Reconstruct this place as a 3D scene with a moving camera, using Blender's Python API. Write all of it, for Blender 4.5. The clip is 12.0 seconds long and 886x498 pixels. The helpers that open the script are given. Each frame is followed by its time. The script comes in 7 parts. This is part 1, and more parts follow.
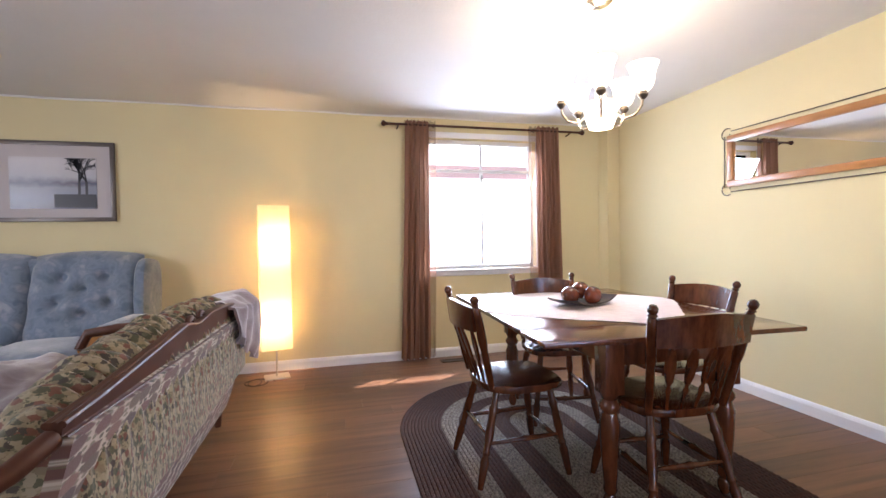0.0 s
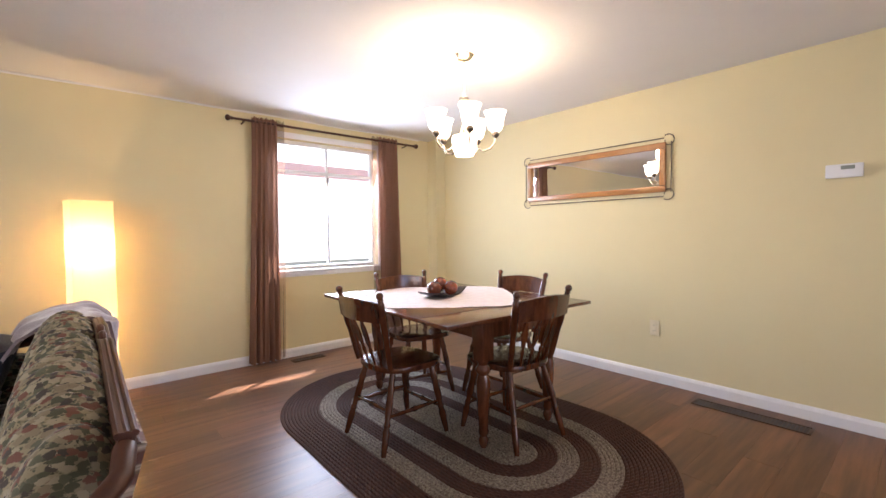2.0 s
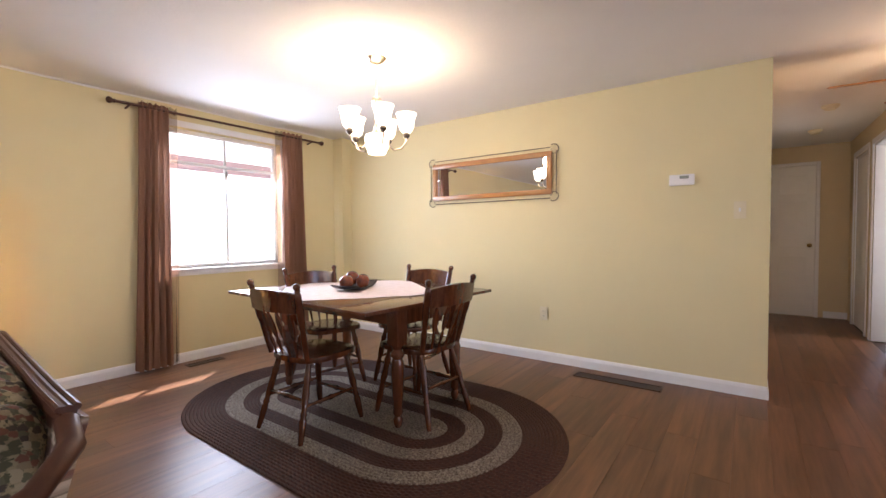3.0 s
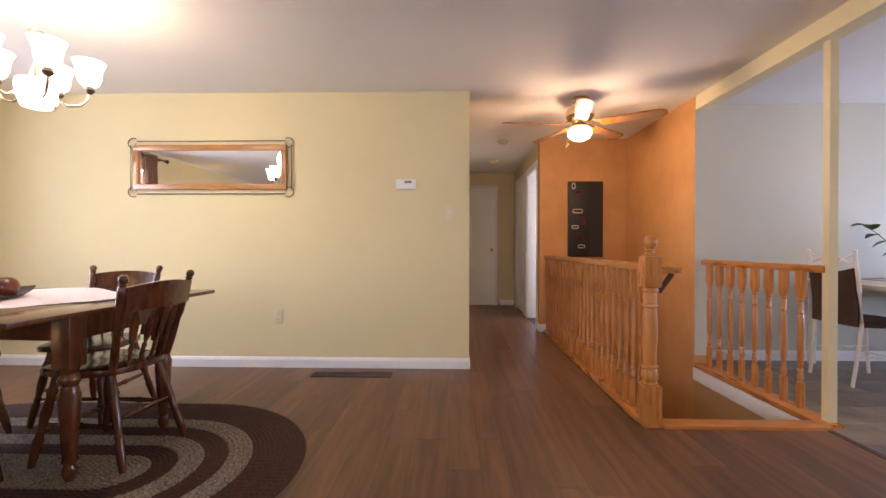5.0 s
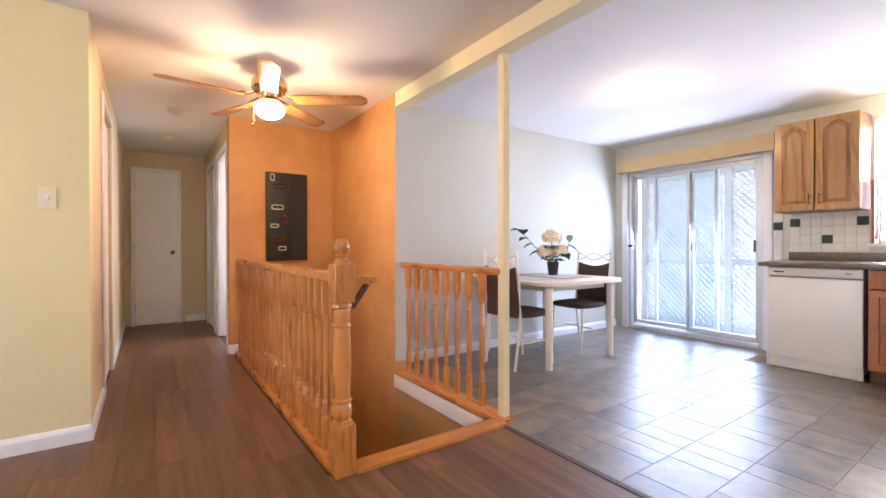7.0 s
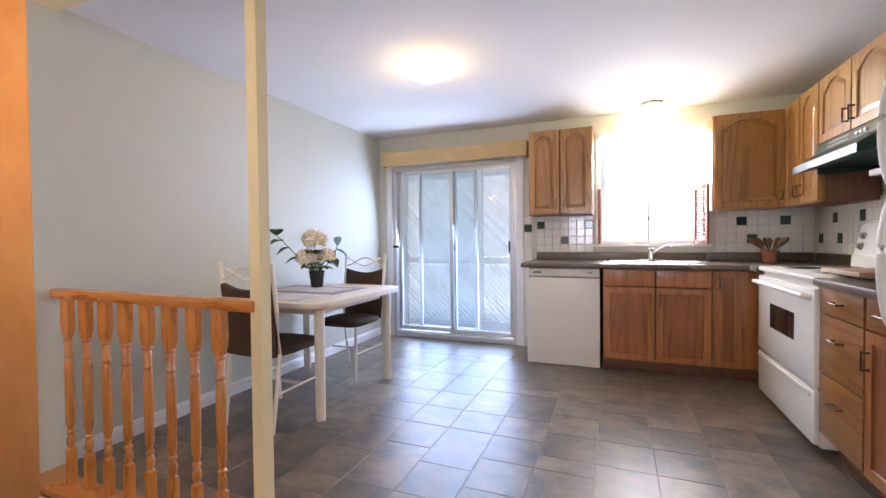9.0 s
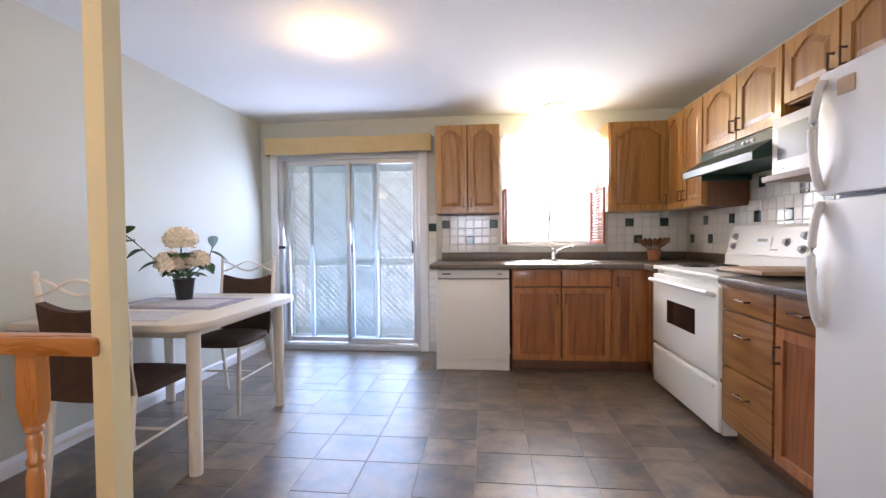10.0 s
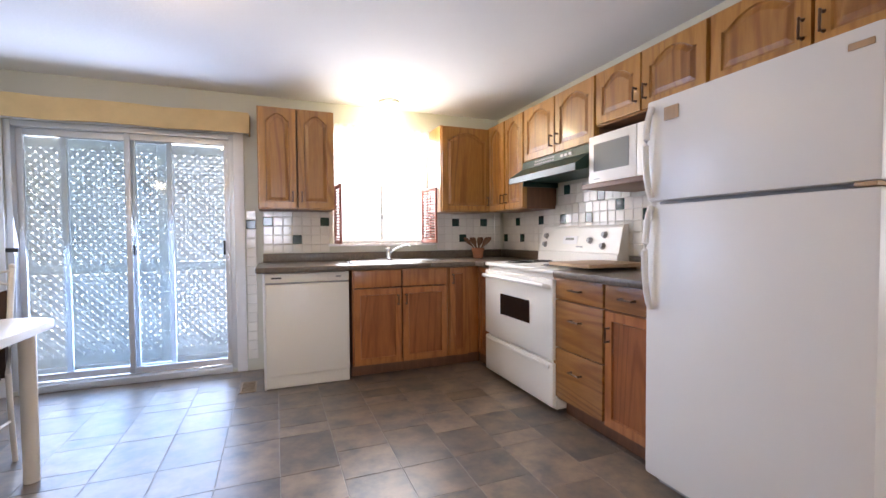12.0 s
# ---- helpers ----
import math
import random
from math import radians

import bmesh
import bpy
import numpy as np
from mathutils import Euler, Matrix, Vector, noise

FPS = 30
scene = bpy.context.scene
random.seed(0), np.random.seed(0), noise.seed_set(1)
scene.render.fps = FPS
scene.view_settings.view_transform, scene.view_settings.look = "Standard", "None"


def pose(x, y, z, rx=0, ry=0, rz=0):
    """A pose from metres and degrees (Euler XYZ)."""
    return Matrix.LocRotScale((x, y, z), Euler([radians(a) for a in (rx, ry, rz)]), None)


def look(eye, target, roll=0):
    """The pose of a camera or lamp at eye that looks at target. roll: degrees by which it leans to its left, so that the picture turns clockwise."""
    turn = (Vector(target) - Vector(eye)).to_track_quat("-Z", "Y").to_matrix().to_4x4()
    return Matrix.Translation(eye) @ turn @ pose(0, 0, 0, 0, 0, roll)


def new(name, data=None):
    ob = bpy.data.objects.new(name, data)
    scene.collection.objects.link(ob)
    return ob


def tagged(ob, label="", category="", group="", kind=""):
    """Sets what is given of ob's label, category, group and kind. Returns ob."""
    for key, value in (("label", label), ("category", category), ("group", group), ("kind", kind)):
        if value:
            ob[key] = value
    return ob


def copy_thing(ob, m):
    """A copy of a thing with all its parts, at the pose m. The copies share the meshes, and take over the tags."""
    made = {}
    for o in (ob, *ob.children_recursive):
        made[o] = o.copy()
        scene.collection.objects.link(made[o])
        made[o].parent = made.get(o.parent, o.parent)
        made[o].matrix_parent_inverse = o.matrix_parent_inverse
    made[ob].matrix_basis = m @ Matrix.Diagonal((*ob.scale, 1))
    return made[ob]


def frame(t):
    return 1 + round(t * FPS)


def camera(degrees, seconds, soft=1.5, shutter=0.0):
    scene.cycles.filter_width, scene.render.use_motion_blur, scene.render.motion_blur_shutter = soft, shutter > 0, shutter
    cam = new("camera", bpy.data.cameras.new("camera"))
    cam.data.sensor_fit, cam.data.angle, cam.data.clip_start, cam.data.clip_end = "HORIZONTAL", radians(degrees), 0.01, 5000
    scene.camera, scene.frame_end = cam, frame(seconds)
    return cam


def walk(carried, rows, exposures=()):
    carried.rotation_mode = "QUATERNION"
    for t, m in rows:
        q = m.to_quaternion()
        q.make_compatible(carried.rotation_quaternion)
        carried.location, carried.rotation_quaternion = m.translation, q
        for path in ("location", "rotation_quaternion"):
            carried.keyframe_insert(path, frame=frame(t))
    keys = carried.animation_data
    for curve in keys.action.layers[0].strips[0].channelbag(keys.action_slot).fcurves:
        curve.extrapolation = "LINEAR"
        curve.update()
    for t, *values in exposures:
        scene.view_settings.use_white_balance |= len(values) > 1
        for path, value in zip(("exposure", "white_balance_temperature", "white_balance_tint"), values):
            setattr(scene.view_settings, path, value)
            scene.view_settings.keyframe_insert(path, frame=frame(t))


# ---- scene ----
cam = camera(92.0, 12.0)
PATH = [
    (0, (0.888, 0.235, 1.14), (1.369, 2.175, 1.096), -1.0),
    (0.5, (0.728, 0.188, 1.167), (1.421, 2.064, 1.108), -1.0),
    (1, (0.579, 0.175, 1.195), (1.479, 1.96, 1.127), -0.7),
    (1.5, (0.412, 0.195, 1.19), (1.526, 1.855, 1.121), -0.8),
    (2, (0.288, 0.152, 1.192), (1.594, 1.665, 1.119), -0.6),
    (2.5, (0.155, 0.108, 1.148), (1.628, 1.46, 1.091), -0.6),
    (2.7, (0.11, 0.092, 1.15), (1.643, 1.375, 1.086), -0.5),
    (4.3, (0.13, 0.159, 1.009), (2.065, 0.665, 1.001), -0.0),
    (4.5, (0.147, 0.163, 1.001), (2.111, 0.542, 0.994), 0.2),
    (5, (0.176, 0.125, 1.014), (2.175, 0.175, 1.005), 0.1),
    (5.5, (0.28, 0.044, 1.021), (2.256, -0.266, 1.014), -0.0),
    (6, (0.412, -0.049, 1.043), (2.311, -0.676, 1.033), -0.0),
    (6.5, (0.585, -0.152, 1.044), (2.374, -1.044, 1.03), -0.1),
    (7, (0.76, -0.264, 1.046), (2.408, -1.398, 1.032), -0.1),
    (7.5, (0.941, -0.402, 1.053), (2.417, -1.752, 1.038), -0.2),
    (7.7, (0.999, -0.447, 1.061), (2.395, -1.879, 1.042), -0.0),
    (9.3, (1.627, -0.931, 1.124), (2.212, -2.843, 1.077), -0.6),
    (9.5, (1.7, -0.97, 1.125), (2.18, -2.911, 1.076), -0.5),
    (10, (1.813, -1.128, 1.13), (2.015, -3.117, 1.077), -0.5),
    (10.5, (1.894, -1.245, 1.139), (1.811, -3.243, 1.086), -0.5),
    (11, (1.996, -1.292, 1.132), (1.652, -3.261, 1.077), -0.5),
    (11.5, (2.087, -1.332, 1.119), (1.523, -3.249, 1.063), -0.4),
    (12, (2.151, -1.377, 1.123), (1.422, -3.238, 1.063), -0.4),
]
walk(cam, [(t, look(eye, target, roll)) for t, eye, target, roll in PATH],
     [(0.0, 1.78, 6050, 22), (2.0, 1.74, 6350, 23), (2.7, 1.66, 6500, 24), (4.5, 1.54, 6400, 24), (5.0, 1.73, 6600, 26), (5.5, 1.88, 6700, 25), (7.0, 2.34, 6500, 24), (9.5, 1.80, 6450, 21), (12.0, 1.86, 6500, 20)])

# ---- world, sun, large lights ----
world = bpy.data.worlds.new("sky")
scene.world = world
world.use_nodes = True
wn = world.node_tree.nodes
sky = wn.new("ShaderNodeTexSky")
sky.sky_type, sky.sun_disc = "NISHITA", False
SUN = Vector((0.80, 0.56, 1.0)).normalized()
sky.sun_elevation = math.asin(SUN.z)
sky.sun_rotation = math.atan2(SUN.x, SUN.y)
wn["Background"].inputs["Strength"].default_value = 0.15
world.node_tree.links.new(sky.outputs[0], wn["Background"].inputs["Color"])

sun = new("sun", bpy.data.lights.new("sun", "SUN"))
sun.data.energy, sun.data.angle, sun.data.color = 5.0, radians(0.6), (1.0, 0.95, 0.86)
sun.matrix_world = look(SUN * 10, (0, 0, 0))

CEIL = 2.31
SKY_ROOM = 27.0
SKY_PATIO = 24.0
SKY_SINK = 14.0


def area(name, x, y, z, w, h, target, power, color):
    ob = new(name, bpy.data.lights.new(name, "AREA"))
    ob.data.shape, ob.data.size, ob.data.size_y = "RECTANGLE", w, h
    ob.data.energy, ob.data.color = power, color
    ob.matrix_world = look((x, y, z), target)
    return ob


area("daylight_dining", 2.31, 4.46, 1.48, 1.05, 1.2, (2.31, 0, -0.9), SKY_ROOM, (0.72, 0.85, 1.0))
area("daylight_patio", 3.18, -5.42, 1.0, 1.4, 1.9, (3.0, 0, -0.4), SKY_PATIO, (0.54, 0.70, 1.0))
area("daylight_sink", 1.2, -5.46, 1.58, 0.9, 1.0, (1.2, 0, 0.2), SKY_SINK, (0.90, 0.95, 1.0))
# fill lamp added in the unseen windowless bedroom, brightens the hall
area("bedroom_fill", 6.4, -2.45, 1.5, 1.6, 1.0, (6.4, 0, 1.2), 14.0, (0.95, 0.97, 1.0))
area("daylight_living", -3.2, 1.2, 1.4, 1.6, 1.2, (0, 1.2, 1.2), 17.0, (0.95, 0.97, 1.0))


def bulb(name, x, y, z, power, color, radius=0.03):
    ob = new(name, bpy.data.lights.new(name, "POINT"))
    ob.data.energy, ob.data.color, ob.data.shadow_soft_size = power, color, radius
    ob.location = (x, y, z)
    return ob



# ---- materials ----


def material(name, color, rough=0.5, metal=0.0, noise_scale=0.0, dark=0.85, bump=0.0, bump_scale=80.0, stretch=(1, 1, 1),
             coat=0.0, vary=0.0, dark_color=None, spec=0.5, sheen=0.0, detail=6, gloss_vary=0.15, grain=0.0, grain_scale=1.2):
    """A surface with broad and fine variation of its colour, fine relief, and a shade that differs from object to object."""
    m = bpy.data.materials.new(name)
    m.use_nodes = True
    n, l = m.node_tree.nodes, m.node_tree.links
    b = n["Principled BSDF"]
    b.inputs["Roughness"].default_value, b.inputs["Metallic"].default_value = rough, metal
    b.inputs["Coat Weight"].default_value = coat
    b.inputs["Coat Roughness"].default_value = 0.15
    b.inputs["Specular IOR Level"].default_value = spec
    b.inputs["Sheen Weight"].default_value = sheen
    b.inputs["Base Color"].default_value = (*color, 1)
    tc = n.new("ShaderNodeTexCoord")
    mp = n.new("ShaderNodeMapping")
    mp.inputs["Scale"].default_value = stretch
    l.new(tc.outputs["Object"], mp.inputs["Vector"])
    vec = mp.outputs[0]
    if vary:
        info = n.new("ShaderNodeObjectInfo")
        add = n.new("ShaderNodeVectorMath")
        add.operation = "MULTIPLY_ADD"
        l.new(info.outputs["Random"], add.inputs[0])
        add.inputs[1].default_value = (37, 53, 71)
        l.new(mp.outputs[0], add.inputs[2])
        vec = add.outputs[0]
    out = None
    if noise_scale:
        a = n.new("ShaderNodeTexNoise")
        a.inputs["Scale"].default_value, a.inputs["Detail"].default_value = noise_scale, detail
        a.inputs["Roughness"].default_value = 0.62
        l.new(vec, a.inputs["Vector"])
        r = n.new("ShaderNodeValToRGB")
        r.color_ramp.elements[0].position, r.color_ramp.elements[1].position = 0.34, 0.66
        dk = dark_color or tuple(c * dark for c in color)
        r.color_ramp.elements[0].color, r.color_ramp.elements[1].color = (*dk, 1), (*color, 1)
        l.new(a.outputs["Fac"], r.inputs["Fac"])
        out = r.outputs["Color"]
        if vary:
            h = n.new("ShaderNodeHueSaturation")
            ma = n.new("ShaderNodeMath")
            ma.operation = "MULTIPLY_ADD"
            l.new(info.outputs["Random"], ma.inputs[0])
            ma.inputs[1].default_value, ma.inputs[2].default_value = vary, 1 - vary / 2
            l.new(ma.outputs[0], h.inputs["Value"])
            l.new(out, h.inputs["Color"])
            out = h.outputs["Color"]
        if grain:
            # contour lines of a slow, stretched noise: the flame figure of sawn wood
            slow, lines, wave, tint = (n.new("ShaderNode" + k) for k in ("TexNoise", "Math", "Math", "Mix"))
            slow.inputs["Scale"].default_value, slow.inputs["Detail"].default_value = grain_scale, 1.5
            l.new(vec, slow.inputs["Vector"])
            lines.operation, lines.inputs[1].default_value = "MULTIPLY", 95.0
            l.new(slow.outputs["Fac"], lines.inputs[0])
            wave.operation = "SINE"
            l.new(lines.outputs[0], wave.inputs[0])
            edge = n.new("ShaderNodeMapRange")
            edge.inputs["From Min"].default_value, edge.inputs["From Max"].default_value = 0.35, 1.0
            edge.inputs["To Max"].default_value = grain
            l.new(wave.outputs[0], edge.inputs["Value"])
            tint.data_type, tint.blend_type = "RGBA", "MULTIPLY"
            l.new(edge.outputs[0], tint.inputs["Factor"])
            l.new(out, [i for i in tint.inputs if i.type == "RGBA" and i.name == "A"][0])
            [i for i in tint.inputs if i.type == "RGBA" and i.name == "B"][0].default_value = (0.50, 0.36, 0.26, 1)
            out = [o for o in tint.outputs if o.type == "RGBA"][0]
        l.new(out, b.inputs["Base Color"])
        rm = n.new("ShaderNodeMapRange")
        rm.inputs["To Min"].default_value, rm.inputs["To Max"].default_value = rough * (1 - gloss_vary), min(1, rough * (1 + gloss_vary))
        l.new(a.outputs["Fac"], rm.inputs["Value"])
        l.new(rm.outputs[0], b.inputs["Roughness"])
    if bump:
        a2 = n.new("ShaderNodeTexNoise")
        a2.inputs["Scale"].default_value, a2.inputs["Detail"].default_value = bump_scale, 3
        l.new(vec, a2.inputs["Vector"])
        bp = n.new("ShaderNodeBump")
        bp.inputs["Strength"].default_value, bp.inputs["Distance"].default_value = bump, 0.004
        l.new(a2.outputs["Fac"], bp.inputs["Height"])
        l.new(bp.outputs[0], b.inputs["Normal"])
    return m


def patterned(name, stops, scale, rough=0.9, distort=1.5, sheen=0.3, stretch=(1, 1, 1), bump=0.4, sharp=False):
    """Printed or crushed cloth: several colours in soft blotches."""
    m = bpy.data.materials.new(name)
    m.use_nodes = True
    n, l = m.node_tree.nodes, m.node_tree.links
    b = n["Principled BSDF"]
    b.inputs["Roughness"].default_value, b.inputs["Sheen Weight"].default_value = rough, sheen
    tc, mp, a, r = (n.new("ShaderNode" + k) for k in ("TexCoord", "Mapping", "TexNoise", "ValToRGB"))
    mp.inputs["Scale"].default_value = stretch
    l.new(tc.outputs["Object"], mp.inputs["Vector"])
    l.new(mp.outputs[0], a.inputs["Vector"])
    a.inputs["Scale"].default_value, a.inputs["Detail"].default_value, a.inputs["Distortion"].default_value = scale, 3, distort
    r.color_ramp.interpolation = "CONSTANT" if sharp else "LINEAR"
    e = r.color_ramp.elements
    while len(e) < len(stops):
        e.new(0.5)
    for k, (p, c) in enumerate(stops):
        e[k].position, e[k].color = p, (*c, 1)
    l.new(a.outputs["Fac"], r.inputs["Fac"])
    l.new(r.outputs["Color"], b.inputs["Base Color"])
    w = n.new("ShaderNodeTexNoise")
    w.inputs["Scale"].default_value = 260
    l.new(tc.outputs["Object"], w.inputs["Vector"])
    bp = n.new("ShaderNodeBump")
    bp.inputs["Strength"].default_value, bp.inputs["Distance"].default_value = bump, 0.002
    l.new(w.outputs["Fac"], bp.inputs["Height"])
    l.new(bp.outputs[0], b.inputs["Normal"])
    return m


def printed(name, base, motifs, leaf, scale, fill=0.5, bump=0.4, stretch=(1, 1, 1), even=False, small=2.1):
    """Flower-printed cloth: blots of a few colours in scattered cells, small leaves between them."""
    m = bpy.data.materials.new(name)
    m.use_nodes = True
    n, l = m.node_tree.nodes, m.node_tree.links
    b = n["Principled BSDF"]
    b.inputs["Roughness"].default_value, b.inputs["Sheen Weight"].default_value = 0.9, 0.2
    tc, mp, wob, mixv = (n.new("ShaderNode" + k) for k in ("TexCoord", "Mapping", "TexNoise", "VectorMath"))
    mp.inputs["Scale"].default_value = stretch
    if even:
        apart, flat = n.new("ShaderNodeSeparateXYZ"), n.new("ShaderNodeCombineXYZ")
        l.new(tc.outputs["Object"], apart.inputs[0])
        l.new(apart.outputs["Y"], flat.inputs["X"])
        l.new(apart.outputs["Z"], flat.inputs["Y"])
        l.new(flat.outputs[0], mp.inputs["Vector"])
    else:
        l.new(tc.outputs["Object"], mp.inputs["Vector"])
    wob.inputs["Scale"].default_value, wob.inputs["Detail"].default_value = scale * 1.6, 3
    l.new(mp.outputs[0], wob.inputs["Vector"])
    mixv.operation = "MULTIPLY_ADD"
    mixv.inputs[1].default_value = ((0.35 if even else 0.9) / scale,) * 3
    l.new(wob.outputs["Color"], mixv.inputs[0])
    l.new(mp.outputs[0], mixv.inputs[2])
    col = None
    for s, lim, colors in ((scale * small, 0.34, (leaf, leaf, tuple(c * 0.5 for c in leaf))), (scale, fill, motifs)):
        v, r, cut, mix = (n.new("ShaderNode" + k) for k in ("TexVoronoi", "ValToRGB", "MapRange", "Mix"))
        v.inputs["Scale"].default_value = s
        if even:
            v.voronoi_dimensions = "2D"
            v.inputs["Randomness"].default_value = 0.45
        l.new(mixv.outputs[0], v.inputs["Vector"])
        r.color_ramp.interpolation = "CONSTANT"
        e = r.color_ramp.elements
        while len(e) < len(colors):
            e.new(0.5)
        for k, c in enumerate(colors):
            e[k].position, e[k].color = k / len(colors), (*c, 1)
        sep = n.new("ShaderNodeSeparateColor")
        l.new(v.outputs["Color"], sep.inputs[0])
        l.new(sep.outputs[0], r.inputs["Fac"])
        cut.inputs["From Min"].default_value, cut.inputs["From Max"].default_value = lim - 0.06, lim + 0.06
        cut.inputs["To Min"].default_value, cut.inputs["To Max"].default_value = 1.0, 0.0
        l.new(v.outputs["Distance"], cut.inputs["Value"])
        mix.data_type = "RGBA"
        l.new(cut.outputs[0], mix.inputs["Factor"])
        if col is None:
            for i in mix.inputs:
                if i.type == "RGBA" and i.name == "A":
                    i.default_value = (*base, 1)
        colour_a = [i for i in mix.inputs if i.type == "RGBA" and i.name == "A"][0]
        colour_b = [i for i in mix.inputs if i.type == "RGBA" and i.name == "B"][0]
        if col is not None:
            l.new(col, colour_a)
        l.new(r.outputs["Color"], colour_b)
        col = [o for o in mix.outputs if o.type == "RGBA"][0]
    l.new(col, b.inputs["Base Color"])
    bp = n.new("ShaderNodeBump")
    bp.inputs["Strength"].default_value, bp.inputs["Distance"].default_value = bump, 0.002
    w = n.new("ShaderNodeTexNoise")
    w.inputs["Scale"].default_value = 260
    l.new(tc.outputs["Object"], w.inputs["Vector"])
    l.new(w.outputs["Fac"], bp.inputs["Height"])
    l.new(bp.outputs[0], b.inputs["Normal"])
    return m


def glow(name, color, strength, base=(0.9, 0.9, 0.88)):
    m = bpy.data.materials.new(name)
    m.use_nodes = True
    b = m.node_tree.nodes["Principled BSDF"]
    b.inputs["Base Color"].default_value = (*base, 1)
    b.inputs["Roughness"].default_value = 0.4
    b.inputs["Emission Color"].default_value = (*color, 1)
    b.inputs["Emission Strength"].default_value = strength
    return m


def sheer(name, color, open_part):
    m = bpy.data.materials.new(name)
    m.use_nodes = True
    n, l = m.node_tree.nodes, m.node_tree.links
    b = n["Principled BSDF"]
    b.inputs["Base Color"].default_value, b.inputs["Roughness"].default_value = (*color, 1), 0.9
    tr, tl, mx, mx2 = (n.new("ShaderNode" + k) for k in ("BsdfTransparent", "BsdfTranslucent", "MixShader", "MixShader"))
    tl.inputs["Color"].default_value = (*color, 1)
    mx.inputs[0].default_value = 0.35
    mx2.inputs[0].default_value = open_part
    l.new(b.outputs[0], mx.inputs[1])
    l.new(tl.outputs[0], mx.inputs[2])
    l.new(mx.outputs[0], mx2.inputs[1])
    l.new(tr.outputs[0], mx2.inputs[2])
    l.new(mx2.outputs[0], n["Material Output"].inputs["Surface"])
    return m


def clear_glass(name, tint=(1, 1, 1)):
    m = bpy.data.materials.new(name)
    m.use_nodes = True
    n, l = m.node_tree.nodes, m.node_tree.links
    tr, gl, mx, fr = (n.new("ShaderNode" + k) for k in ("BsdfTransparent", "BsdfGlossy", "MixShader", "Fresnel"))
    tr.inputs["Color"].default_value = (*tint, 1)
    gl.inputs["Roughness"].default_value = 0.02
    fr.inputs["IOR"].default_value = 1.45
    l.new(fr.outputs[0], mx.inputs[0])
    l.new(tr.outputs[0], mx.inputs[1])
    l.new(gl.outputs[0], mx.inputs[2])
    l.new(mx.outputs[0], n["Material Output"].inputs["Surface"])
    return m


YELLOW = material("yellow_wall_paint", (0.72, 0.63, 0.37), 0.75, noise_scale=1.3, dark=0.96, bump=0.10, bump_scale=160)
ORANGE = material("orange_wall_paint", (0.60, 0.315, 0.115), 0.62, noise_scale=2.6, dark_color=(0.50, 0.235, 0.080), bump=0.15, bump_scale=90, detail=8)
GREY = material("grey_green_wall_paint", (0.56, 0.56, 0.48), 0.6, noise_scale=1.3, dark=0.96, bump=0.1, bump_scale=160)
HALL = material("hall_wall_paint", (0.66, 0.54, 0.34), 0.75, noise_scale=1.3, dark=0.95, bump=0.1, bump_scale=160)
CEILING = material("textured_ceiling_paint", (0.80, 0.79, 0.77), 0.85, noise_scale=2.0, dark=0.97, bump=0.30, bump_scale=60)
WHITE = material("white_trim_paint", (0.80, 0.80, 0.80), 0.35, noise_scale=6, dark=0.95)
CREAM = material("cream_beam_paint", (0.78, 0.68, 0.42), 0.6, noise_scale=2, dark=0.95)
VALANCE = material("tan_valance_cloth", (0.62, 0.45, 0.22), 0.85, noise_scale=9, dark=0.9, bump=0.2, bump_scale=300)
PLANK = material("dark_laminate", (0.185, 0.088, 0.046), 0.36, noise_scale=3.2, dark=0.52, stretch=(0.45, 6, 1), vary=0.34, bump=0.02,
                 bump_scale=40, spec=0.42, detail=4, gloss_vary=0.08)
SUBFLOOR = material("dark_joint", (0.06, 0.035, 0.024), 0.6)
TILE = material("slate_vinyl_tile", (0.225, 0.165, 0.110), 0.36, noise_scale=6.0, dark_color=(0.066, 0.058, 0.058), vary=0.50, bump=0.32, bump_scale=13, gloss_vary=0.25, spec=0.75, detail=8)
GROUT = material("pale_tile_joint", (0.29, 0.27, 0.24), 0.6, noise_scale=20, dark=0.8)
OAK = material("golden_oak_cabinet", (0.42, 0.205, 0.046), 0.30, noise_scale=7.5, dark_color=(0.33, 0.150, 0.030), stretch=(7, 7, 0.7), bump=0.18,
               bump_scale=60, vary=0.14, coat=0.30, grain=0.50, grain_scale=0.42)
OAK_H = material("golden_oak_drawer", (0.35, 0.158, 0.040), 0.30, noise_scale=6.5, dark_color=(0.26, 0.108, 0.027), stretch=(0.8, 7, 7), bump=0.18,
                 bump_scale=60, vary=0.14, coat=0.30, grain=0.55, grain_scale=0.42)
# the cabinet oak again, redder and darker for the shade below the worktop
OAK_BASE = material("shaded_oak_base", (0.42, 0.160, 0.045), 0.32, noise_scale=7.5, dark_color=(0.33, 0.115, 0.030), stretch=(7, 7, 0.7), bump=0.15,
                    bump_scale=60, vary=0.15, coat=0.2, grain=0.40, grain_scale=0.42)
# dark brown wood; on cabinet boxes it also carries the shade of their sides
OAK_DARK = material("brown_wood_and_shaded_sides", (0.17, 0.075, 0.035), 0.5, noise_scale=5, dark=0.7, stretch=(6, 6, 1))
RAILWOOD = material("varnished_oak_railing", (0.56, 0.225, 0.052), 0.28, noise_scale=6, dark_color=(0.43, 0.155, 0.033), stretch=(6, 6, 0.8), coat=0.4, vary=0.12)
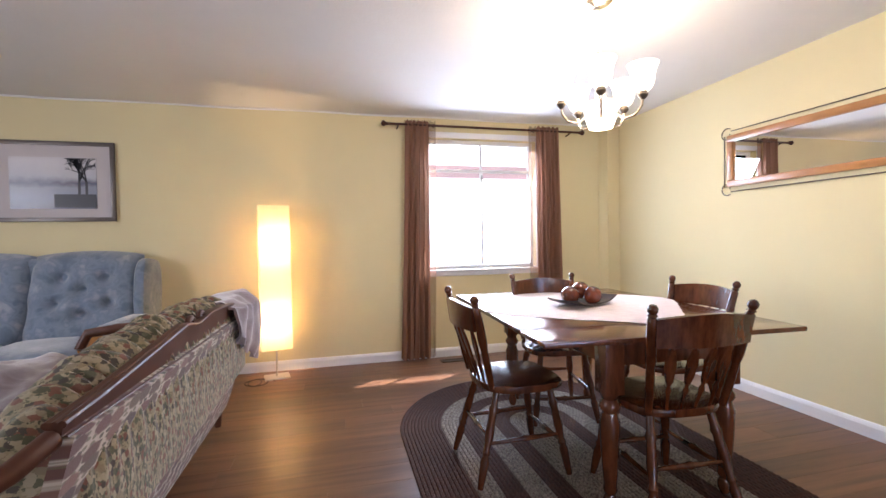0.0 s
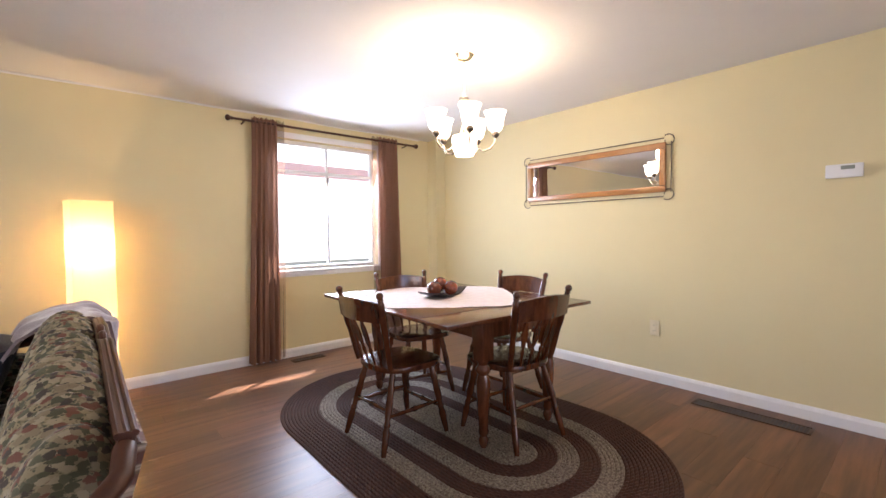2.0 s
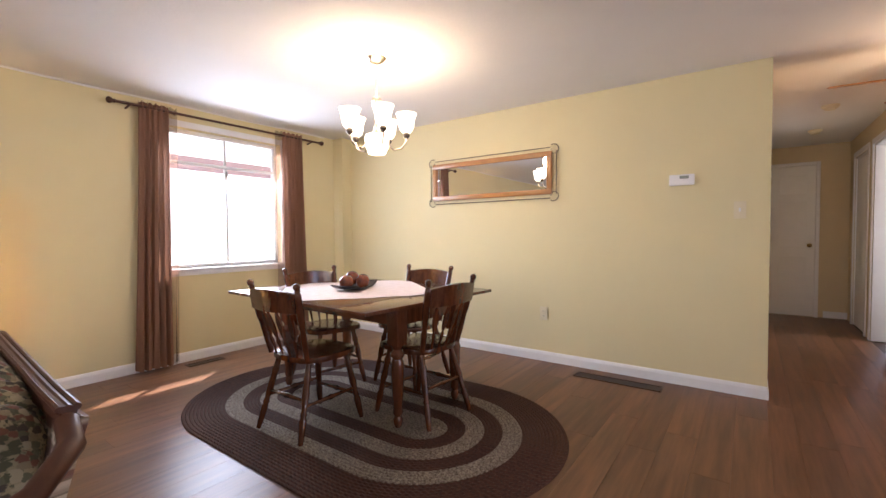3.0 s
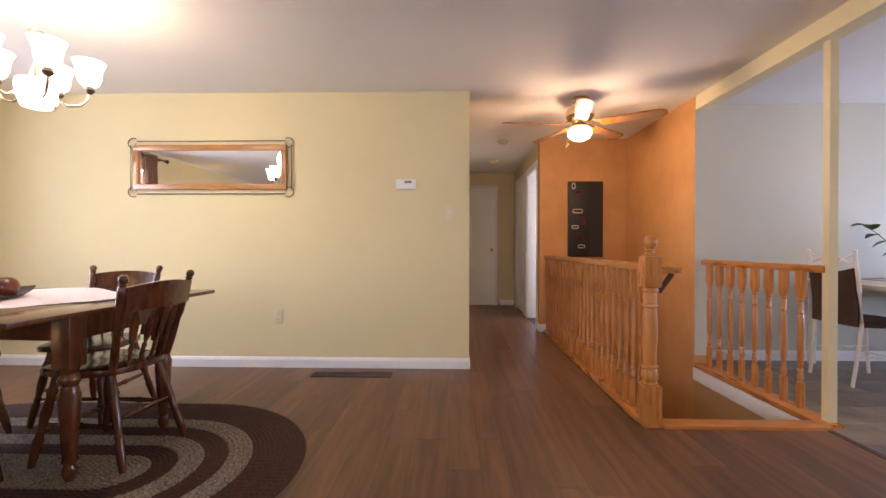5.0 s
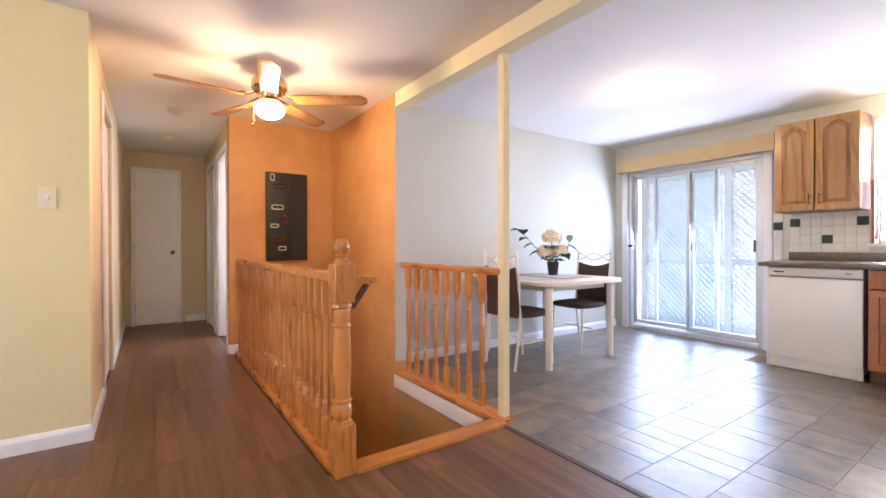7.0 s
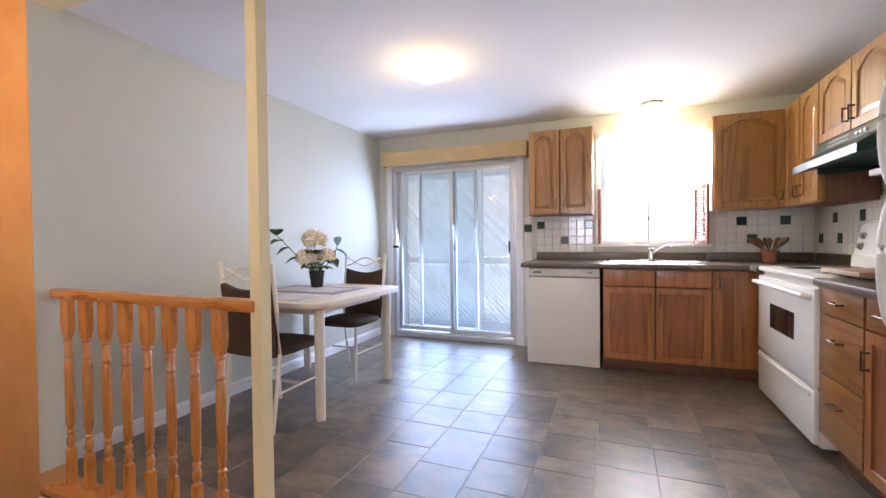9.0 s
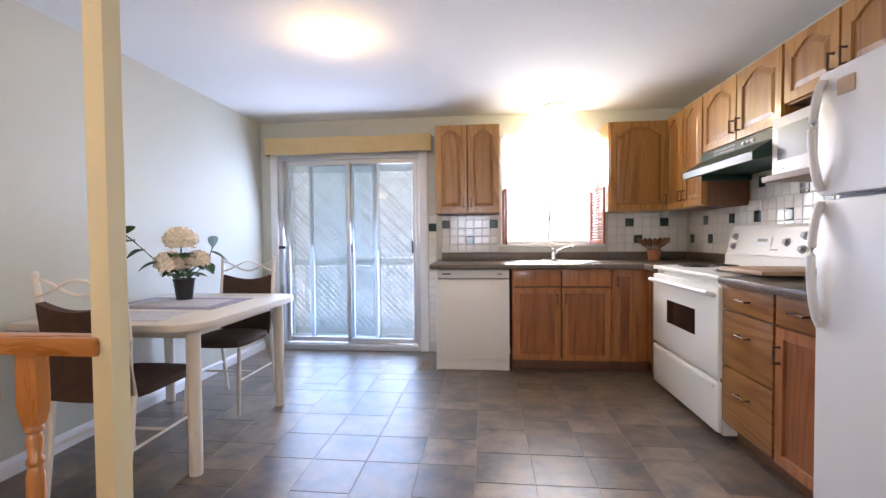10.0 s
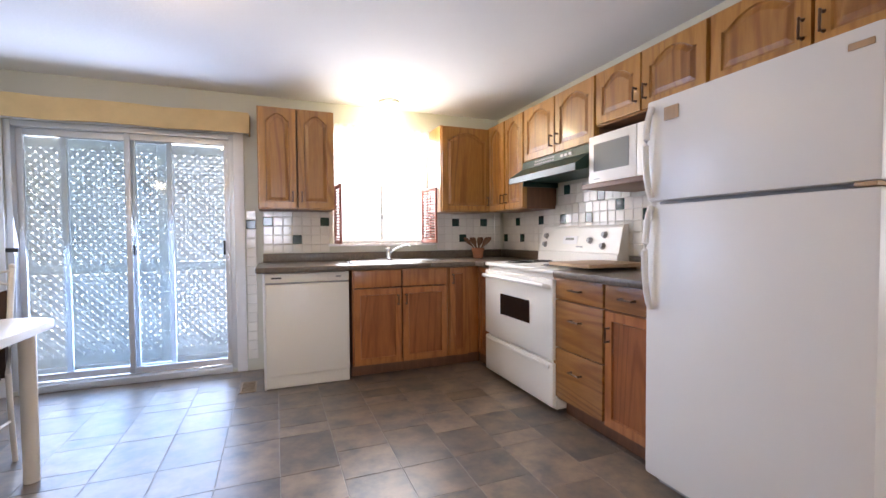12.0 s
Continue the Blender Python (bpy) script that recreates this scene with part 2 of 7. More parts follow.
RAILWOOD_FLAT = material("varnished_oak_rail_board", (0.56, 0.225, 0.052), 0.28, noise_scale=6, dark_color=(0.41, 0.145, 0.031), stretch=(0.8, 6, 6), coat=0.4, vary=0.1)
RAILWOOD_CROSS = material("worn_oak_nosing", (0.56, 0.225, 0.052), 0.34, noise_scale=6, dark_color=(0.41, 0.145, 0.031), stretch=(6, 0.8, 6), coat=0.2)
DARKWOOD = material("dark_brown_chair_wood", (0.120, 0.034, 0.012), 0.24, noise_scale=7, dark=0.38, stretch=(3, 3, 1), coat=0.35, vary=0.2)
CARVED = material("carved_walnut", (0.100, 0.034, 0.017), 0.45, spec=0.35, noise_scale=7, dark=0.6, stretch=(3, 1, 3))
TABLEWOOD = material("mahogany_table_wood", (0.150, 0.046, 0.018), 0.20, noise_scale=6, dark=0.5, stretch=(6, 1, 1), coat=0.5)
REDWOOD = material("reddish_frame_wood", (0.46, 0.205, 0.06), 0.30, noise_scale=6, dark=0.75, stretch=(3, 1, 3), coat=0.3)
SHUTTERWOOD = material("red_brown_shutter_wood", (0.36, 0.13, 0.08), 0.45, noise_scale=8, dark=0.8)
IRON = material("brown_wrought_iron", (0.16, 0.13, 0.10), 0.45, 0.8)
BRONZE = material("bronze_rod", (0.085, 0.035, 0.022), 0.35, 0.4, noise_scale=10, dark=0.7)
NICKEL = material("brushed_nickel", (0.62, 0.55, 0.44), 0.25, 1.0)
BRASS = material("antique_brass", (0.62, 0.46, 0.25), 0.22, 1.0, noise_scale=9, dark=0.75)
CHROME = material("polished_chrome", (0.80, 0.81, 0.82), 0.10, 1.0)
STEEL = material("brushed_sink_steel", (0.62, 0.63, 0.64), 0.24, 1.0, bump=0.05)
ALU = material("white_aluminium_frame", (0.62, 0.64, 0.66), 0.35, 0.3)
MIRROR = material("mirror_glass", (0.92, 0.92, 0.92), 0.0, 1.0)
APPLIANCE = material("white_enamel", (0.78, 0.76, 0.70), 0.30, noise_scale=1.2, dark=0.985)
FRIDGE = material("textured_white_fridge", (0.70, 0.69, 0.665), 0.30, noise_scale=1.5, dark=0.98, bump=0.10, bump_scale=240)
GREYPLASTIC = material("grey_plastic", (0.33, 0.33, 0.33), 0.4)
BLACK = material("black_plastic", (0.015, 0.015, 0.016), 0.35)
BLACKGLASS = material("black_oven_glass", (0.008, 0.008, 0.009), 0.06)
WINDOWGREY = material("grey_microwave_window", (0.22, 0.23, 0.22), 0.25)
HOOD = material("dark_green_enamel", (0.012, 0.050, 0.038), 0.36, noise_scale=4, dark=0.8)
COUNTER = material("mottled_brown_laminate", (0.155, 0.120, 0.085), 0.32, noise_scale=55, dark=0.55, bump=0.03)
WALLTILE = material("glazed_white_tile", (0.76, 0.74, 0.68), 0.10, noise_scale=4, dark=0.95, vary=0.06)
GREENTILE = material("dark_green_tile", (0.020, 0.055, 0.045), 0.10, noise_scale=9, dark=0.6, vary=0.3)
TILEJOINT = material("light_tile_joint", (0.58, 0.56, 0.50), 0.8)
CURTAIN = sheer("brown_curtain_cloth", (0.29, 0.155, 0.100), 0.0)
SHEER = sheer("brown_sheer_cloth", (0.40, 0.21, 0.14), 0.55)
FLORAL = printed("floral_tapestry_seat", (0.30, 0.245, 0.14), ((0.085, 0.085, 0.045), (0.18, 0.075, 0.045), (0.24, 0.19, 0.11), (0.12, 0.115, 0.065), (0.07, 0.055, 0.04), (0.36, 0.30, 0.19)),
                 (0.10, 0.10, 0.055), 78, 0.62, stretch=(0.6, 1.3, 0.8))
FLORALBACK = printed("rose_print_upholstery", (0.50, 0.42, 0.32), ((0.13, 0.060, 0.045), (0.12, 0.075, 0.05), (0.20, 0.10, 0.07), (0.09, 0.05, 0.04), (0.15, 0.060, 0.050), (0.14, 0.10, 0.06)),
                     (0.20, 0.17, 0.11), 27, 0.47, stretch=(0.5, 1.0, 1), even=True, small=2.7)
BLUE = patterned("blue_crushed_velvet", [(0.0, (0.075, 0.105, 0.15)), (0.38, (0.13, 0.175, 0.235)), (0.48, (0.20, 0.245, 0.31)), (0.56, (0.16, 0.205, 0.27)),
                                          (0.68, (0.30, 0.325, 0.385))], 9, sheen=0.6, distort=0.2)
THROW = patterned("mauve_plush_throw", [(0.0, (0.13, 0.090, 0.09)), (0.45, (0.20, 0.145, 0.15)), (0.60, (0.27, 0.21, 0.215)), (0.75, (0.22, 0.165, 0.17))], 9, sheen=0.8)
NAVY = material("navy_cushion_cloth", (0.018, 0.020, 0.035), 0.9, noise_scale=30, dark=0.7, bump=0.3, bump_scale=300, sheen=0.3)
SUEDE = material("brown_suede", (0.070, 0.036, 0.022), 0.85, noise_scale=14, dark=0.6, bump=0.2, bump_scale=200)
CHAIRMETAL = material("cream_metal_tube", (0.74, 0.68, 0.58), 0.35, noise_scale=4, dark=0.95)
TABLECREAM = material("cream_laminate_top", (0.72, 0.66, 0.56), 0.35, noise_scale=5, dark=0.95)
CLOTH = material("pale_pink_tablecloth", (0.78, 0.69, 0.68), 0.85, noise_scale=22, dark=0.85, bump=0.4, bump_scale=120)
MAT1 = material("lilac_grey_runner", (0.36, 0.32, 0.38), 0.8, noise_scale=26, dark=0.6)
MAT2 = material("pale_runner_centre", (0.58, 0.56, 0.55), 0.8, noise_scale=26, dark=0.75)
BALL = material("red_brown_marbled_ball", (0.26, 0.060, 0.025), 0.14, noise_scale=14, dark=0.25, coat=0.5)
PLATE = material("dark_wooden_dish", (0.035, 0.022, 0.020), 0.3)
LEAF = material("green_leaf", (0.030, 0.100, 0.022), 0.5, noise_scale=20, dark=0.6, vary=0.4)
PETAL = material("cream_pink_petal", (0.88, 0.76, 0.58), 0.7, noise_scale=16, dark=0.92, vary=0.12)
TERRACOTTA = material("terracotta_clay", (0.38, 0.15, 0.075), 0.8, noise_scale=12, dark=0.85)
STRAW = material("dry_brown_stems", (0.20, 0.10, 0.05), 0.8, noise_scale=12, dark=0.6)
BOARD = material("pale_wooden_board", (0.46, 0.30, 0.17), 0.45, noise_scale=6, dark=0.8, stretch=(6, 1, 1))
SHADE = glow("lit_frosted_glass", (1.0, 0.86, 0.62), 1.5)
FANSHADE = glow("lit_fan_glass", (1.0, 0.78, 0.48), 2.2)
DOME = glow("lit_ceiling_dome", (1.0, 0.80, 0.42), 0.7)
VENT = material("brown_metal_vent", (0.075, 0.045, 0.030), 0.45, 0.3)
TANVENT = material("tan_metal_vent", (0.30, 0.21, 0.13), 0.45, 0.3)
BRAID_BROWN = material("brown_braid", (0.082, 0.033, 0.021), 0.95, noise_scale=70, dark=0.4, bump=0.6, bump_scale=160)
BRAID_LIGHT = material("tan_grey_braid", (0.36, 0.31, 0.25), 0.95, noise_scale=90, dark_color=(0.075, 0.052, 0.04), bump=0.6, bump_scale=160)
MATBOARD = material("lilac_mat_board", (0.52, 0.48, 0.48), 0.7)
PICFRAME = material("pewter_picture_frame", (0.13, 0.11, 0.10), 0.35, 0.4, noise_scale=8, dark=0.8)
ARTBLACK = material("black_canvas_print", (0.014, 0.010, 0.009), 0.55, noise_scale=12, dark=0.5)
ARTRED = material("dull_red_print", (0.13, 0.02, 0.012), 0.6, noise_scale=18, dark=0.4)
ARTPALE = material("cream_print", (0.60, 0.52, 0.36), 0.6)
GLASS = clear_glass("window_glass")
MISTGLASS = clear_glass("tinted_patio_glass", (0.90, 0.95, 0.98))
LATTICE = material("weathered_lattice_wood", (0.74, 0.75, 0.74), 0.8, noise_scale=6, dark=0.8, vary=0.2)
POSTWOOD = material("pale_fence_wood", (0.68, 0.69, 0.66), 0.8, noise_scale=6, dark=0.85, vary=0.1)
DECK = material("grey_deck_board", (0.50, 0.52, 0.52), 0.75, noise_scale=5, dark=0.85, vary=0.12)
SIDING = material("white_siding", (0.78, 0.78, 0.76), 0.6, noise_scale=3, dark=0.95)
PALERED = material("faded_red_fascia_paint", (0.62, 0.40, 0.37), 0.7, noise_scale=3, dark=0.9)
ROOFRED = material("red_brown_shingles", (0.30, 0.12, 0.10), 0.85, noise_scale=10, dark=0.7)
GROUND = material("garden_ground", (0.13, 0.14, 0.09), 0.9, noise_scale=1.5, dark=0.7, bump=0.4, bump_scale=30)
LAMPMETAL = material("satin_silver_metal", (0.55, 0.53, 0.48), 0.3, 0.9)
CORD = material("dark_cord", (0.03, 0.02, 0.018), 0.6)
PLATECREAM = material("ivory_plastic", (0.72, 0.64, 0.45), 0.4)
DOORWHITE = material("white_door_paint", (0.84, 0.84, 0.81), 0.4, noise_scale=3, dark=0.96)
LCD = material("grey_display", (0.20, 0.22, 0.18), 0.3)
# stairwell shade is put into this wall colour
STAIRSHADE = material("shaded_stair_wall_paint", (0.48, 0.285, 0.12), 0.75, noise_scale=1.5, dark=0.9)
STAIRCARPET = material("brown_stair_tread", (0.13, 0.08, 0.05), 0.7, noise_scale=8, dark=0.7)

# ---- shape helpers ----


def mesh_object(name, bm, mat, smooth=False):
    me = bpy.data.meshes.new(name)
    bmesh.ops.recalc_face_normals(bm, faces=bm.faces[:])
    bm.to_mesh(me)
    bm.free()
    for m in (mat if isinstance(mat, (list, tuple)) else [mat]):
        me.materials.append(m)
    if smooth:
        me.polygons.foreach_set("use_smooth", [True] * len(me.polygons))
        me.set_sharp_from_angle(angle=radians(38))
    return new(name, me)


def part(name, bm, mat, parent=None, label="", smooth=False):
    ob = mesh_object(name, bm, mat, smooth)
    ob.parent = parent
    if label:
        tagged(ob, label=label)
    return ob


def thing(name, loc, label, category, group="", rz=0.0, kind=""):
    ob = new(name)
    ob.matrix_world = pose(*loc, 0, 0, rz)
    return tagged(ob, label, category, group, kind)


def struct(name, bm, mat, label="", smooth=False):
    return tagged(mesh_object(name, bm, mat, smooth), label=label, kind="structure")


def abox(bm, x0, x1, y0, y1, z0, z1, bev=0.0, m=None):
    mat = Matrix.LocRotScale(((x0 + x1) / 2, (y0 + y1) / 2, (z0 + z1) / 2), None, (abs(x1 - x0), abs(y1 - y0), abs(z1 - z0)))
    vs = bmesh.ops.create_cube(bm, size=1, matrix=mat)["verts"]
    if bev:
        es = list({e for v in vs for e in v.link_edges})
        r = bmesh.ops.bevel(bm, geom=es, offset=bev, segments=2, profile=0.6, affect="EDGES")
        vs = list({v for f in r["faces"] for v in f.verts} | {v for v in vs if v.is_valid})
    if m is not None:
        bmesh.ops.transform(bm, matrix=m, verts=[v for v in vs if v.is_valid])
    return bm


def bx(name, x0, x1, y0, y1, z0, z1, mat, parent=None, label="", bev=0.004):
    return part(name, abox(bmesh.new(), x0, x1, y0, y1, z0, z1, bev), mat, parent, label, smooth=bool(bev))


def sbox(name, x0, x1, y0, y1, z0, z1, mat, label=""):
    return struct(name, abox(bmesh.new(), x0, x1, y0, y1, z0, z1), mat, label)


def lathe(bm, prof, seg=16, m=None):
    """Turned shape round z from (radius, height) pairs, closed at both ends."""
    rings = []
    m = m or Matrix()
    for r, z in prof:
        rings.append([bm.verts.new(m @ Vector((r * math.cos(a), r * math.sin(a), z))) for a in (2 * math.pi * k / seg for k in range(seg))])
    for a, b in zip(rings, rings[1:]):
        for k in range(seg):
            bm.faces.new((a[k], a[(k + 1) % seg], b[(k + 1) % seg], b[k]))
    bm.faces.new(rings[0][::-1])
    bm.faces.new(rings[-1])
    return bm


def open_lathe(bm, prof, seg=20, m=None):
    rings = []
    m = m or Matrix()
    for r, z in prof:
        rings.append([bm.verts.new(m @ Vector((r * math.cos(a), r * math.sin(a), z))) for a in (2 * math.pi * k / seg for k in range(seg))])
    for a, b in zip(rings, rings[1:]):
        for k in range(seg):
            bm.faces.new((a[k], a[(k + 1) % seg], b[(k + 1) % seg], b[k]))
    return bm


def along(p, q):
    """A pose at p whose z runs to q."""
    d = Vector(q) - Vector(p)
    return Matrix.Translation(p) @ d.to_track_quat("Z", "Y").to_matrix().to_4x4()


def rod(bm, p, q, r, seg=10, r2=None):
    n = (Vector(q) - Vector(p)).length
    return lathe(bm, [(r, 0), (r2 or r, n)], seg, along(p, q))


def turned(bm, p, q, prof, seg=12):
    """A turned stick from p to q; prof gives (share of the length, radius)."""
    n = (Vector(q) - Vector(p)).length
    return lathe(bm, [(r, s * n) for s, r in prof], seg, along(p, q))


def tube(bm, pts, r, seg=8, flat=1.0):
    pts = [Vector(p) for p in pts]
    rings = []
    up = Vector((0, 0, 1))
    for k, p in enumerate(pts):
        d = (pts[min(k + 1, len(pts) - 1)] - pts[max(k - 1, 0)]).normalized()
        s = d.cross(up)
        s = s.normalized() if s.length > 0.05 else (rings and side) or Vector((1, 0, 0))
        side = s
        u = s.cross(d).normalized()
        rings.append([bm.verts.new(p + s * (r * math.cos(a)) + u * (r * flat * math.sin(a))) for a in (2 * math.pi * j / seg for j in range(seg))])
    for a, b in zip(rings, rings[1:]):
        for j in range(seg):
            bm.faces.new((a[j], a[(j + 1) % seg], b[(j + 1) % seg], b[j]))
    bm.faces.new(rings[0][::-1])
    bm.faces.new(rings[-1])
    return bm


def slab(bm, outline, z0, z1, m=None, bev=0.0):
    """A flat plate with the given outline in x and y."""
    m = m or Matrix()
    lo = [bm.verts.new(m @ Vector((x, y, z0))) for x, y in outline]
    hi = [bm.verts.new(m @ Vector((x, y, z1))) for x, y in outline]
    n = len(outline)
    f1, f2 = bm.faces.new(lo[::-1]), bm.faces.new(hi)
    for k in range(n):
        bm.faces.new((lo[k], lo[(k + 1) % n], hi[(k + 1) % n], hi[k]))
    if bev:
        bmesh.ops.bevel(bm, geom=list(f1.edges) + list(f2.edges), offset=bev, segments=2, profile=0.6, affect="EDGES")
    return bm


def ellipsoid(bm, c, rx, ry, rz, m=None, u=16, v=10):
    mat = Matrix.LocRotScale(c, None, (rx, ry, rz))
    bmesh.ops.create_uvsphere(bm, u_segments=u, v_segments=v, radius=1, matrix=(m or Matrix()) @ mat)
    return bm


def pillow(bm, x0, x1, y0, y1, z0, z1, n=14, power=4.0, wave=0.0, seed=0.0, m=None):
    """A stuffed block: rounded box with soft faces."""
    vs0 = set(bm.verts)
    bmesh.ops.create_uvsphere(bm, u_segments=n * 2, v_segments=n, radius=1)
    c = Vector(((x0 + x1) / 2, (y0 + y1) / 2, (z0 + z1) / 2))
    h = Vector(((x1 - x0) / 2, (y1 - y0) / 2, (z1 - z0) / 2))
    for v in [v for v in bm.verts if v not in vs0]:
        p = v.co.normalized()
        k = (abs(p.x) ** power + abs(p.y) ** power + abs(p.z) ** power) ** (-1 / power)
        q = p * k
        w = 1 + wave * noise.noise(Vector((q.x * 2.2 + seed, q.y * 2.2, q.z * 2.2)))
        co = Vector((c.x + h.x * q.x * w, c.y + h.y * q.y * w, c.z + h.z * q.z * w))
        v.co = m @ co if m is not None else co
    return bm


def bend_sheet(bm, fn, nu, nv, thick=0.0):
    """A sheet whose points come from fn(u, v), with u and v from 0 to 1."""
    g = [[bm.verts.new(fn(i / nu, j / nv)) for j in range(nv + 1)] for i in range(nu + 1)]
    fs = [bm.faces.new((g[i][j], g[i + 1][j], g[i + 1][j + 1], g[i][j + 1])) for i in range(nu) for j in range(nv)]
    if thick:
        bmesh.ops.recalc_face_normals(bm, faces=fs)
        bmesh.ops.solidify(bm, geom=fs, thickness=thick)
    return bm


def wall_with_hole(name, axis, face, back, a0, a1, z0, z1, holes, mat, label):
    """A straight wall along x or y, between face and back, with rectangular holes (a0, a1, z0, z1)."""
    bm = bmesh.new()
    cuts = sorted({a0, a1, *[h[0] for h in holes], *[h[1] for h in holes]})
    for p, q in zip(cuts, cuts[1:]):
        spans = [(z0, z1)]
        for h in holes:
            if h[0] < q - 1e-6 and h[1] > p + 1e-6:
                spans = [s for lo, hi in spans for s in ((lo, min(hi, h[2])), (max(lo, h[3]), hi)) if s[1] - s[0] > 1e-4]
        for lo, hi in spans:
            if axis == "x":
                abox(bm, p, q, min(face, back), max(face, back), lo, hi)
            else:
                abox(bm, min(face, back), max(face, back), p, q, lo, hi)
    bmesh.ops.remove_doubles(bm, verts=bm.verts[:], dist=1e-5)
    return struct(name, bm, mat, label)


# ---- walls, floors and ceilings ----
wall_with_hole("wall_north", "x", 4.26, 4.42, -3.52, 3.86, 0, CEIL + 0.1, [(1.74, 2.87, 0.85, 2.12)], YELLOW, "yellow painted wall with the dining window")
sbox("wall_east", 3.74, 3.86, 0.0, 4.26, 0, CEIL + 0.1, YELLOW, "yellow painted wall with the long mirror")
wall_with_hole("wall_hall_north", "x", 0.0, 0.12, 3.86, 7.8, 0, CEIL + 0.1, [(4.55, 5.33, 0, 2.05)], HALL, "hall wall beside the dining room")
sbox("wall_hall_room", 4.4, 5.5, 0.9, 1.0, 0, CEIL, HALL)
sbox("wall_hall_end", 7.7, 7.8, -1.1, 0.0, 0, CEIL + 0.1, HALL, "olive painted wall at the end of the hall")
wall_with_hole("wall_hall_south", "x", -0.93, -1.05, 5.47, 7.7, 0, CEIL + 0.1, [(5.62, 6.35, 0, 2.05), (6.62, 7.35, 0, 2.05)], HALL, "hall wall with doorways")
sbox("wall_bedroom_back", 5.47, 7.8, -2.6, -2.5, 0, CEIL, GREY)
sbox("wall_stair_end", 5.35, 5.47, -2.05, -0.91, -2.6, CEIL + 0.1, ORANGE, "orange painted wall over the stairs")
sbox("wall_stair_side", 3.90, 5.35, -2.05, -1.94, -2.6, CEIL + 0.1, ORANGE, "orange painted wall beside the stairs")
sbox("wall_kitchen_east", 4.10, 4.22, -5.31, -2.05, 0, CEIL + 0.1, GREY, "grey green kitchen wall beside the breakfast table")
wall_with_hole("wall_south", "x", -5.31, -5.47, -0.18, 4.22, 0, CEIL + 0.1, [(2.46, 3.92, 0.03, 1.97), (0.74, 1.67, 1.06, 2.10)], GREY,
               "grey green kitchen wall with sliding door and sink window")
sbox("wall_kitchen_west", -0.18, -0.06, -5.31, -1.96, 0, CEIL + 0.1, GREY, "grey green wall behind the stove")
sbox("wall_living_south", -3.4, -0.06, -1.96, -1.84, 0, CEIL + 0.1, YELLOW)
wall_with_hole("wall_west", "y", -3.4, -3.52, -1.96, 4.26, 0, CEIL + 0.1, [(0.4, 2.0, 0.8, 2.0)], YELLOW, "yellow painted living room wall")
sbox("wall_corner_boxing", 3.60, 3.738, 4.10, 4.258, 0, CEIL - 0.001, YELLOW, "boxed yellow room corner")
sbox("ceiling_living", -3.52, 5.47, -2.0, 4.42, CEIL, CEIL + 0.12, CEILING, "white textured ceiling")
sbox("ceiling_hall", 5.47, 7.8, -2.6, 1.0, CEIL, CEIL + 0.12, CEILING, "white hall ceiling")
sbox("ceiling_kitchen", -0.18, 4.22, -5.47, -2.0, CEIL, CEIL + 0.12, CEILING, "white kitchen ceiling")
# out of view; eave depths set the floor sun sliver and shade the fence
sbox("roof", -4.2, 8.3, -5.98, 4.975, CEIL + 0.13, CEIL + 0.3, SIDING, "unseen roof slab, its eaves sized to shape the sunlight")
sbox("floor_base_living", -3.52, 2.66, -1.98, 4.42, -0.12, -0.012, SUBFLOOR)
sbox("floor_base_hall", 2.66, 7.8, -1.03, 4.42, -0.12, -0.012, SUBFLOOR)
sbox("floor_base_bedroom", 5.47, 7.8, -2.6, -1.03, -0.12, -0.004, SUBFLOOR)
sbox("floor_base_kitchen", -0.18, 4.22, -5.47, -1.98, -0.12, -0.0018, GROUT, "pale joints of the kitchen floor")
sbox("wall_stairwell", 2.66, 5.35, -1.03, -0.97, -2.6, -0.12, STAIRSHADE)
sbox("wall_stairwell_south", 2.66, 3.90, -2.05, -1.94, -2.6, -0.12, STAIRSHADE, "stairwell wall under the kitchen railing, darkened to tan for shade")
sbox("wall_stairwell_front", 2.54, 2.66, -2.05, -0.97, -2.6, -0.12, STAIRSHADE)
sbox("floor_basement", 2.54, 5.47, -2.05, -0.97, -2.7, -2.6, SUBFLOOR)

stairs = thing("staircase", (2.67, -1.49, 0), "brown staircase going down between the railings", "stairs")
for k in range(9):
    bx("tread", 0.03 + 0.25 * k, 0.31 + 0.25 * k, -0.44, 0.44, -0.19 * (k + 1) - 0.04, -0.19 * (k + 1), STAIRCARPET, stairs)
    bx("riser", 0.01 + 0.25 * k, 0.03 + 0.25 * k, -0.44, 0.44, -0.19 * (k + 1), -0.19 * k - 0.045, STAIRCARPET, stairs, bev=0.0)

sbox("wall_stair_return", 3.896, 3.8995, -2.05, -1.942, 0.09, 2.194, GREY, "grey green end of the wall beside the stairs")
beam = sbox("ceiling_beam", -0.06, 3.90, -2.06, -1.945, 2.195, CEIL, CREAM, "cream painted beam between dining room and kitchen")
sbox("post", 2.652, 2.700, -2.05, -2.002, 0.0, 2.195, CREAM, "square cream painted post under the beam")


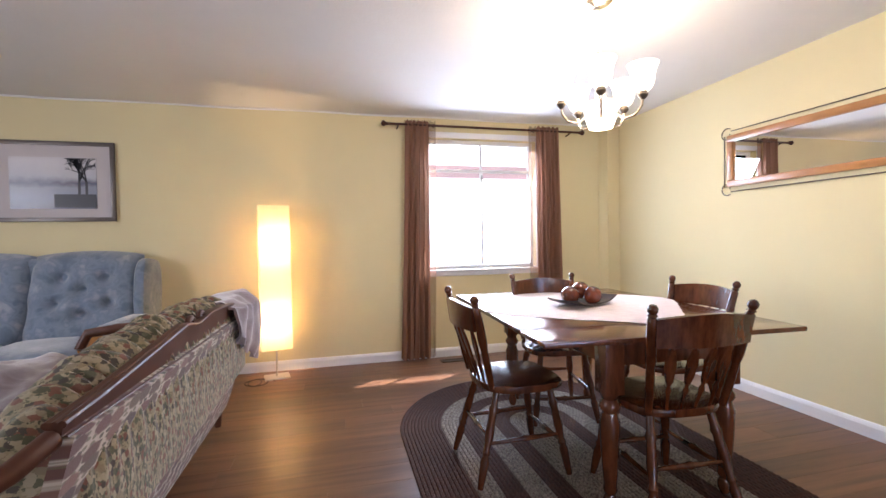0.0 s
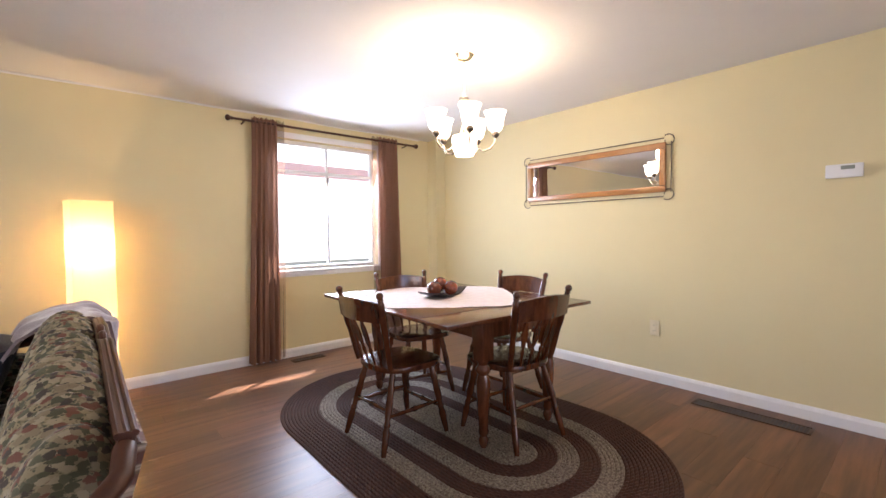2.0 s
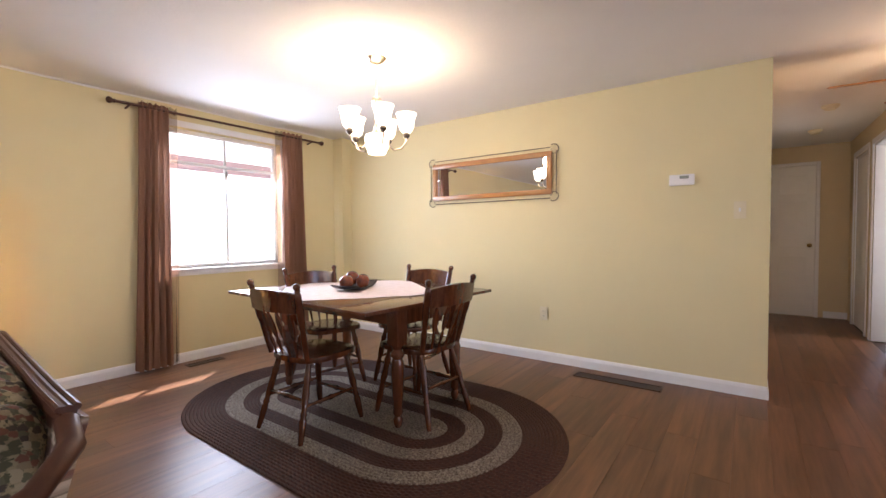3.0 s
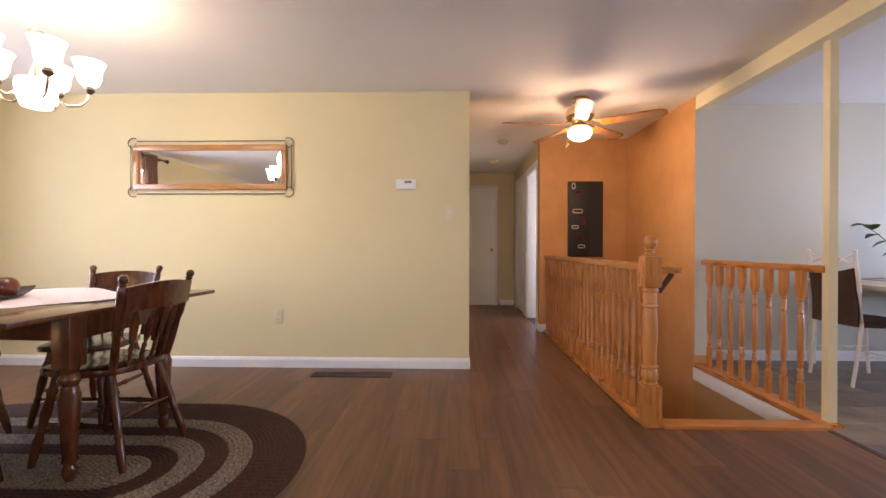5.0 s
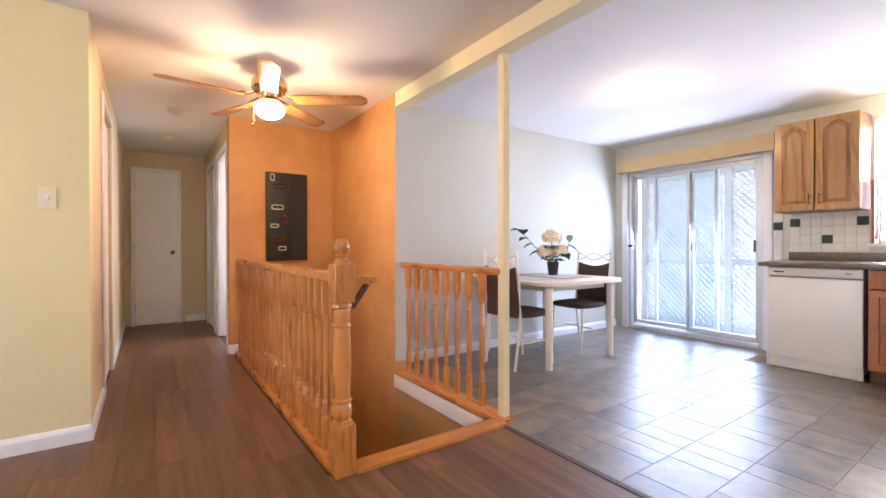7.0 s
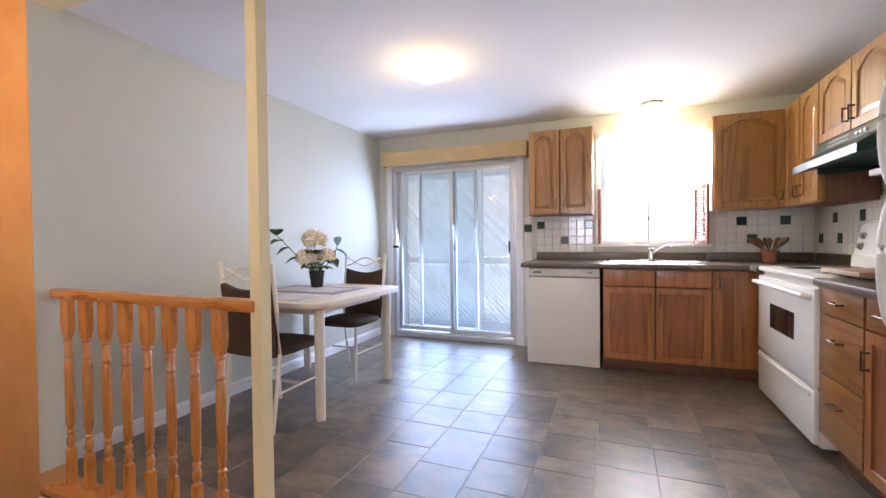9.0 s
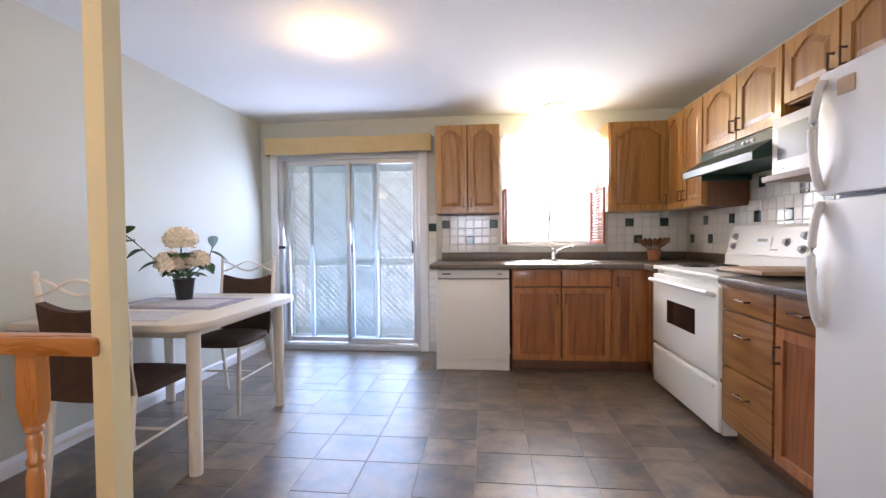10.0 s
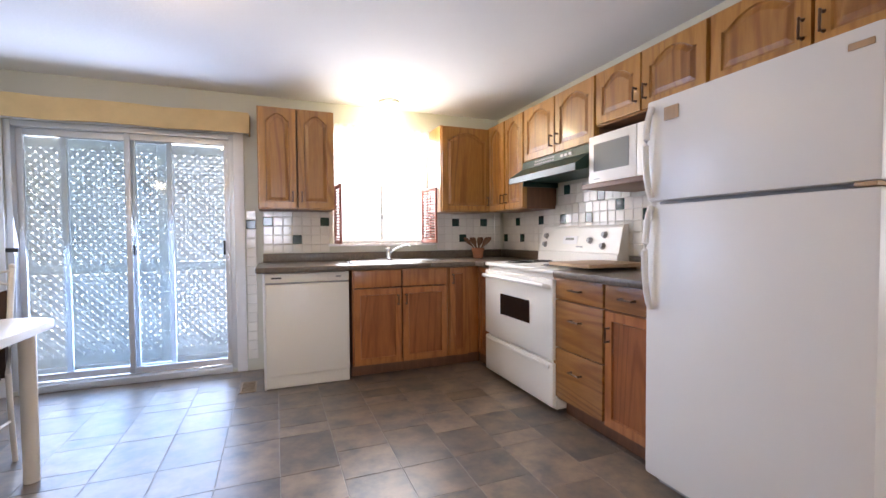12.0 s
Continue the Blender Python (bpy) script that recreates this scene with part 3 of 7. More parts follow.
def baseboard(x0, y0, x1, y1, side):
    """A moulded white board from one point to the other; it stands out to the given side."""
    d = Vector((x1 - x0, y1 - y0, 0))
    n = Vector((-d.y, d.x, 0)).normalized() * side
    bm = bmesh.new()
    prof = [(0, 0), (0.013, 0), (0.013, 0.062), (0.009, 0.074), (0.004, 0.084), (0, 0.088)]
    a = [bm.verts.new(Vector((x0, y0, z + 0.001)) + n * t) for t, z in prof]
    b = [bm.verts.new(Vector((x1, y1, z + 0.001)) + n * t) for t, z in prof]
    for k in range(len(prof)):
        bm.faces.new((a[k], a[(k + 1) % 6], b[(k + 1) % 6], b[k]))
    bm.faces.new(a)
    bm.faces.new(b[::-1])
    return struct("baseboard", bm, WHITE, "white moulded baseboard")


baseboard(-3.4, 4.26, 3.60, 4.26, -1)
baseboard(3.60, 4.10, 3.74, 4.10, -1)
baseboard(3.74, 4.09, 3.74, 0.0, -1)
baseboard(3.73, 0.0, 4.48, 0.0, -1)
baseboard(5.40, 0.0, 7.69, 0.0, -1)
baseboard(7.7, -0.69, 7.7, -0.93, -1)
baseboard(5.47, -0.912, 5.36, -0.912, -1)
baseboard(5.349, -0.91, 5.349, -0.99, -1)
baseboard(4.10, -2.06, 4.10, -5.31, -1)
baseboard(3.90, -2.052, 4.10, -2.052, -1)
sbox("trim_wall_end", 3.735, 3.90, -0.004, 0.0, 0.09, CEIL, YELLOW)
bm = bmesh.new()
tube(bm, [(-3.3 + 0.25 * k, 4.252, CEIL - 0.006 + 0.004 * math.sin(k * 1.3)) for k in range(28)], 0.008)
struct("trim_ceiling", bm, CEILING, "uneven white bead where ceiling meets wall", True)

sbox("threshold", -0.06, 2.60, -1.975, -1.945, -0.012, 0.004, SUBFLOOR, "dark strip between laminate and vinyl floor")


# ---- windows and doors ----


def casing(name_parent, x0, x1, z0, z1, y, side, w=0.06, mat=WHITE, sill=False):
    """Flat trim round an opening in a wall along x; it stands out to the given side."""
    t = 0.016 * side
    d = 0.0025 * side
    ya, yb = sorted((y + d, y + t))
    bx("trim_board", x0 - w, x0, ya, yb, z0 if not sill else z0 - 0.0, z1 + w, mat, name_parent)
    bx("trim_board", x1, x1 + w, ya, yb, z0, z1 + w, mat, name_parent)
    bx("trim_board", x0, x1, ya, yb, z1, z1 + w, mat, name_parent)


win = thing("window_1", (2.305, 4.34, 0.85), "white framed sliding dining window with bright daylight behind", "window", kind="structure")
W, Hh = 1.13, 1.27
bx("window_sill", -W / 2 - 0.05, W / 2 + 0.05, -0.13, 0.0, -0.02, 0.0, WHITE, win, "white painted sill")
for a in ((-W / 2, -W / 2 + 0.035), (W / 2 - 0.035, W / 2)):
    bx("window_frame", a[0], a[1], -0.01, 0.05, 0, Hh, WHITE, win)
bx("window_frame", -W / 2 + 0.035, W / 2 - 0.035, -0.01, 0.05, 0, 0.035, WHITE, win)
bx("window_frame", -W / 2 + 0.035, W / 2 - 0.035, -0.01, 0.05, Hh - 0.035, Hh, WHITE, win)
bx("sash_rail", -W / 2 + 0.035, W / 2 - 0.035, 0.0, 0.03, 0.955, 0.985, WHITE, win)
bx("sash_rail", 0.0, 0.028, 0.0, 0.03, 0.035, 0.955, WHITE, win)
bx("sash_rail", 0.0, 0.020, 0.004, 0.03, 0.985, Hh - 0.035, WHITE, win)
bx("window_latch", 0.003, 0.025, -0.016, -0.001, 0.88, 0.93, GREYPLASTIC, win)
for x0, x1 in ((-W / 2 + 0.035, 0.0), (0.028, W / 2 - 0.035)):
    g = bx("pane", x0, x1, 0.012, 0.016, 0.035, 0.955, GLASS, win, bev=0)
    g.visible_shadow = False
    g = bx("pane", x0, x1, 0.012, 0.016, 0.985, Hh - 0.035, GLASS, win, bev=0)
    g.visible_shadow = False
wt = thing("window_trim", (2.305, 4.26, 0.85), "white moulded trim round the dining window", "trim", kind="structure")
casing(wt, -W / 2, W / 2, 0.0, Hh, 0.0, -1, 0.055)
bx("trim_board", -W / 2 - 0.055, W / 2 + 0.055, -0.016, -0.0025, -0.065, -0.021, WHITE, wt)

pd = thing("patio_door", (3.19, -5.40, 0.03), "sliding glass patio door in a white aluminium frame", "door", kind="structure")
PW, PH = 1.46, 1.94
for a in ((-PW / 2, -PW / 2 + 0.04), (PW / 2 - 0.04, PW / 2)):
    bx("door_frame", a[0], a[1], -0.05, 0.08, 0, PH, ALU, pd)
bx("door_frame", -PW / 2 + 0.04, PW / 2 - 0.04, -0.05, 0.08, PH - 0.04, PH, ALU, pd)
bx("door_track", -PW / 2 + 0.04, PW / 2 - 0.04, -0.05, 0.10, -0.028, 0.022, ALU, pd, "white aluminium floor track")
bx("door_track", -PW / 2 + 0.04, PW / 2 - 0.04, 0.04, 0.05, 0.022, 0.035, CHROME, pd)


def leaf(x0, x1, y, name):
    lf = new(name)
    lf.parent = pd
    s = 0.038
    for a, b in ((x0, x0 + s), (x1 - s, x1)):
        bx("stile", a, b, y - 0.014, y + 0.014, 0.036, PH - 0.042, ALU, lf)
    bx("rail", x0 + s, x1 - s, y - 0.014, y + 0.014, 0.036, 0.085, ALU, lf)
    bx("rail", x0 + s, x1 - s, y - 0.014, y + 0.014, PH - 0.09, PH - 0.042, ALU, lf)
    g = bx("pane", x0 + s, x1 - s, y - 0.003, y + 0.003, 0.085, PH - 0.09, MISTGLASS, lf, bev=0)
    g.visible_shadow = False
    return lf


lf = leaf(-0.69, 0.03, 0.045, "sliding_leaf")
bx("latch", -0.655, -0.64, 0.061, 0.085, 0.95, 1.07, BLACK, lf)
lf = leaf(-0.03, 0.69, 0.005, "fixed_leaf")
bx("latch", -0.02, 0.0, 0.021, 0.034, 0.96, 1.04, BLACK, lf)
lf = leaf(-0.27, 0.45, -0.035, "screen_leaf")
bx("lock_bar", 0.66, 0.80, 0.085, 0.10, 1.0, 1.03, BLACK, pd, "black sliding lock bar")
pt = thing("patio_trim", (3.19, -5.31, 0.03), "white painted trim round the patio door", "trim", kind="structure")
casing(pt, -PW / 2, PW / 2, -0.028, PH, 0.0, 1, 0.075)

kw = thing("window_2", (1.205, -5.40, 1.06), "white framed window over the sink, bright with daylight", "window", kind="structure")
KW, KH = 0.93, 1.04
for a in ((-KW / 2, -KW / 2 + 0.03), (KW / 2 - 0.03, KW / 2)):
    bx("window_frame", a[0], a[1], -0.03, 0.03, 0, KH, WHITE, kw)
bx("window_frame", -KW / 2 + 0.03, KW / 2 - 0.03, -0.03, 0.03, 0, 0.03, WHITE, kw)
bx("window_frame", -KW / 2 + 0.03, KW / 2 - 0.03, -0.03, 0.03, KH - 0.03, KH, WHITE, kw)
bx("sash_rail", -0.012, 0.012, -0.015, 0.015, 0.03, KH - 0.03, WHITE, kw)
bx("window_latch", -0.010, 0.010, 0.016, 0.03, 0.23, 0.27, GREYPLASTIC, kw)
for a in ((-KW / 2 + 0.03, -0.012), (0.012, KW / 2 - 0.03)):
    g = bx("pane", a[0], a[1], -0.003, 0.003, 0.03, KH - 0.03, GLASS, kw, bev=0)
    g.visible_shadow = False
bx("window_sill", -KW / 2 - 0.04, KW / 2 + 0.04, 0.03, 0.115, -0.022, -0.001, WHITE, kw, "white painted sill")

# cafe curtain top over the sink window
bm = bmesh.new()
bend_sheet(bm, lambda u, v: (0.75 + 0.91 * u, -5.29 + 0.012 * math.sin(u * 75), 2.13 - 0.16 * v - 0.025 * v * abs(math.sin(u * 12))), 110, 3)
wv = mesh_object("window_valance", bm, sheer("white_sheer_cloth", (0.8, 0.76, 0.66), 0.35), True)
tagged(wv, "white sheer gathered valance over the sink window", "curtain")


def shutter(x, y, width, rz, label):
    s = thing("shutter", (x, y, 1.062), label, "shutter", "louvred shutters by the sink", rz)
    h = 0.51
    bx("stile", 0, 0.022, -0.01, 0.01, 0, h, SHUTTERWOOD, s)
    bx("stile", width - 0.022, width, -0.01, 0.01, 0, h, SHUTTERWOOD, s)
    for z in (0, h - 0.035):
        bx("rail", 0.022, width - 0.022, -0.009, 0.009, z, z + 0.035, SHUTTERWOOD, s)
    for k in range(17):
        bm = abox(bmesh.new(), 0.023, width - 0.023, -0.011, 0.011, -0.002, 0.002, m=Matrix.Translation((0, 0, 0.05 + k * 0.0255)) @ Euler((0.7, 0, 0)).to_matrix().to_4x4())
        part("louvre", bm, SHUTTERWOOD, s)
    part("tilt_bar", abox(bmesh.new(), width / 2 - 0.005, width / 2 + 0.005, 0.011, 0.018, 0.04, h - 0.05), SHUTTERWOOD, s)
    return s


shutter(0.835, -5.283, 0.235, 106, "open red-brown louvred shutter beside the corner cabinet")
shutter(1.650, -5.283, 0.235, 94, "open red-brown louvred shutter folded against the cabinet")


def panelled_door(name, x, y, rz, w, h, label, knob=True, columns=(0.27, 0.73), half=0.17, knob_left=False):
    d = thing(name, (x, y, 0.008), label, "door", kind="structure", rz=rz)
    bx("door_leaf", 0, w, -0.035, 0, 0, h, DOORWHITE, d, bev=0.003)
    for c in columns:
        for z0, z1 in ((0.17, 0.80), (0.95, 1.55), (1.66, 1.90)):
            hw = w * half
            bm = bmesh.new()
            x0, x1 = w * c - hw, w * c + hw
            for a, e, t in ((0.0, 0.004, 0.009), (0.022, 0.0, 0.004)):
                abox(bm, x0 + a, x1 - a, 0.0015, t, z0 + a, z1 - a, 0.003)
            part("door_panel", bm, DOORWHITE, d, smooth=True)
    if knob:
        bm = lathe(bmesh.new(), [(0.024, 0), (0.024, 0.006), (0.010, 0.010), (0.010, 0.03), (0.024, 0.04), (0.026, 0.052), (0.014, 0.062), (0.001, 0.064)], 16,
                   Matrix.Translation((0.06 if knob_left else w - 0.06, 0.0015, 0.96)) @ Euler((-math.pi / 2, 0, 0)).to_matrix().to_4x4())
        part("door_handle", bm, BRASS, d, "antique brass knob", True)
        for z in (0.2, 1.0, 1.8):
            bx("hinge", (w - 0.003) if knob_left else -0.006, (w + 0.003) if knob_left else 0.003, -0.004, 0.008, z, z + 0.09, BRASS, d)
    return d


# end door of the hall: a narrow closet door that faces the camera
panelled_door("door_1", 7.66, -0.592, 90, 0.475, 2.03, "closed white panelled closet door at the end of the hall", True, (0.5,), 0.31, True)
ht = thing("door_trim", (7.70, -0.354, 0), "white trim round the closet door", "trim", kind="structure")
bx("trim_board", -0.055, -0.002, 0.240, 0.280, 0, 2.085, WHITE, ht)
bx("trim_board", -0.055, -0.002, -0.280, -0.240, 0, 2.085, WHITE, ht)
bx("trim_board", -0.055, -0.002, -0.240, 0.240, 2.042, 2.085, WHITE, ht)
for k, (x0, x1) in enumerate(((5.62, 6.35), (6.62, 7.35))):
    t = thing("doorway_trim", ((x0 + x1) / 2, -0.93, 0), "white trim round a hall doorway", "trim", kind="structure")
    w = (x1 - x0) / 2
    casing(t, -w, w, 0, 2.05, 0, 1, 0.06)
    bx("jamb", -w, -w + 0.018, -0.12, 0.0, 0, 2.05, WHITE, t)
    bx("jamb", w - 0.018, w, -0.12, 0.0, 0, 2.05, WHITE, t)
    bx("jamb", -w + 0.018, w - 0.018, -0.12, 0.0, 2.032, 2.05, WHITE, t)
t = thing("doorway_trim", (4.94, 0, 0), "white trim round a hall doorway", "trim", kind="structure")
casing(t, -0.39, 0.39, 0, 2.05, 0, -1, 0.06)
panelled_door("door_2", 5.64, -1.06, -80, 0.70, 2.02, "open white panelled bedroom door off the hall")
panelled_door("door_3", 7.32, -0.975, 180, 0.70, 2.02, "white panelled bedroom door off the hall")
panelled_door("door_4", 4.56, 0.05, 0, 0.76, 2.02, "white panelled door off the hall", False)

# ---- curtains ----
rodt = thing("curtain_rod", (2.34, 4.17, 2.21), "dark bronze curtain rod with ball finials over the dining window", "curtain rod")
part("rod", rod(bmesh.new(), (-0.98, 0, 0), (0.98, 0, 0), 0.011), BRONZE, rodt, smooth=True)
for s in (-1, 1):
    m = along((s * 0.975, 0, 0), (s * 1.1, 0, 0))
    part("finial", lathe(bmesh.new(), [(0.012, 0), (0.018, 0.006), (0.012, 0.014), (0.016, 0.02), (0.025, 0.032), (0.027, 0.042), (0.020, 0.056), (0.004, 0.062)], 14, m),
         BRONZE, rodt, smooth=True)
    part("bracket", tube(bmesh.new(), [(s * 0.88, 0.0, -0.004), (s * 0.88, 0.045, -0.016), (s * 0.88, 0.088, -0.02)], 0.008), BRONZE, rodt, smooth=True)


def curtain(x0, x1, bx0, bx1, folds, mat, label, seed, amp=0.028, y=4.17):
    """Gathered cloth from the rod to the floor."""
    c = thing("curtain", ((x0 + x1) / 2, y, 0), label, "curtain", "dining window curtains")
    ox = (x0 + x1) / 2

    def f(u, v):
        top, bot = x0 + (x1 - x0) * u, bx0 + (bx1 - bx0) * u
        x = top + (bot - top) * v ** 1.3
        ph = u * folds * 2 * math.pi
        a = amp * (0.45 + 0.75 * v)
        yy = a * (math.sin(ph + 0.5 * math.sin(3 * v + seed)) + 0.35 * math.sin(2.3 * ph + seed))
        return Vector((x - ox + 0.012 * math.cos(ph * 1.0 + seed) * v, yy - 0.01 * v, 2.225 - 2.19 * v + 0.006 * math.sin(ph)))

    part("drape", bend_sheet(bmesh.new(), f, int(folds * 14), 26), mat, c, smooth=True)
    def h(u, v):
        ph = u * folds * 2.6 * math.pi
        return Vector((x0 + (x1 - x0) * u - ox, 0.016 * math.sin(ph) + 0.004, 2.20 + 0.050 * v + 0.008 * math.sin(ph * 1.7 + seed)))
    part("header_ruffle", bend_sheet(bmesh.new(), h, int(folds * 14), 4), mat, c, smooth=True)
    return c


curtain(1.52, 1.745, 1.44, 1.715, 5, CURTAIN, "brown gathered curtain drawn to the side of the dining window", 0.3)
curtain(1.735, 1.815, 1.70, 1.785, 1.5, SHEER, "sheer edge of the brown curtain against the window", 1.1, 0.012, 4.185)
curtain(2.845, 3.09, 2.85, 3.11, 5, CURTAIN, "brown gathered curtain drawn to the far side of the window", 2.1)
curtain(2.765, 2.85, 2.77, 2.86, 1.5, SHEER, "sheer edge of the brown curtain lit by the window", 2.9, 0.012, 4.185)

vl = thing("window_pelmet", (3.165, -5.31, 1.96), "padded tan cloth pelmet above the patio door", "pelmet")
bm = bmesh.new()
bend_sheet(bm, lambda u, v: (-0.83 + 1.66 * u, 0.115 + 0.004 * math.sin(u * 31), 0.004 * math.sin(u * 14) + (0.165 - 0.006 * math.sin(u * 3.14)) * v), 60, 4, -0.012)
part("front_board", bm, VALANCE, vl, smooth=True)
for s in (-1, 1):
    bx("side_board", s * 0.83 - 0.006, s * 0.83 + 0.006, 0.003, 0.10, 0, 0.16, VALANCE, vl)
bx("top_board", -0.82, 0.82, 0.003, 0.10, 0.148, 0.16, VALANCE, vl)

# ---- railings ----
rl = thing("stair_railing", (2.645, -0.995, 0), "varnished oak banister with turned balusters beside the hall", "railing")
bx("newel_base", -0.05, 0.05, -0.05, 0.05, 0, 0.235, RAILWOOD, rl, bev=0.008)
part("newel_shaft", lathe(bmesh.new(), [(0.044, 0.235), (0.046, 0.243), (0.036, 0.252), (0.035, 0.258), (0.043, 0.268), (0.045, 0.295), (0.041, 0.318), (0.035, 0.326), (0.045, 0.334), (0.045, 0.342),
                                        (0.036, 0.350), (0.037, 0.40), (0.042, 0.50), (0.041, 0.60), (0.035, 0.672), (0.042, 0.680), (0.042, 0.688), (0.036, 0.696), (0.038, 0.745), (0.036, 0.758),
                                        (0.046, 0.766), (0.046, 0.776), (0.040, 0.786)], 22), RAILWOOD, rl, smooth=True)
bx("newel_block", -0.05, 0.05, -0.05, 0.05, 0.786, 0.965, RAILWOOD, rl, bev=0.014)
part("newel_ball", lathe(bmesh.new(), [(0.040, 0.965), (0.036, 0.975), (0.026, 0.985), (0.024, 0.995), (0.032, 1.000), (0.024, 1.006), (0.026, 1.010), (0.036, 1.024), (0.040, 1.042),
                                       (0.037, 1.060), (0.024, 1.076), (0.002, 1.082)], 20), RAILWOOD, rl, "turned oak ball cap", smooth=True)
bx("handrail", 0.05, 2.704, -0.032, 0.032, 0.878, 0.922, RAILWOOD_FLAT, rl, bev=0.012)
bx("base_rail", 0.05, 2.704, -0.045, 0.045, -0.03, 0.022, RAILWOOD_FLAT, rl, "varnished oak floor rail")


def baluster_mesh(parent, x, paddle, z0, z1):
    bm = bmesh.new()
    n = z1 - z0
    s = 0.016
    lower = [(0.018, 0.190), (0.011, 0.200), (0.011, 0.206), (0.016, 0.214), (0.018, 0.235), (0.013, 0.262), (0.010, 0.270), (0.017, 0.278), (0.017, 0.285), (0.010, 0.295)]
    if paddle:
        out = [(-0.029, n), (-0.029, n * 0.87), (-0.025, n * 0.835), (-0.017, n * 0.800), (0.017, n * 0.800), (0.025, n * 0.835), (0.029, n * 0.87), (0.029, n)]
        slab(bm, out, -0.015, 0.015, Matrix.Translation((x, 0, z0)) @ Matrix(((1, 0, 0, 0), (0, 0, -1, 0), (0, 1, 0, 0), (0, 0, 0, 1))), 0.004)
        abox(bm, x - s, x + s, -s, s, z0, z0 + n * 0.19, 0.003)
        upper = [(0.017, 0.33), (0.019, 0.50), (0.018, 0.66), (0.013, 0.685), (0.018, 0.695), (0.018, 0.703), (0.013, 0.712), (0.017, 0.76), (0.013, 0.778), (0.019, 0.786), (0.019, 0.793), (0.016, 0.802)]
    else:
        abox(bm, x - s, x + s, -s, s, z0, z0 + n * 0.19, 0.003)
        abox(bm, x - s, x + s, -s, s, z0 + n * 0.80, z1, 0.003)
        upper = [(0.012, 0.34), (0.0155, 0.52), (0.015, 0.66), (0.011, 0.745), (0.016, 0.753), (0.016, 0.760), (0.011, 0.768), (0.012, 0.785), (0.017, 0.795), (0.015, 0.802)]
    lathe(bm, [(r, z0 + n * q) for r, q in lower + upper], 10, Matrix.Translation((x, 0, 0)))
    return part("baluster", bm, RAILWOOD, parent, smooth=True)


for k in range(24):
    baluster_mesh(rl, 0.120 + k * 0.1105, False, 0.022, 0.878)
bx("stair_handrail", -0.030, 0.030, -0.165, -0.051, 0.868, 0.905, RAILWOOD_FLAT, rl, "short end of the stair handrail", bev=0.010)
part("rail_bracket", tube(bmesh.new(), [(0.0, -0.048, 0.76), (0.0, -0.085, 0.81), (0.0, -0.125, 0.866)], 0.016), CARVED, rl, "dark wooden bracket", smooth=True)
bx("nosing", -0.055, 0.050, -0.985, -0.052, -0.03, 0.018, RAILWOOD_CROSS, rl, "worn oak nosing at the top of the stairs")

r2 = thing("kitchen_railing", (2.68, -2.02, 0), "varnished oak railing with paddle-topped balusters between stairs and kitchen", "railing")
bx("handrail", 0.0, 1.215, -0.03, 0.03, 0.868, 0.913, RAILWOOD_FLAT, r2, bev=0.012)
bx("base_rail", -0.06, 1.215, -0.045, 0.075, -0.008, 0.022, RAILWOOD_FLAT, r2)
bx("stringer_board", 0.08, 1.215, 0.079, 0.092, -0.115, -0.010, WHITE, r2, "white painted edge board")
for k in range(8):
    baluster_mesh(r2, 0.193 + k * 0.1345, True, 0.022, 0.868)

# ---- ceiling fan ----
fan = thing("ceiling_fan", (3.93, -0.97, CEIL), "brass ceiling fan with five oak blades and lit bowl", "ceiling fan")
part("canopy", lathe(bmesh.new(), [(0.075, -0.001), (0.078, -0.02), (0.06, -0.04), (0.05, -0.05)], 24), BRASS, fan, smooth=True)
part("motor_housing", lathe(bmesh.new(), [(0.05, -0.045), (0.055, -0.075), (0.10, -0.090), (0.118, -0.115), (0.120, -0.160), (0.098, -0.190), (0.060, -0.202), (0.055, -0.222), (0.068, -0.232),
                                          (0.075, -0.252), (0.060, -0.262)], 28), BRASS, fan, smooth=True)
part("glass_bowl", lathe(bmesh.new(), [(0.062, -0.262), (0.094, -0.272), (0.104, -0.292), (0.099, -0.322), (0.078, -0.350), (0.045, -0.367), (0.001, -0.372)], 28), FANSHADE, fan,
     "lit frosted glass bowl", True).visible_shadow = False
for k in range(5):
    a = radians(95 + 72 * k)
    R = Matrix.Rotation(a, 4, "Z")
    bm = bmesh.new()
    for q in (-1, 1):
        tube(bm, [R @ Vector(p) for p in ((0.085, 0, -0.195), (0.12, q * 0.022, -0.212), (0.16, q * 0.034, -0.222), (0.205, q * 0.026, -0.227))], 0.008, flat=0.5)
    part("blade_iron", bm, BRASS, fan, smooth=True)

    def outline(x0, x1, w0, w1):
        half = [(x0 + (x1 - x0) * t / 24, (w0 + (w1 - w0) * t / 24) * min(1, ((24 - t) / 2.4 + 0.12)) ** 0.5) for t in range(25)]
        return half + [(x, -w) for x, w in reversed(half)]

    pitch = R @ Matrix.Translation((0, 0, -0.230)) @ Matrix.Rotation(radians(-11), 4, "X")
    part("blade", slab(bmesh.new(), outline(0.17, 0.68, 0.052, 0.066), -0.004, 0.004, pitch), RAILWOOD, fan)
    part("blade_inlay", slab(bmesh.new(), outline(0.30, 0.655, 0.030, 0.044), -0.0055, -0.0042, pitch), BOARD, fan, "pale woven-look inlay")
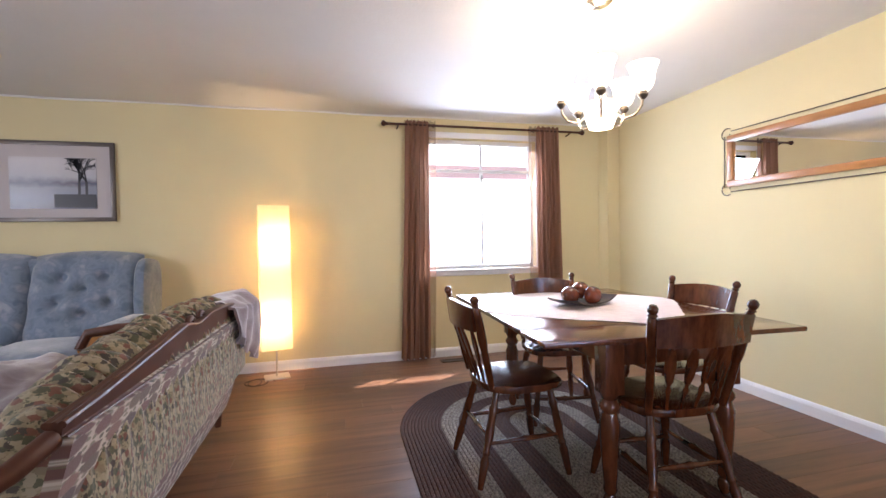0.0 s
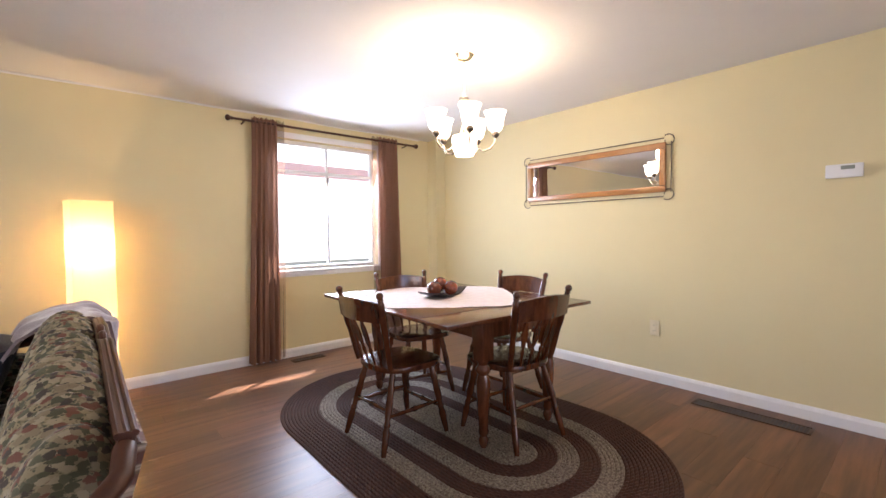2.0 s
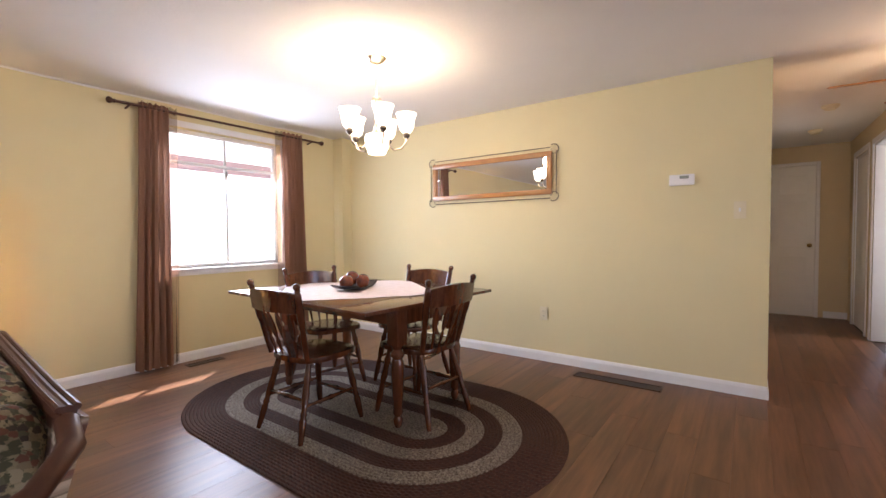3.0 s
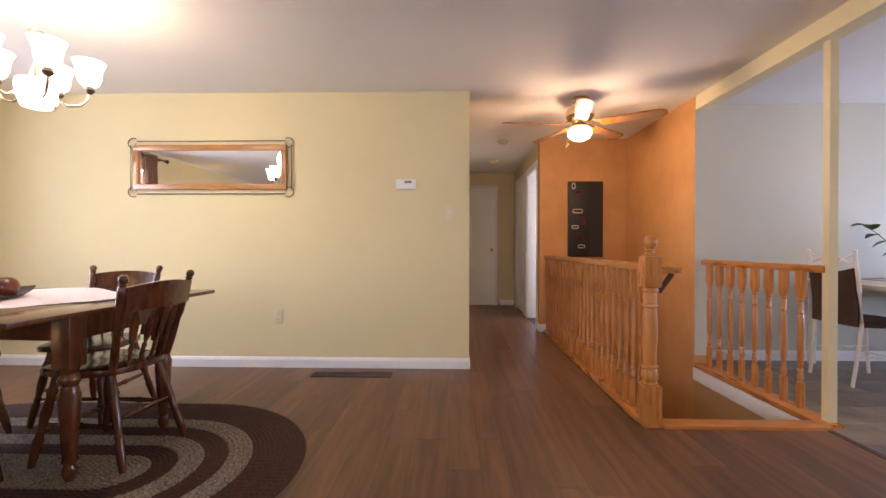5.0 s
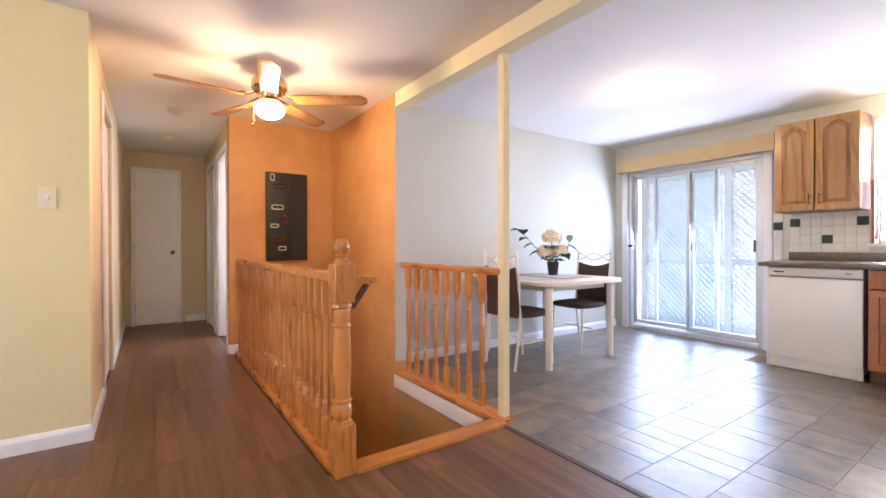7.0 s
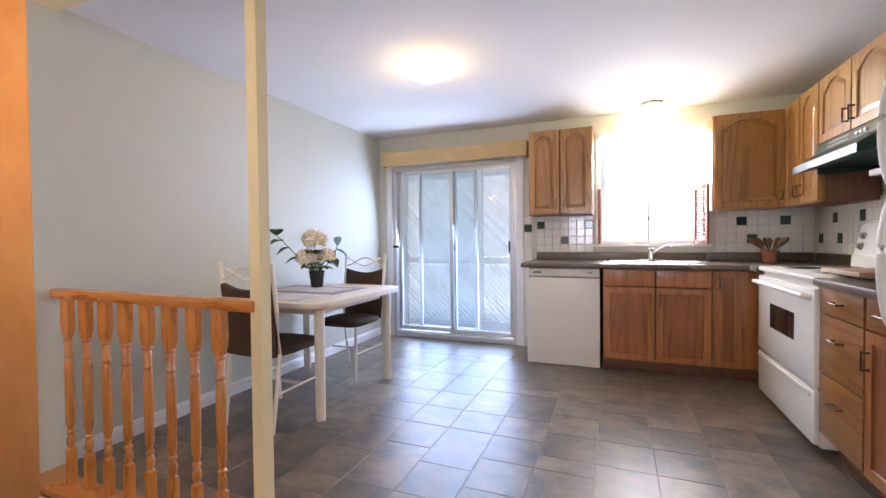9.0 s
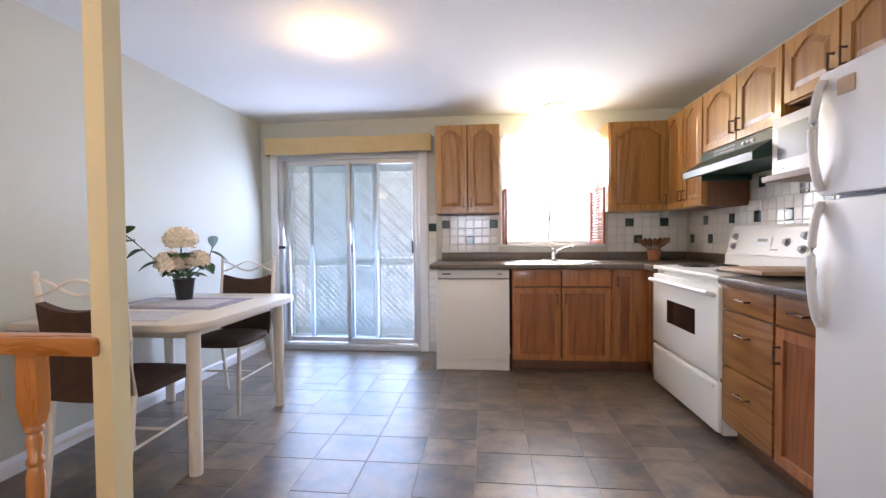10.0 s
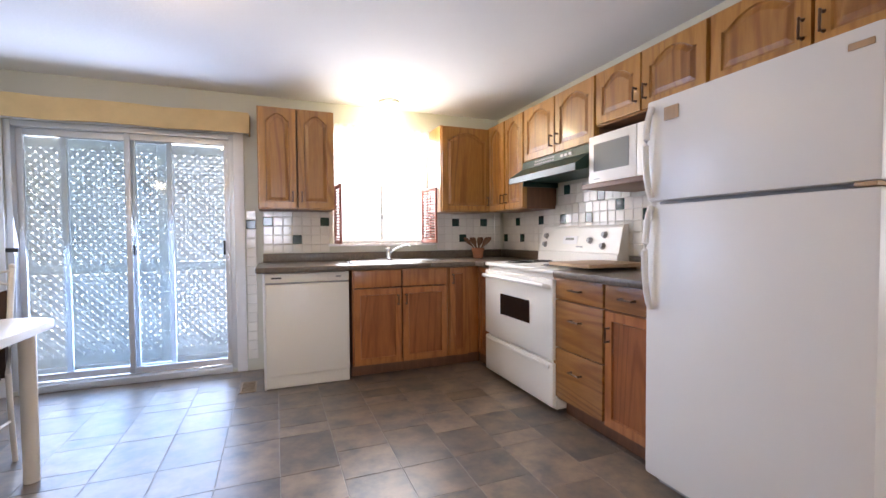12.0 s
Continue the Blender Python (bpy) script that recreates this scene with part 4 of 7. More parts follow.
for dx, n in ((0.03, 0.05), (-0.025, 0.03)):
    part("pull_chain", rod(bmesh.new(), (dx, 0.09, -0.24), (dx, 0.108, -0.39 - n * 0.3), 0.0015, 6), BRASS, fan)
    part("pull_knob", lathe(bmesh.new(), [(0.003, 0), (0.010, 0.006), (0.010, 0.018), (0.002, 0.026)], 10, Matrix.Translation((dx, 0.108, -0.415 - n * 0.3))), BRASS, fan, smooth=True)
bulb("fan_bulb", 3.93, -0.97, CEIL - 0.315, 9.0, (1.0, 0.72, 0.42), 0.055)

# ---- chandelier ----
ch = thing("chandelier", (2.175, 2.12, CEIL), "brushed nickel chandelier with five lit frosted glass bells", "chandelier")
part("canopy", lathe(bmesh.new(), [(0.065, -0.001), (0.067, -0.008), (0.045, -0.028), (0.012, -0.036)], 24), NICKEL, ch, smooth=True)
for k in range(12):
    m = Matrix.Translation((0, 0, -0.045 - 0.0165 * k)) @ Matrix.Rotation(radians(90 * (k % 2)), 4, "Z")
    pts = [m @ Vector((0.007 * math.cos(t * math.pi / 5), 0, 0.011 * math.sin(t * math.pi / 5))) for t in range(11)]
    part("chain_link", tube(bmesh.new(), pts, 0.0018, 6), NICKEL, ch, smooth=True)
part("stem", lathe(bmesh.new(), [(0.006, -0.24), (0.03, -0.25), (0.034, -0.27), (0.014, -0.30), (0.012, -0.40), (0.022, -0.43), (0.028, -0.47), (0.012, -0.52), (0.01, -0.56)], 18),
     NICKEL, ch, smooth=True)
part("lower_bowl", lathe(bmesh.new(), [(0.076, -0.475), (0.080, -0.50), (0.075, -0.54), (0.058, -0.585), (0.056, -0.59)], 24), SHADE, ch, "lit frosted glass bell facing down", True)
for k in range(5):
    a = radians(20 + 72 * k)
    R = Matrix.Rotation(a, 4, "Z")
    pts = [R @ Vector(p) for p in ((0.02, 0, -0.44), (0.06, 0, -0.52), (0.11, 0, -0.565), (0.16, 0, -0.555), (0.19, 0, -0.52), (0.195, 0, -0.475))]
    arm = part("arm", tube(bmesh.new(), pts, 0.006), NICKEL, ch, smooth=True)
    m = R @ Matrix.Translation((0.195, 0, -0.475))
    part("lamp_cup", lathe(bmesh.new(), [(0.008, -0.02), (0.020, -0.008), (0.024, 0.0), (0.018, 0.012), (0.024, 0.018)], 14, m), IRON, ch, smooth=True)
    prof = [(0.022, 0.014), (0.040, 0.03), (0.050, 0.055), (0.052, 0.085), (0.060, 0.112), (0.070, 0.132), (0.067, 0.132), (0.049, 0.085), (0.046, 0.055), (0.036, 0.034), (0.02, 0.02)]
    part("glass_shade", open_lathe(bmesh.new(), prof, 22, m), SHADE, ch, "lit frosted glass bell", True)
bulb("chandelier_bulb", 2.175, 2.12, CEIL - 0.26, 8.2, (1.0, 0.76, 0.46), 0.12)

ch.scale = (1, 1, 1.07)

# ---- flush kitchen light, sink light, detectors ----
kl = thing("ceiling_light", (2.69, -3.56, CEIL), "lit round frosted glass flush ceiling light", "ceiling light")
part("base_ring", lathe(bmesh.new(), [(0.11, -0.001), (0.11, -0.012), (0.10, -0.02)], 32), WHITE, kl, smooth=True)
part("dome", lathe(bmesh.new(), [(0.10, -0.0205), (0.168, -0.024), (0.172, -0.035), (0.145, -0.065), (0.09, -0.088), (0.03, -0.098), (0.001, -0.1)], 32), DOME, kl, "lit glass dome", True).visible_shadow = False
bulb("kitchen_bulb", 2.69, -3.56, CEIL - 0.11, 2.3, (1.0, 0.70, 0.32), 0.05)
kl = thing("sink_light", (1.2, -5.08, CEIL), "small lit glass ceiling light over the sink window", "ceiling light")
part("base_ring", lathe(bmesh.new(), [(0.09, -0.001), (0.095, -0.012), (0.085, -0.022)], 28), WHITE, kl, smooth=True)
part("dome", lathe(bmesh.new(), [(0.085, -0.02), (0.088, -0.035), (0.07, -0.06), (0.03, -0.075), (0.001, -0.078)], 28), DOME, kl, "lit glass dome", True)
bulb("sink_bulb", 1.2, -5.05, CEIL - 0.15, 3.6, (1.0, 0.88, 0.55), 0.05)
for x in (5.43, 6.61):
    d = thing("smoke_detector", (x, -0.475, CEIL), "round off-white smoke detector on the hall ceiling", "smoke detector", "hall detectors")
    part("base", lathe(bmesh.new(), [(0.065, -0.001), (0.068, -0.012), (0.05, -0.03)], 24), PLATECREAM, d, smooth=True)
    part("cap", lathe(bmesh.new(), [(0.042, -0.030), (0.040, -0.042), (0.001, -0.046)], 20), PLATECREAM, d, smooth=True)

# ---- things on the yellow wall ----
mi = thing("wall_mirror", (3.74, 2.17, 1.68), "long mirror in a reddish wood frame with iron scrollwork", "mirror")
bx("mirror_glass", -0.016, -0.012, -0.60, 0.60, -0.142, 0.142, MIRROR, mi, "clear mirror glass", bev=0)
bx("backing", -0.012, -0.003, -0.63, 0.63, -0.17, 0.17, BLACK, mi, bev=0)
for z in (-0.165, 0.165):
    bx("frame_rail", -0.034, -0.005, -0.65, 0.65, z - 0.024, z + 0.024, REDWOOD, mi, bev=0.008)
for y in (-0.626, 0.626):
    bx("frame_stile", -0.034, -0.005, y - 0.024, y + 0.024, -0.141, 0.141, REDWOOD, mi, bev=0.008)
for z in (-0.222, 0.222):
    part("iron_bar", rod(bmesh.new(), (-0.012, -0.63, z), (-0.012, 0.63, z), 0.0042, 8), IRON, mi, smooth=True)
for y in (-0.685, 0.685):
    part("iron_bar", rod(bmesh.new(), (-0.012, y, -0.19), (-0.012, y, 0.19), 0.0042, 8), IRON, mi, smooth=True)
for sy in (-1, 1):
    for sz in (-1, 1):
        pts = []
        for t in range(22):
            a = t / 21 * 1.75 * math.pi
            r = 0.050 - 0.024 * t / 21
            pts.append((-0.014, sy * (0.665 + r * math.sin(a - 0.6)), sz * (0.20 + r * math.cos(a - 0.6))))
        part("iron_scroll", tube(bmesh.new(), pts, 0.0042, 7), IRON, mi, smooth=True)

th = thing("thermostat", (3.74, 0.52, 1.53), "white thermostat with a small grey display on the yellow wall", "thermostat")
bx("body", -0.026, -0.003, -0.080, 0.085, -0.035, 0.045, WHITE, th, bev=0.006)
bx("display", -0.029, -0.026, -0.045, 0.015, 0.012, 0.034, LCD, th, "small grey display", bev=0)
sw = thing("light_switch", (3.74, 0.165, 1.30), "ivory light switch plate on the yellow wall", "light switch")
bx("plate", -0.008, -0.003, -0.036, 0.036, -0.06, 0.06, PLATECREAM, sw, bev=0.002)
bx("toggle", -0.018, -0.008, -0.006, 0.006, -0.012, 0.014, WHITE, sw, bev=0.002)


def outlet(x, y, z, rz):
    o = thing("wall_outlet", (x, y, z), "ivory double socket plate", "outlet", "", rz)
    bx("plate", -0.036, 0.036, 0.003, 0.008, -0.06, 0.06, PLATECREAM, o, bev=0.002)
    for s in (-1, 1):
        part("socket", lathe(bmesh.new(), [(0.017, 0), (0.016, 0.003)], 14, Matrix.Translation((0, 0.008, s * 0.022)) @ Euler((-math.pi / 2, 0, 0)).to_matrix().to_4x4()), PLATECREAM, o)
        for q in (-0.006, 0.006):
            bx("slot", q - 0.001, q + 0.001, 0.0112, 0.0122, s * 0.022 - 0.005, s * 0.022 + 0.006, BLACK, o, bev=0)
    return o


outlet(3.74, 1.60, 0.43, 90)
outlet(4.30, 0.0, 0.36, 180)


def floor_vent(name, x0, x1, y0, y1, mat, slats_along_x, label):
    v = thing(name, ((x0 + x1) / 2, (y0 + y1) / 2, 0.001), label, "floor vent")
    w, h = (x1 - x0) / 2, (y1 - y0) / 2
    bx("frame", -w, w, -h, -h + 0.012, 0, 0.007, mat, v, bev=0.001)
    bx("frame", -w, w, h - 0.012, h, 0, 0.007, mat, v, bev=0.001)
    bx("frame", -w, -w + 0.012, -h + 0.012, h - 0.012, 0, 0.007, mat, v, bev=0.001)
    bx("frame", w - 0.012, w, -h + 0.012, h - 0.012, 0, 0.007, mat, v, bev=0.001)
    # flat black sheet for the darkness below the slats; there is no opening
    bx("duct_dark_sheet", -w + 0.012, w - 0.012, -h + 0.012, h - 0.012, 0, 0.0015, BLACK, v, bev=0)
    n = int((max(w, h) * 2) / 0.02)
    for k in range(1, n):
        if slats_along_x:
            c = -w + 2 * w * k / n
            bx("slat", c - 0.003, c + 0.003, -h + 0.012, h - 0.012, 0.0015, 0.006, mat, v, bev=0)
        else:
            c = -h + 2 * h * k / n
            bx("slat", -w + 0.012, w - 0.012, c - 0.003, c + 0.003, 0.0015, 0.006, mat, v, bev=0)
    return v


floor_vent("floor_vent", 3.475, 3.60, 0.61, 1.245, VENT, False, "long dark brown metal floor vent by the baseboard")
floor_vent("floor_vent", 1.81, 2.12, 4.05, 4.14, VENT, True, "brown metal floor vent under the dining window")
floor_vent("floor_vent", 2.30, 2.41, -4.98, -4.74, TANVENT, False, "tan metal floor vent beside the dishwasher")

# ---- picture over the blue sofa ----
pc = thing("framed_picture", (-1.26, 4.26, 1.65), "framed misty tree landscape with a lilac mat", "picture")
for z in (-0.30, 0.30):
    bx("frame_rail", -0.42, 0.42, -0.028, -0.003, z - 0.016, z + 0.016, PICFRAME, pc, bev=0.004)
for x in (-0.404, 0.404):
    bx("frame_stile", x - 0.016, x + 0.016, -0.028, -0.003, -0.284, 0.284, PICFRAME, pc, bev=0.004)
bx("mat_board", -0.388, 0.388, -0.012, -0.003, -0.284, 0.284, MATBOARD, pc, bev=0)
PRINT = bpy.data.materials.new("misty_landscape_print")
PRINT.use_nodes = True
pn, pl = PRINT.node_tree.nodes, PRINT.node_tree.links
tc = pn.new("ShaderNodeTexCoord")
sp = pn.new("ShaderNodeSeparateXYZ")
pl.new(tc.outputs["Object"], sp.inputs[0])
rz_ = pn.new("ShaderNodeMapRange")
rz_.inputs["From Min"].default_value, rz_.inputs["From Max"].default_value = -0.21, 0.20
nz = pn.new("ShaderNodeTexNoise")
nz.inputs["Scale"].default_value = 6
ad = pn.new("ShaderNodeMath")
ad.operation = "MULTIPLY_ADD"
ad.inputs[1].default_value = 0.16
pl.new(nz.outputs["Fac"], ad.inputs[0])
pl.new(sp.outputs["Z"], rz_.inputs["Value"])
pl.new(rz_.outputs[0], ad.inputs[2])
rr = pn.new("ShaderNodeValToRGB")
while len(rr.color_ramp.elements) < 6:
    rr.color_ramp.elements.new(0.5)
for e, (p_, c_) in zip(rr.color_ramp.elements, [(0, (0.10, 0.10, 0.14)), (0.3, (0.22, 0.23, 0.30)), (0.48, (0.24, 0.25, 0.30)), (0.56, (0.10, 0.10, 0.15)),
                                                 (0.70, (0.46, 0.46, 0.50)), (1.0, (0.62, 0.60, 0.62))]):
    e.position, e.color = p_, (*c_, 1)
pl.new(ad.outputs[0], rr.inputs["Fac"])
pl.new(rr.outputs["Color"], pn["Principled BSDF"].inputs["Base Color"])
pn["Principled BSDF"].inputs["Roughness"].default_value = 0.25
bx("print", -0.29, 0.29, -0.015, -0.0122, -0.215, 0.19, PRINT, pc, "misty lake with a bare dark tree", bev=0)
bm = bmesh.new()
rng = random.Random(4)
PR = material("dark_tree_ink", (0.012, 0.012, 0.02), 0.4)


def twig(x, z, a, n, r, d):
    x1, z1 = x + n * math.cos(a), z + n * math.sin(a)
    x1, z1 = max(-0.02, min(0.285, x1)), min(0.185, z1)
    abox(bm, 0, max(0.004, math.hypot(x1 - x, z1 - z)), -0.0004, 0.0004, -r, r, m=Matrix.Translation((x, -0.0165, z)) @ Matrix.Rotation(-math.atan2(z1 - z, x1 - x), 4, "Y"))
    if d:
        for _ in range(3):
            twig(x1, z1, a + rng.uniform(-0.8, 0.8), n * rng.uniform(0.55, 0.8), r * 0.6, d - 1)


for x_ in (0.17, 0.22):
    twig(x_, -0.12, math.pi / 2, 0.12, 0.009, 5)
abox(bm, 0.0, 0.285, -0.0171, -0.0160, -0.205, -0.10)
part("painted_tree", bm, PR, pc, "bare dark tree in the print")

# ---- hall print ----
ar = thing("wall_art", (5.35, -1.445, 1.35), "tall black canvas with red and cream shapes on the orange wall", "picture")
bx("canvas", -0.038, -0.003, -0.205, 0.205, -0.45, 0.45, ARTBLACK, ar, bev=0.003)
bx("fold_strip", -0.040, -0.0384, -0.203, -0.045, -0.445, 0.445, BLACK, ar, bev=0)
for y, z, w, h, mt in ((0.145, 0.395, 0.022, 0.040, ARTPALE), (0.095, 0.095, 0.070, 0.026, ARTPALE), (0.125, -0.095, 0.046, 0.020, ARTPALE), (0.050, -0.325, 0.046, 0.022, ARTPALE),
                       (0.080, 0.315, 0.060, 0.026, ARTRED), (0.030, -0.03, 0.020, 0.050, ARTRED), (0.085, -0.23, 0.070, 0.024, ARTRED)):
    bm = bmesh.new()
    pts = [(-0.0405, y + w * max(-0.8, min(0.8, math.cos(t / 16 * 2 * math.pi))), z + h * max(-0.8, min(0.8, math.sin(t / 16 * 2 * math.pi)))) for t in range(17)]
    tube(bm, pts, 0.0065 if mt is ARTPALE else 0.011, 6)
    part("painted_shape", bm, mt, ar, smooth=True)

# ---- kitchen cabinets ----


def arch_loop(x0, x1, z0, z1, rise, flat=0.04):
    """Outline of a door panel with a cathedral arch on top; no arch for rise 0. Runs round from the lower left."""
    pts = [(x0, z0), (x1, z0)]
    n = 14
    if rise:
        pts.append((x1, z1 - rise))
        for k in range(1, n):
            t = k / n
            x = x1 + (x0 - x1) * t
            s = min(t, 1 - t) / 0.5
            e = 0.16
            h = 0 if s < e else math.sin((s - e) / (1 - e) * math.pi / 2) ** 0.85
            pts.append((x, z1 - rise + rise * h))
        pts.append((x0, z1 - rise))
    else:
        pts += [(x1, z1), (x0, z1)]
    return pts


def panel_door(w, h, rise, y=0.0, t=0.019, frame=0.052, raised=True):
    """A framed door in the x-z plane, its face at y + t. The panel has a moulded groove round it."""
    bm = bmesh.new()
    inner = arch_loop(frame, w - frame, frame, h - frame * (0.85 if rise else 1), rise)
    f = y + t

    def ring(pts, yy):
        return [bm.verts.new((x, yy, z)) for x, z in pts]

    def shrink(pts, d):
        cx, cz = w / 2, h / 2
        sx, sz = (w / 2 - frame - d) / (w / 2 - frame), (h / 2 - frame - d) / (h / 2 - frame)
        return [(cx + (x - cx) * sx, cz + (z - cz) * sz) for x, z in pts]

    outer = [(0.0, 0.0), (w, 0.0)]
    m = len(inner)
    if rise:
        outer += [(w, h)] + [(w + (0 - w) * k / 14, h) for k in range(1, 14)] + [(0, h)]
    else:
        outer += [(w, h), (0, h)]
    o0, o1 = ring(outer, y), ring([(min(max(x, 0.003), w - 0.003), min(max(z, 0.003), h - 0.003)) for x, z in outer], f)
    loops = [o0, o1, ring(inner, f), ring(shrink(inner, 0.004), f - 0.009), ring(shrink(inner, 0.012), f - 0.009)]
    loops += [ring(shrink(inner, 0.034), f - 0.002)] if raised else []
    for i, (a, b) in enumerate(zip(loops, loops[1:])):
        for k in range(m):
            bm.faces.new((a[k], a[(k + 1) % m], b[(k + 1) % m], b[k])).material_index = 1 if i > 1 else 0
    bm.faces.new(loops[-1]).material_index = 1
    bm.faces.new(o0[::-1])
    return bm


def placed(bm, x, z, y=0.0):
    bmesh.ops.translate(bm, verts=bm.verts[:], vec=(x, y, z))
    return bm


def pull(parent, x, z, y, upright, n=0.085):
    """A bronze bar handle on two posts."""
    d = (0, 0, 1) if upright else (1, 0, 0)
    p = Vector((x, y, z))
    d = Vector(d)
    bm = bmesh.new()
    for s in (-1, 1):
        q = p + d * s * n * 0.42
        lathe(bm, [(0.008, 0), (0.005, 0.005), (0.005, 0.022), (0.0065, 0.026)], 10, along(q, q + Vector((0, 0.026, 0))))
    turned(bm, p - d * n / 2 + Vector((0, 0.026, 0)), p + d * n / 2 + Vector((0, 0.026, 0)), [(0, 0.002), (0.04, 0.0055), (0.10, 0.004), (0.5, 0.0055), (0.90, 0.004), (0.96, 0.0055), (1, 0.002)], 10)
    return part("handle", bm, BRASS_DARK, parent, "bronze bar handle", True)


BRASS_DARK = material("aged_bronze_handle", (0.11, 0.065, 0.045), 0.28, 0.7)


def cabinet(label, x, y, z, rz, w, d, h, doors, group, rise=0.0, hz="low", raised=True, drawers=None, toe=False, hinge=None, side=None):
    """A cabinet unit with its back at y = 0 and its front at y = d. doors: a list of widths."""
    c = thing("wall_cabinet" if not toe else "base_cabinet", (x, y, z), label, "cabinet", group, rz)
    # without side wood given, the box takes a colour darkened for shade
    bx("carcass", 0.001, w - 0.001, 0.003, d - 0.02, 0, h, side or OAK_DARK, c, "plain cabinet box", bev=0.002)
    bm = bmesh.new()
    for a, b in ((0.001, 0.02), (w - 0.02, w - 0.001)):
        abox(bm, a, b, d - 0.0198, d - 0.0005, 0, h)
    abox(bm, 0.02, w - 0.02, d - 0.0198, d - 0.0005, 0, 0.02)
    abox(bm, 0.02, w - 0.02, d - 0.0198, d - 0.0005, h - 0.02, h)
    wood = OAK_BASE if toe else OAK
    part("face_frame", bm, wood, c)
    xx = 0.004
    zt = h - 0.005
    if drawers:
        for i, wd in enumerate(doors):
            bm = placed(abox(bmesh.new(), 0.003, wd - 0.011, 0, 0.019, 0, drawers - 0.008, 0.004), xx, h - drawers, d)
            dr = part("drawer_front", bm, wood, c, smooth=True)
            xx += wd
        xx = 0.004
        zt = h - drawers - 0.006
    for i, wd in enumerate(doors):
        left = (i % 2 == 0) if hinge is None else hinge
        dw = wd - 0.008
        ob = part("door", placed(panel_door(dw, zt - 0.008, rise, raised=raised), xx, 0.006, d), [wood, PANELS[wood.name]], c)
        hx = xx + (dw - 0.03 if left else 0.03)
        hzv = 0.10 if hz == "low" else zt - 0.10
        pull(ob, hx, hzv, d + 0.019, True)
        xx += wd
    return c


PANELS = {OAK.name: material("golden_oak_panel", (0.37, 0.172, 0.038), 0.32, noise_scale=7.5, dark_color=(0.28, 0.120, 0.024), stretch=(7, 7, 0.7), bump=0.2, bump_scale=60, vary=0.25, coat=0.3,
                              grain=0.60, grain_scale=0.36),
          # panel of the base doors, with the same shade in its colour
          OAK_BASE.name: material("shaded_oak_panel", (0.33, 0.112, 0.030), 0.34, noise_scale=7.5, dark_color=(0.25, 0.080, 0.021), stretch=(7, 7, 0.7), bump=0.15, bump_scale=60, vary=0.2,
                                  grain=0.45, grain_scale=0.36)}

G1, G2 = "oak wall cabinets", "oak base cabinets"
# on the wall with the window
cabinet("golden oak two-door wall cabinet with arched panels beside the patio door", 1.69, -5.31, 1.345, 0, 0.58, 0.315, 0.795, [0.29, 0.286], G1, 0.055, hinge=None)
cabinet("golden oak one-door wall cabinet between sink window and corner", 0.255, -5.31, 1.345, 0, 0.50, 0.315, 0.775, [0.492], G1, 0.07, hinge=False, side=OAK)
# on the wall with the stove


def stove_wall(label, ya, yb, z0, z1, d, doors, rise=0.055, hz="low"):
    w = ya - yb
    return cabinet(label, -0.06, ya, z0, -90, w, d, z1 - z0, [w * q - 0.002 for q in doors], G1, rise, hz)


stove_wall("golden oak two-door wall cabinet in the corner beside the hood", -4.39, -5.00, 1.345, 2.135, 0.31, [0.5, 0.5])
stove_wall("short golden oak two-door cabinet above the cooker hood", -3.555, -4.385, 1.71, 2.135, 0.31, [0.5, 0.5])
stove_wall("short golden oak two-door cabinet above the microwave", -2.80, -3.55, 1.80, 2.135, 0.31, [0.52, 0.48])
stove_wall("short golden oak two-door cabinet above the fridge", -1.97, -2.795, 1.80, 2.135, 0.31, [0.5, 0.5])
sbox("wall_bulkhead", -0.06, 0.0, -5.3, -1.96, 2.14, CEIL - 0.002, GREY)

# base units; carcass stands on a recessed plinth
cabinet("oak sink cabinet with two doors and two false drawers, shaded red-brown", 0.80, -5.31, 0.10, 0, 0.80, 0.57, 0.765, [0.40, 0.395], G2, 0, "high", False, 0.145, True)
cabinet("narrow oak corner base cabinet, shaded red-brown", 0.605, -5.31, 0.10, 0, 0.19, 0.57, 0.765, [0.182], G2, 0, "high", False, None, True)
c = thing("base_cabinet", (-0.06, -4.515, 0.10), "narrow oak corner cabinet beside the stove, shaded red-brown", "cabinet", G2, -90)
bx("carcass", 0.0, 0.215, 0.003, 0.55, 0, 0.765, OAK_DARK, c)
ob = part("door", placed(panel_door(0.205, 0.75, 0, frame=0.04, raised=False), 0.005, 0.006, 0.552), [OAK_BASE, PANELS[OAK_BASE.name]], c)
pl_ = thing("plinth", (0, 0, 0), "dark brown recessed cabinet plinth", "plinth")
bx("filler_board", 0.50, 0.606, -4.77, -4.745, 0.105, 0.86, OAK_BASE, pl_, "oak corner filler, shaded red-brown")
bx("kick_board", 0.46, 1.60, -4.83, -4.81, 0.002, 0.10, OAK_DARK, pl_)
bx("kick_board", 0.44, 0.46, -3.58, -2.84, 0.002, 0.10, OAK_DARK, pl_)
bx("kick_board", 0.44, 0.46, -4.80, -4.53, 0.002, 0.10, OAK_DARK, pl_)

dr = thing("base_cabinet", (-0.06, -3.172, 0.10), "golden oak drawer cabinet with three drawers beside the stove", "cabinet", G2, -90)
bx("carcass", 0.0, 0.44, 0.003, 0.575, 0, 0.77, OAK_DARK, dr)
for z0, z1 in ((0.02, 0.325), (0.333, 0.625), (0.633, 0.765)):
    o = bx("drawer", 0.006, 0.438, 0.577, 0.596, z0, z1, OAK_H, dr)
    pull(o, 0.22, (z0 + z1) / 2 + (0.04 if z1 - z0 > 0.2 else 0.0), 0.596, False, 0.10)
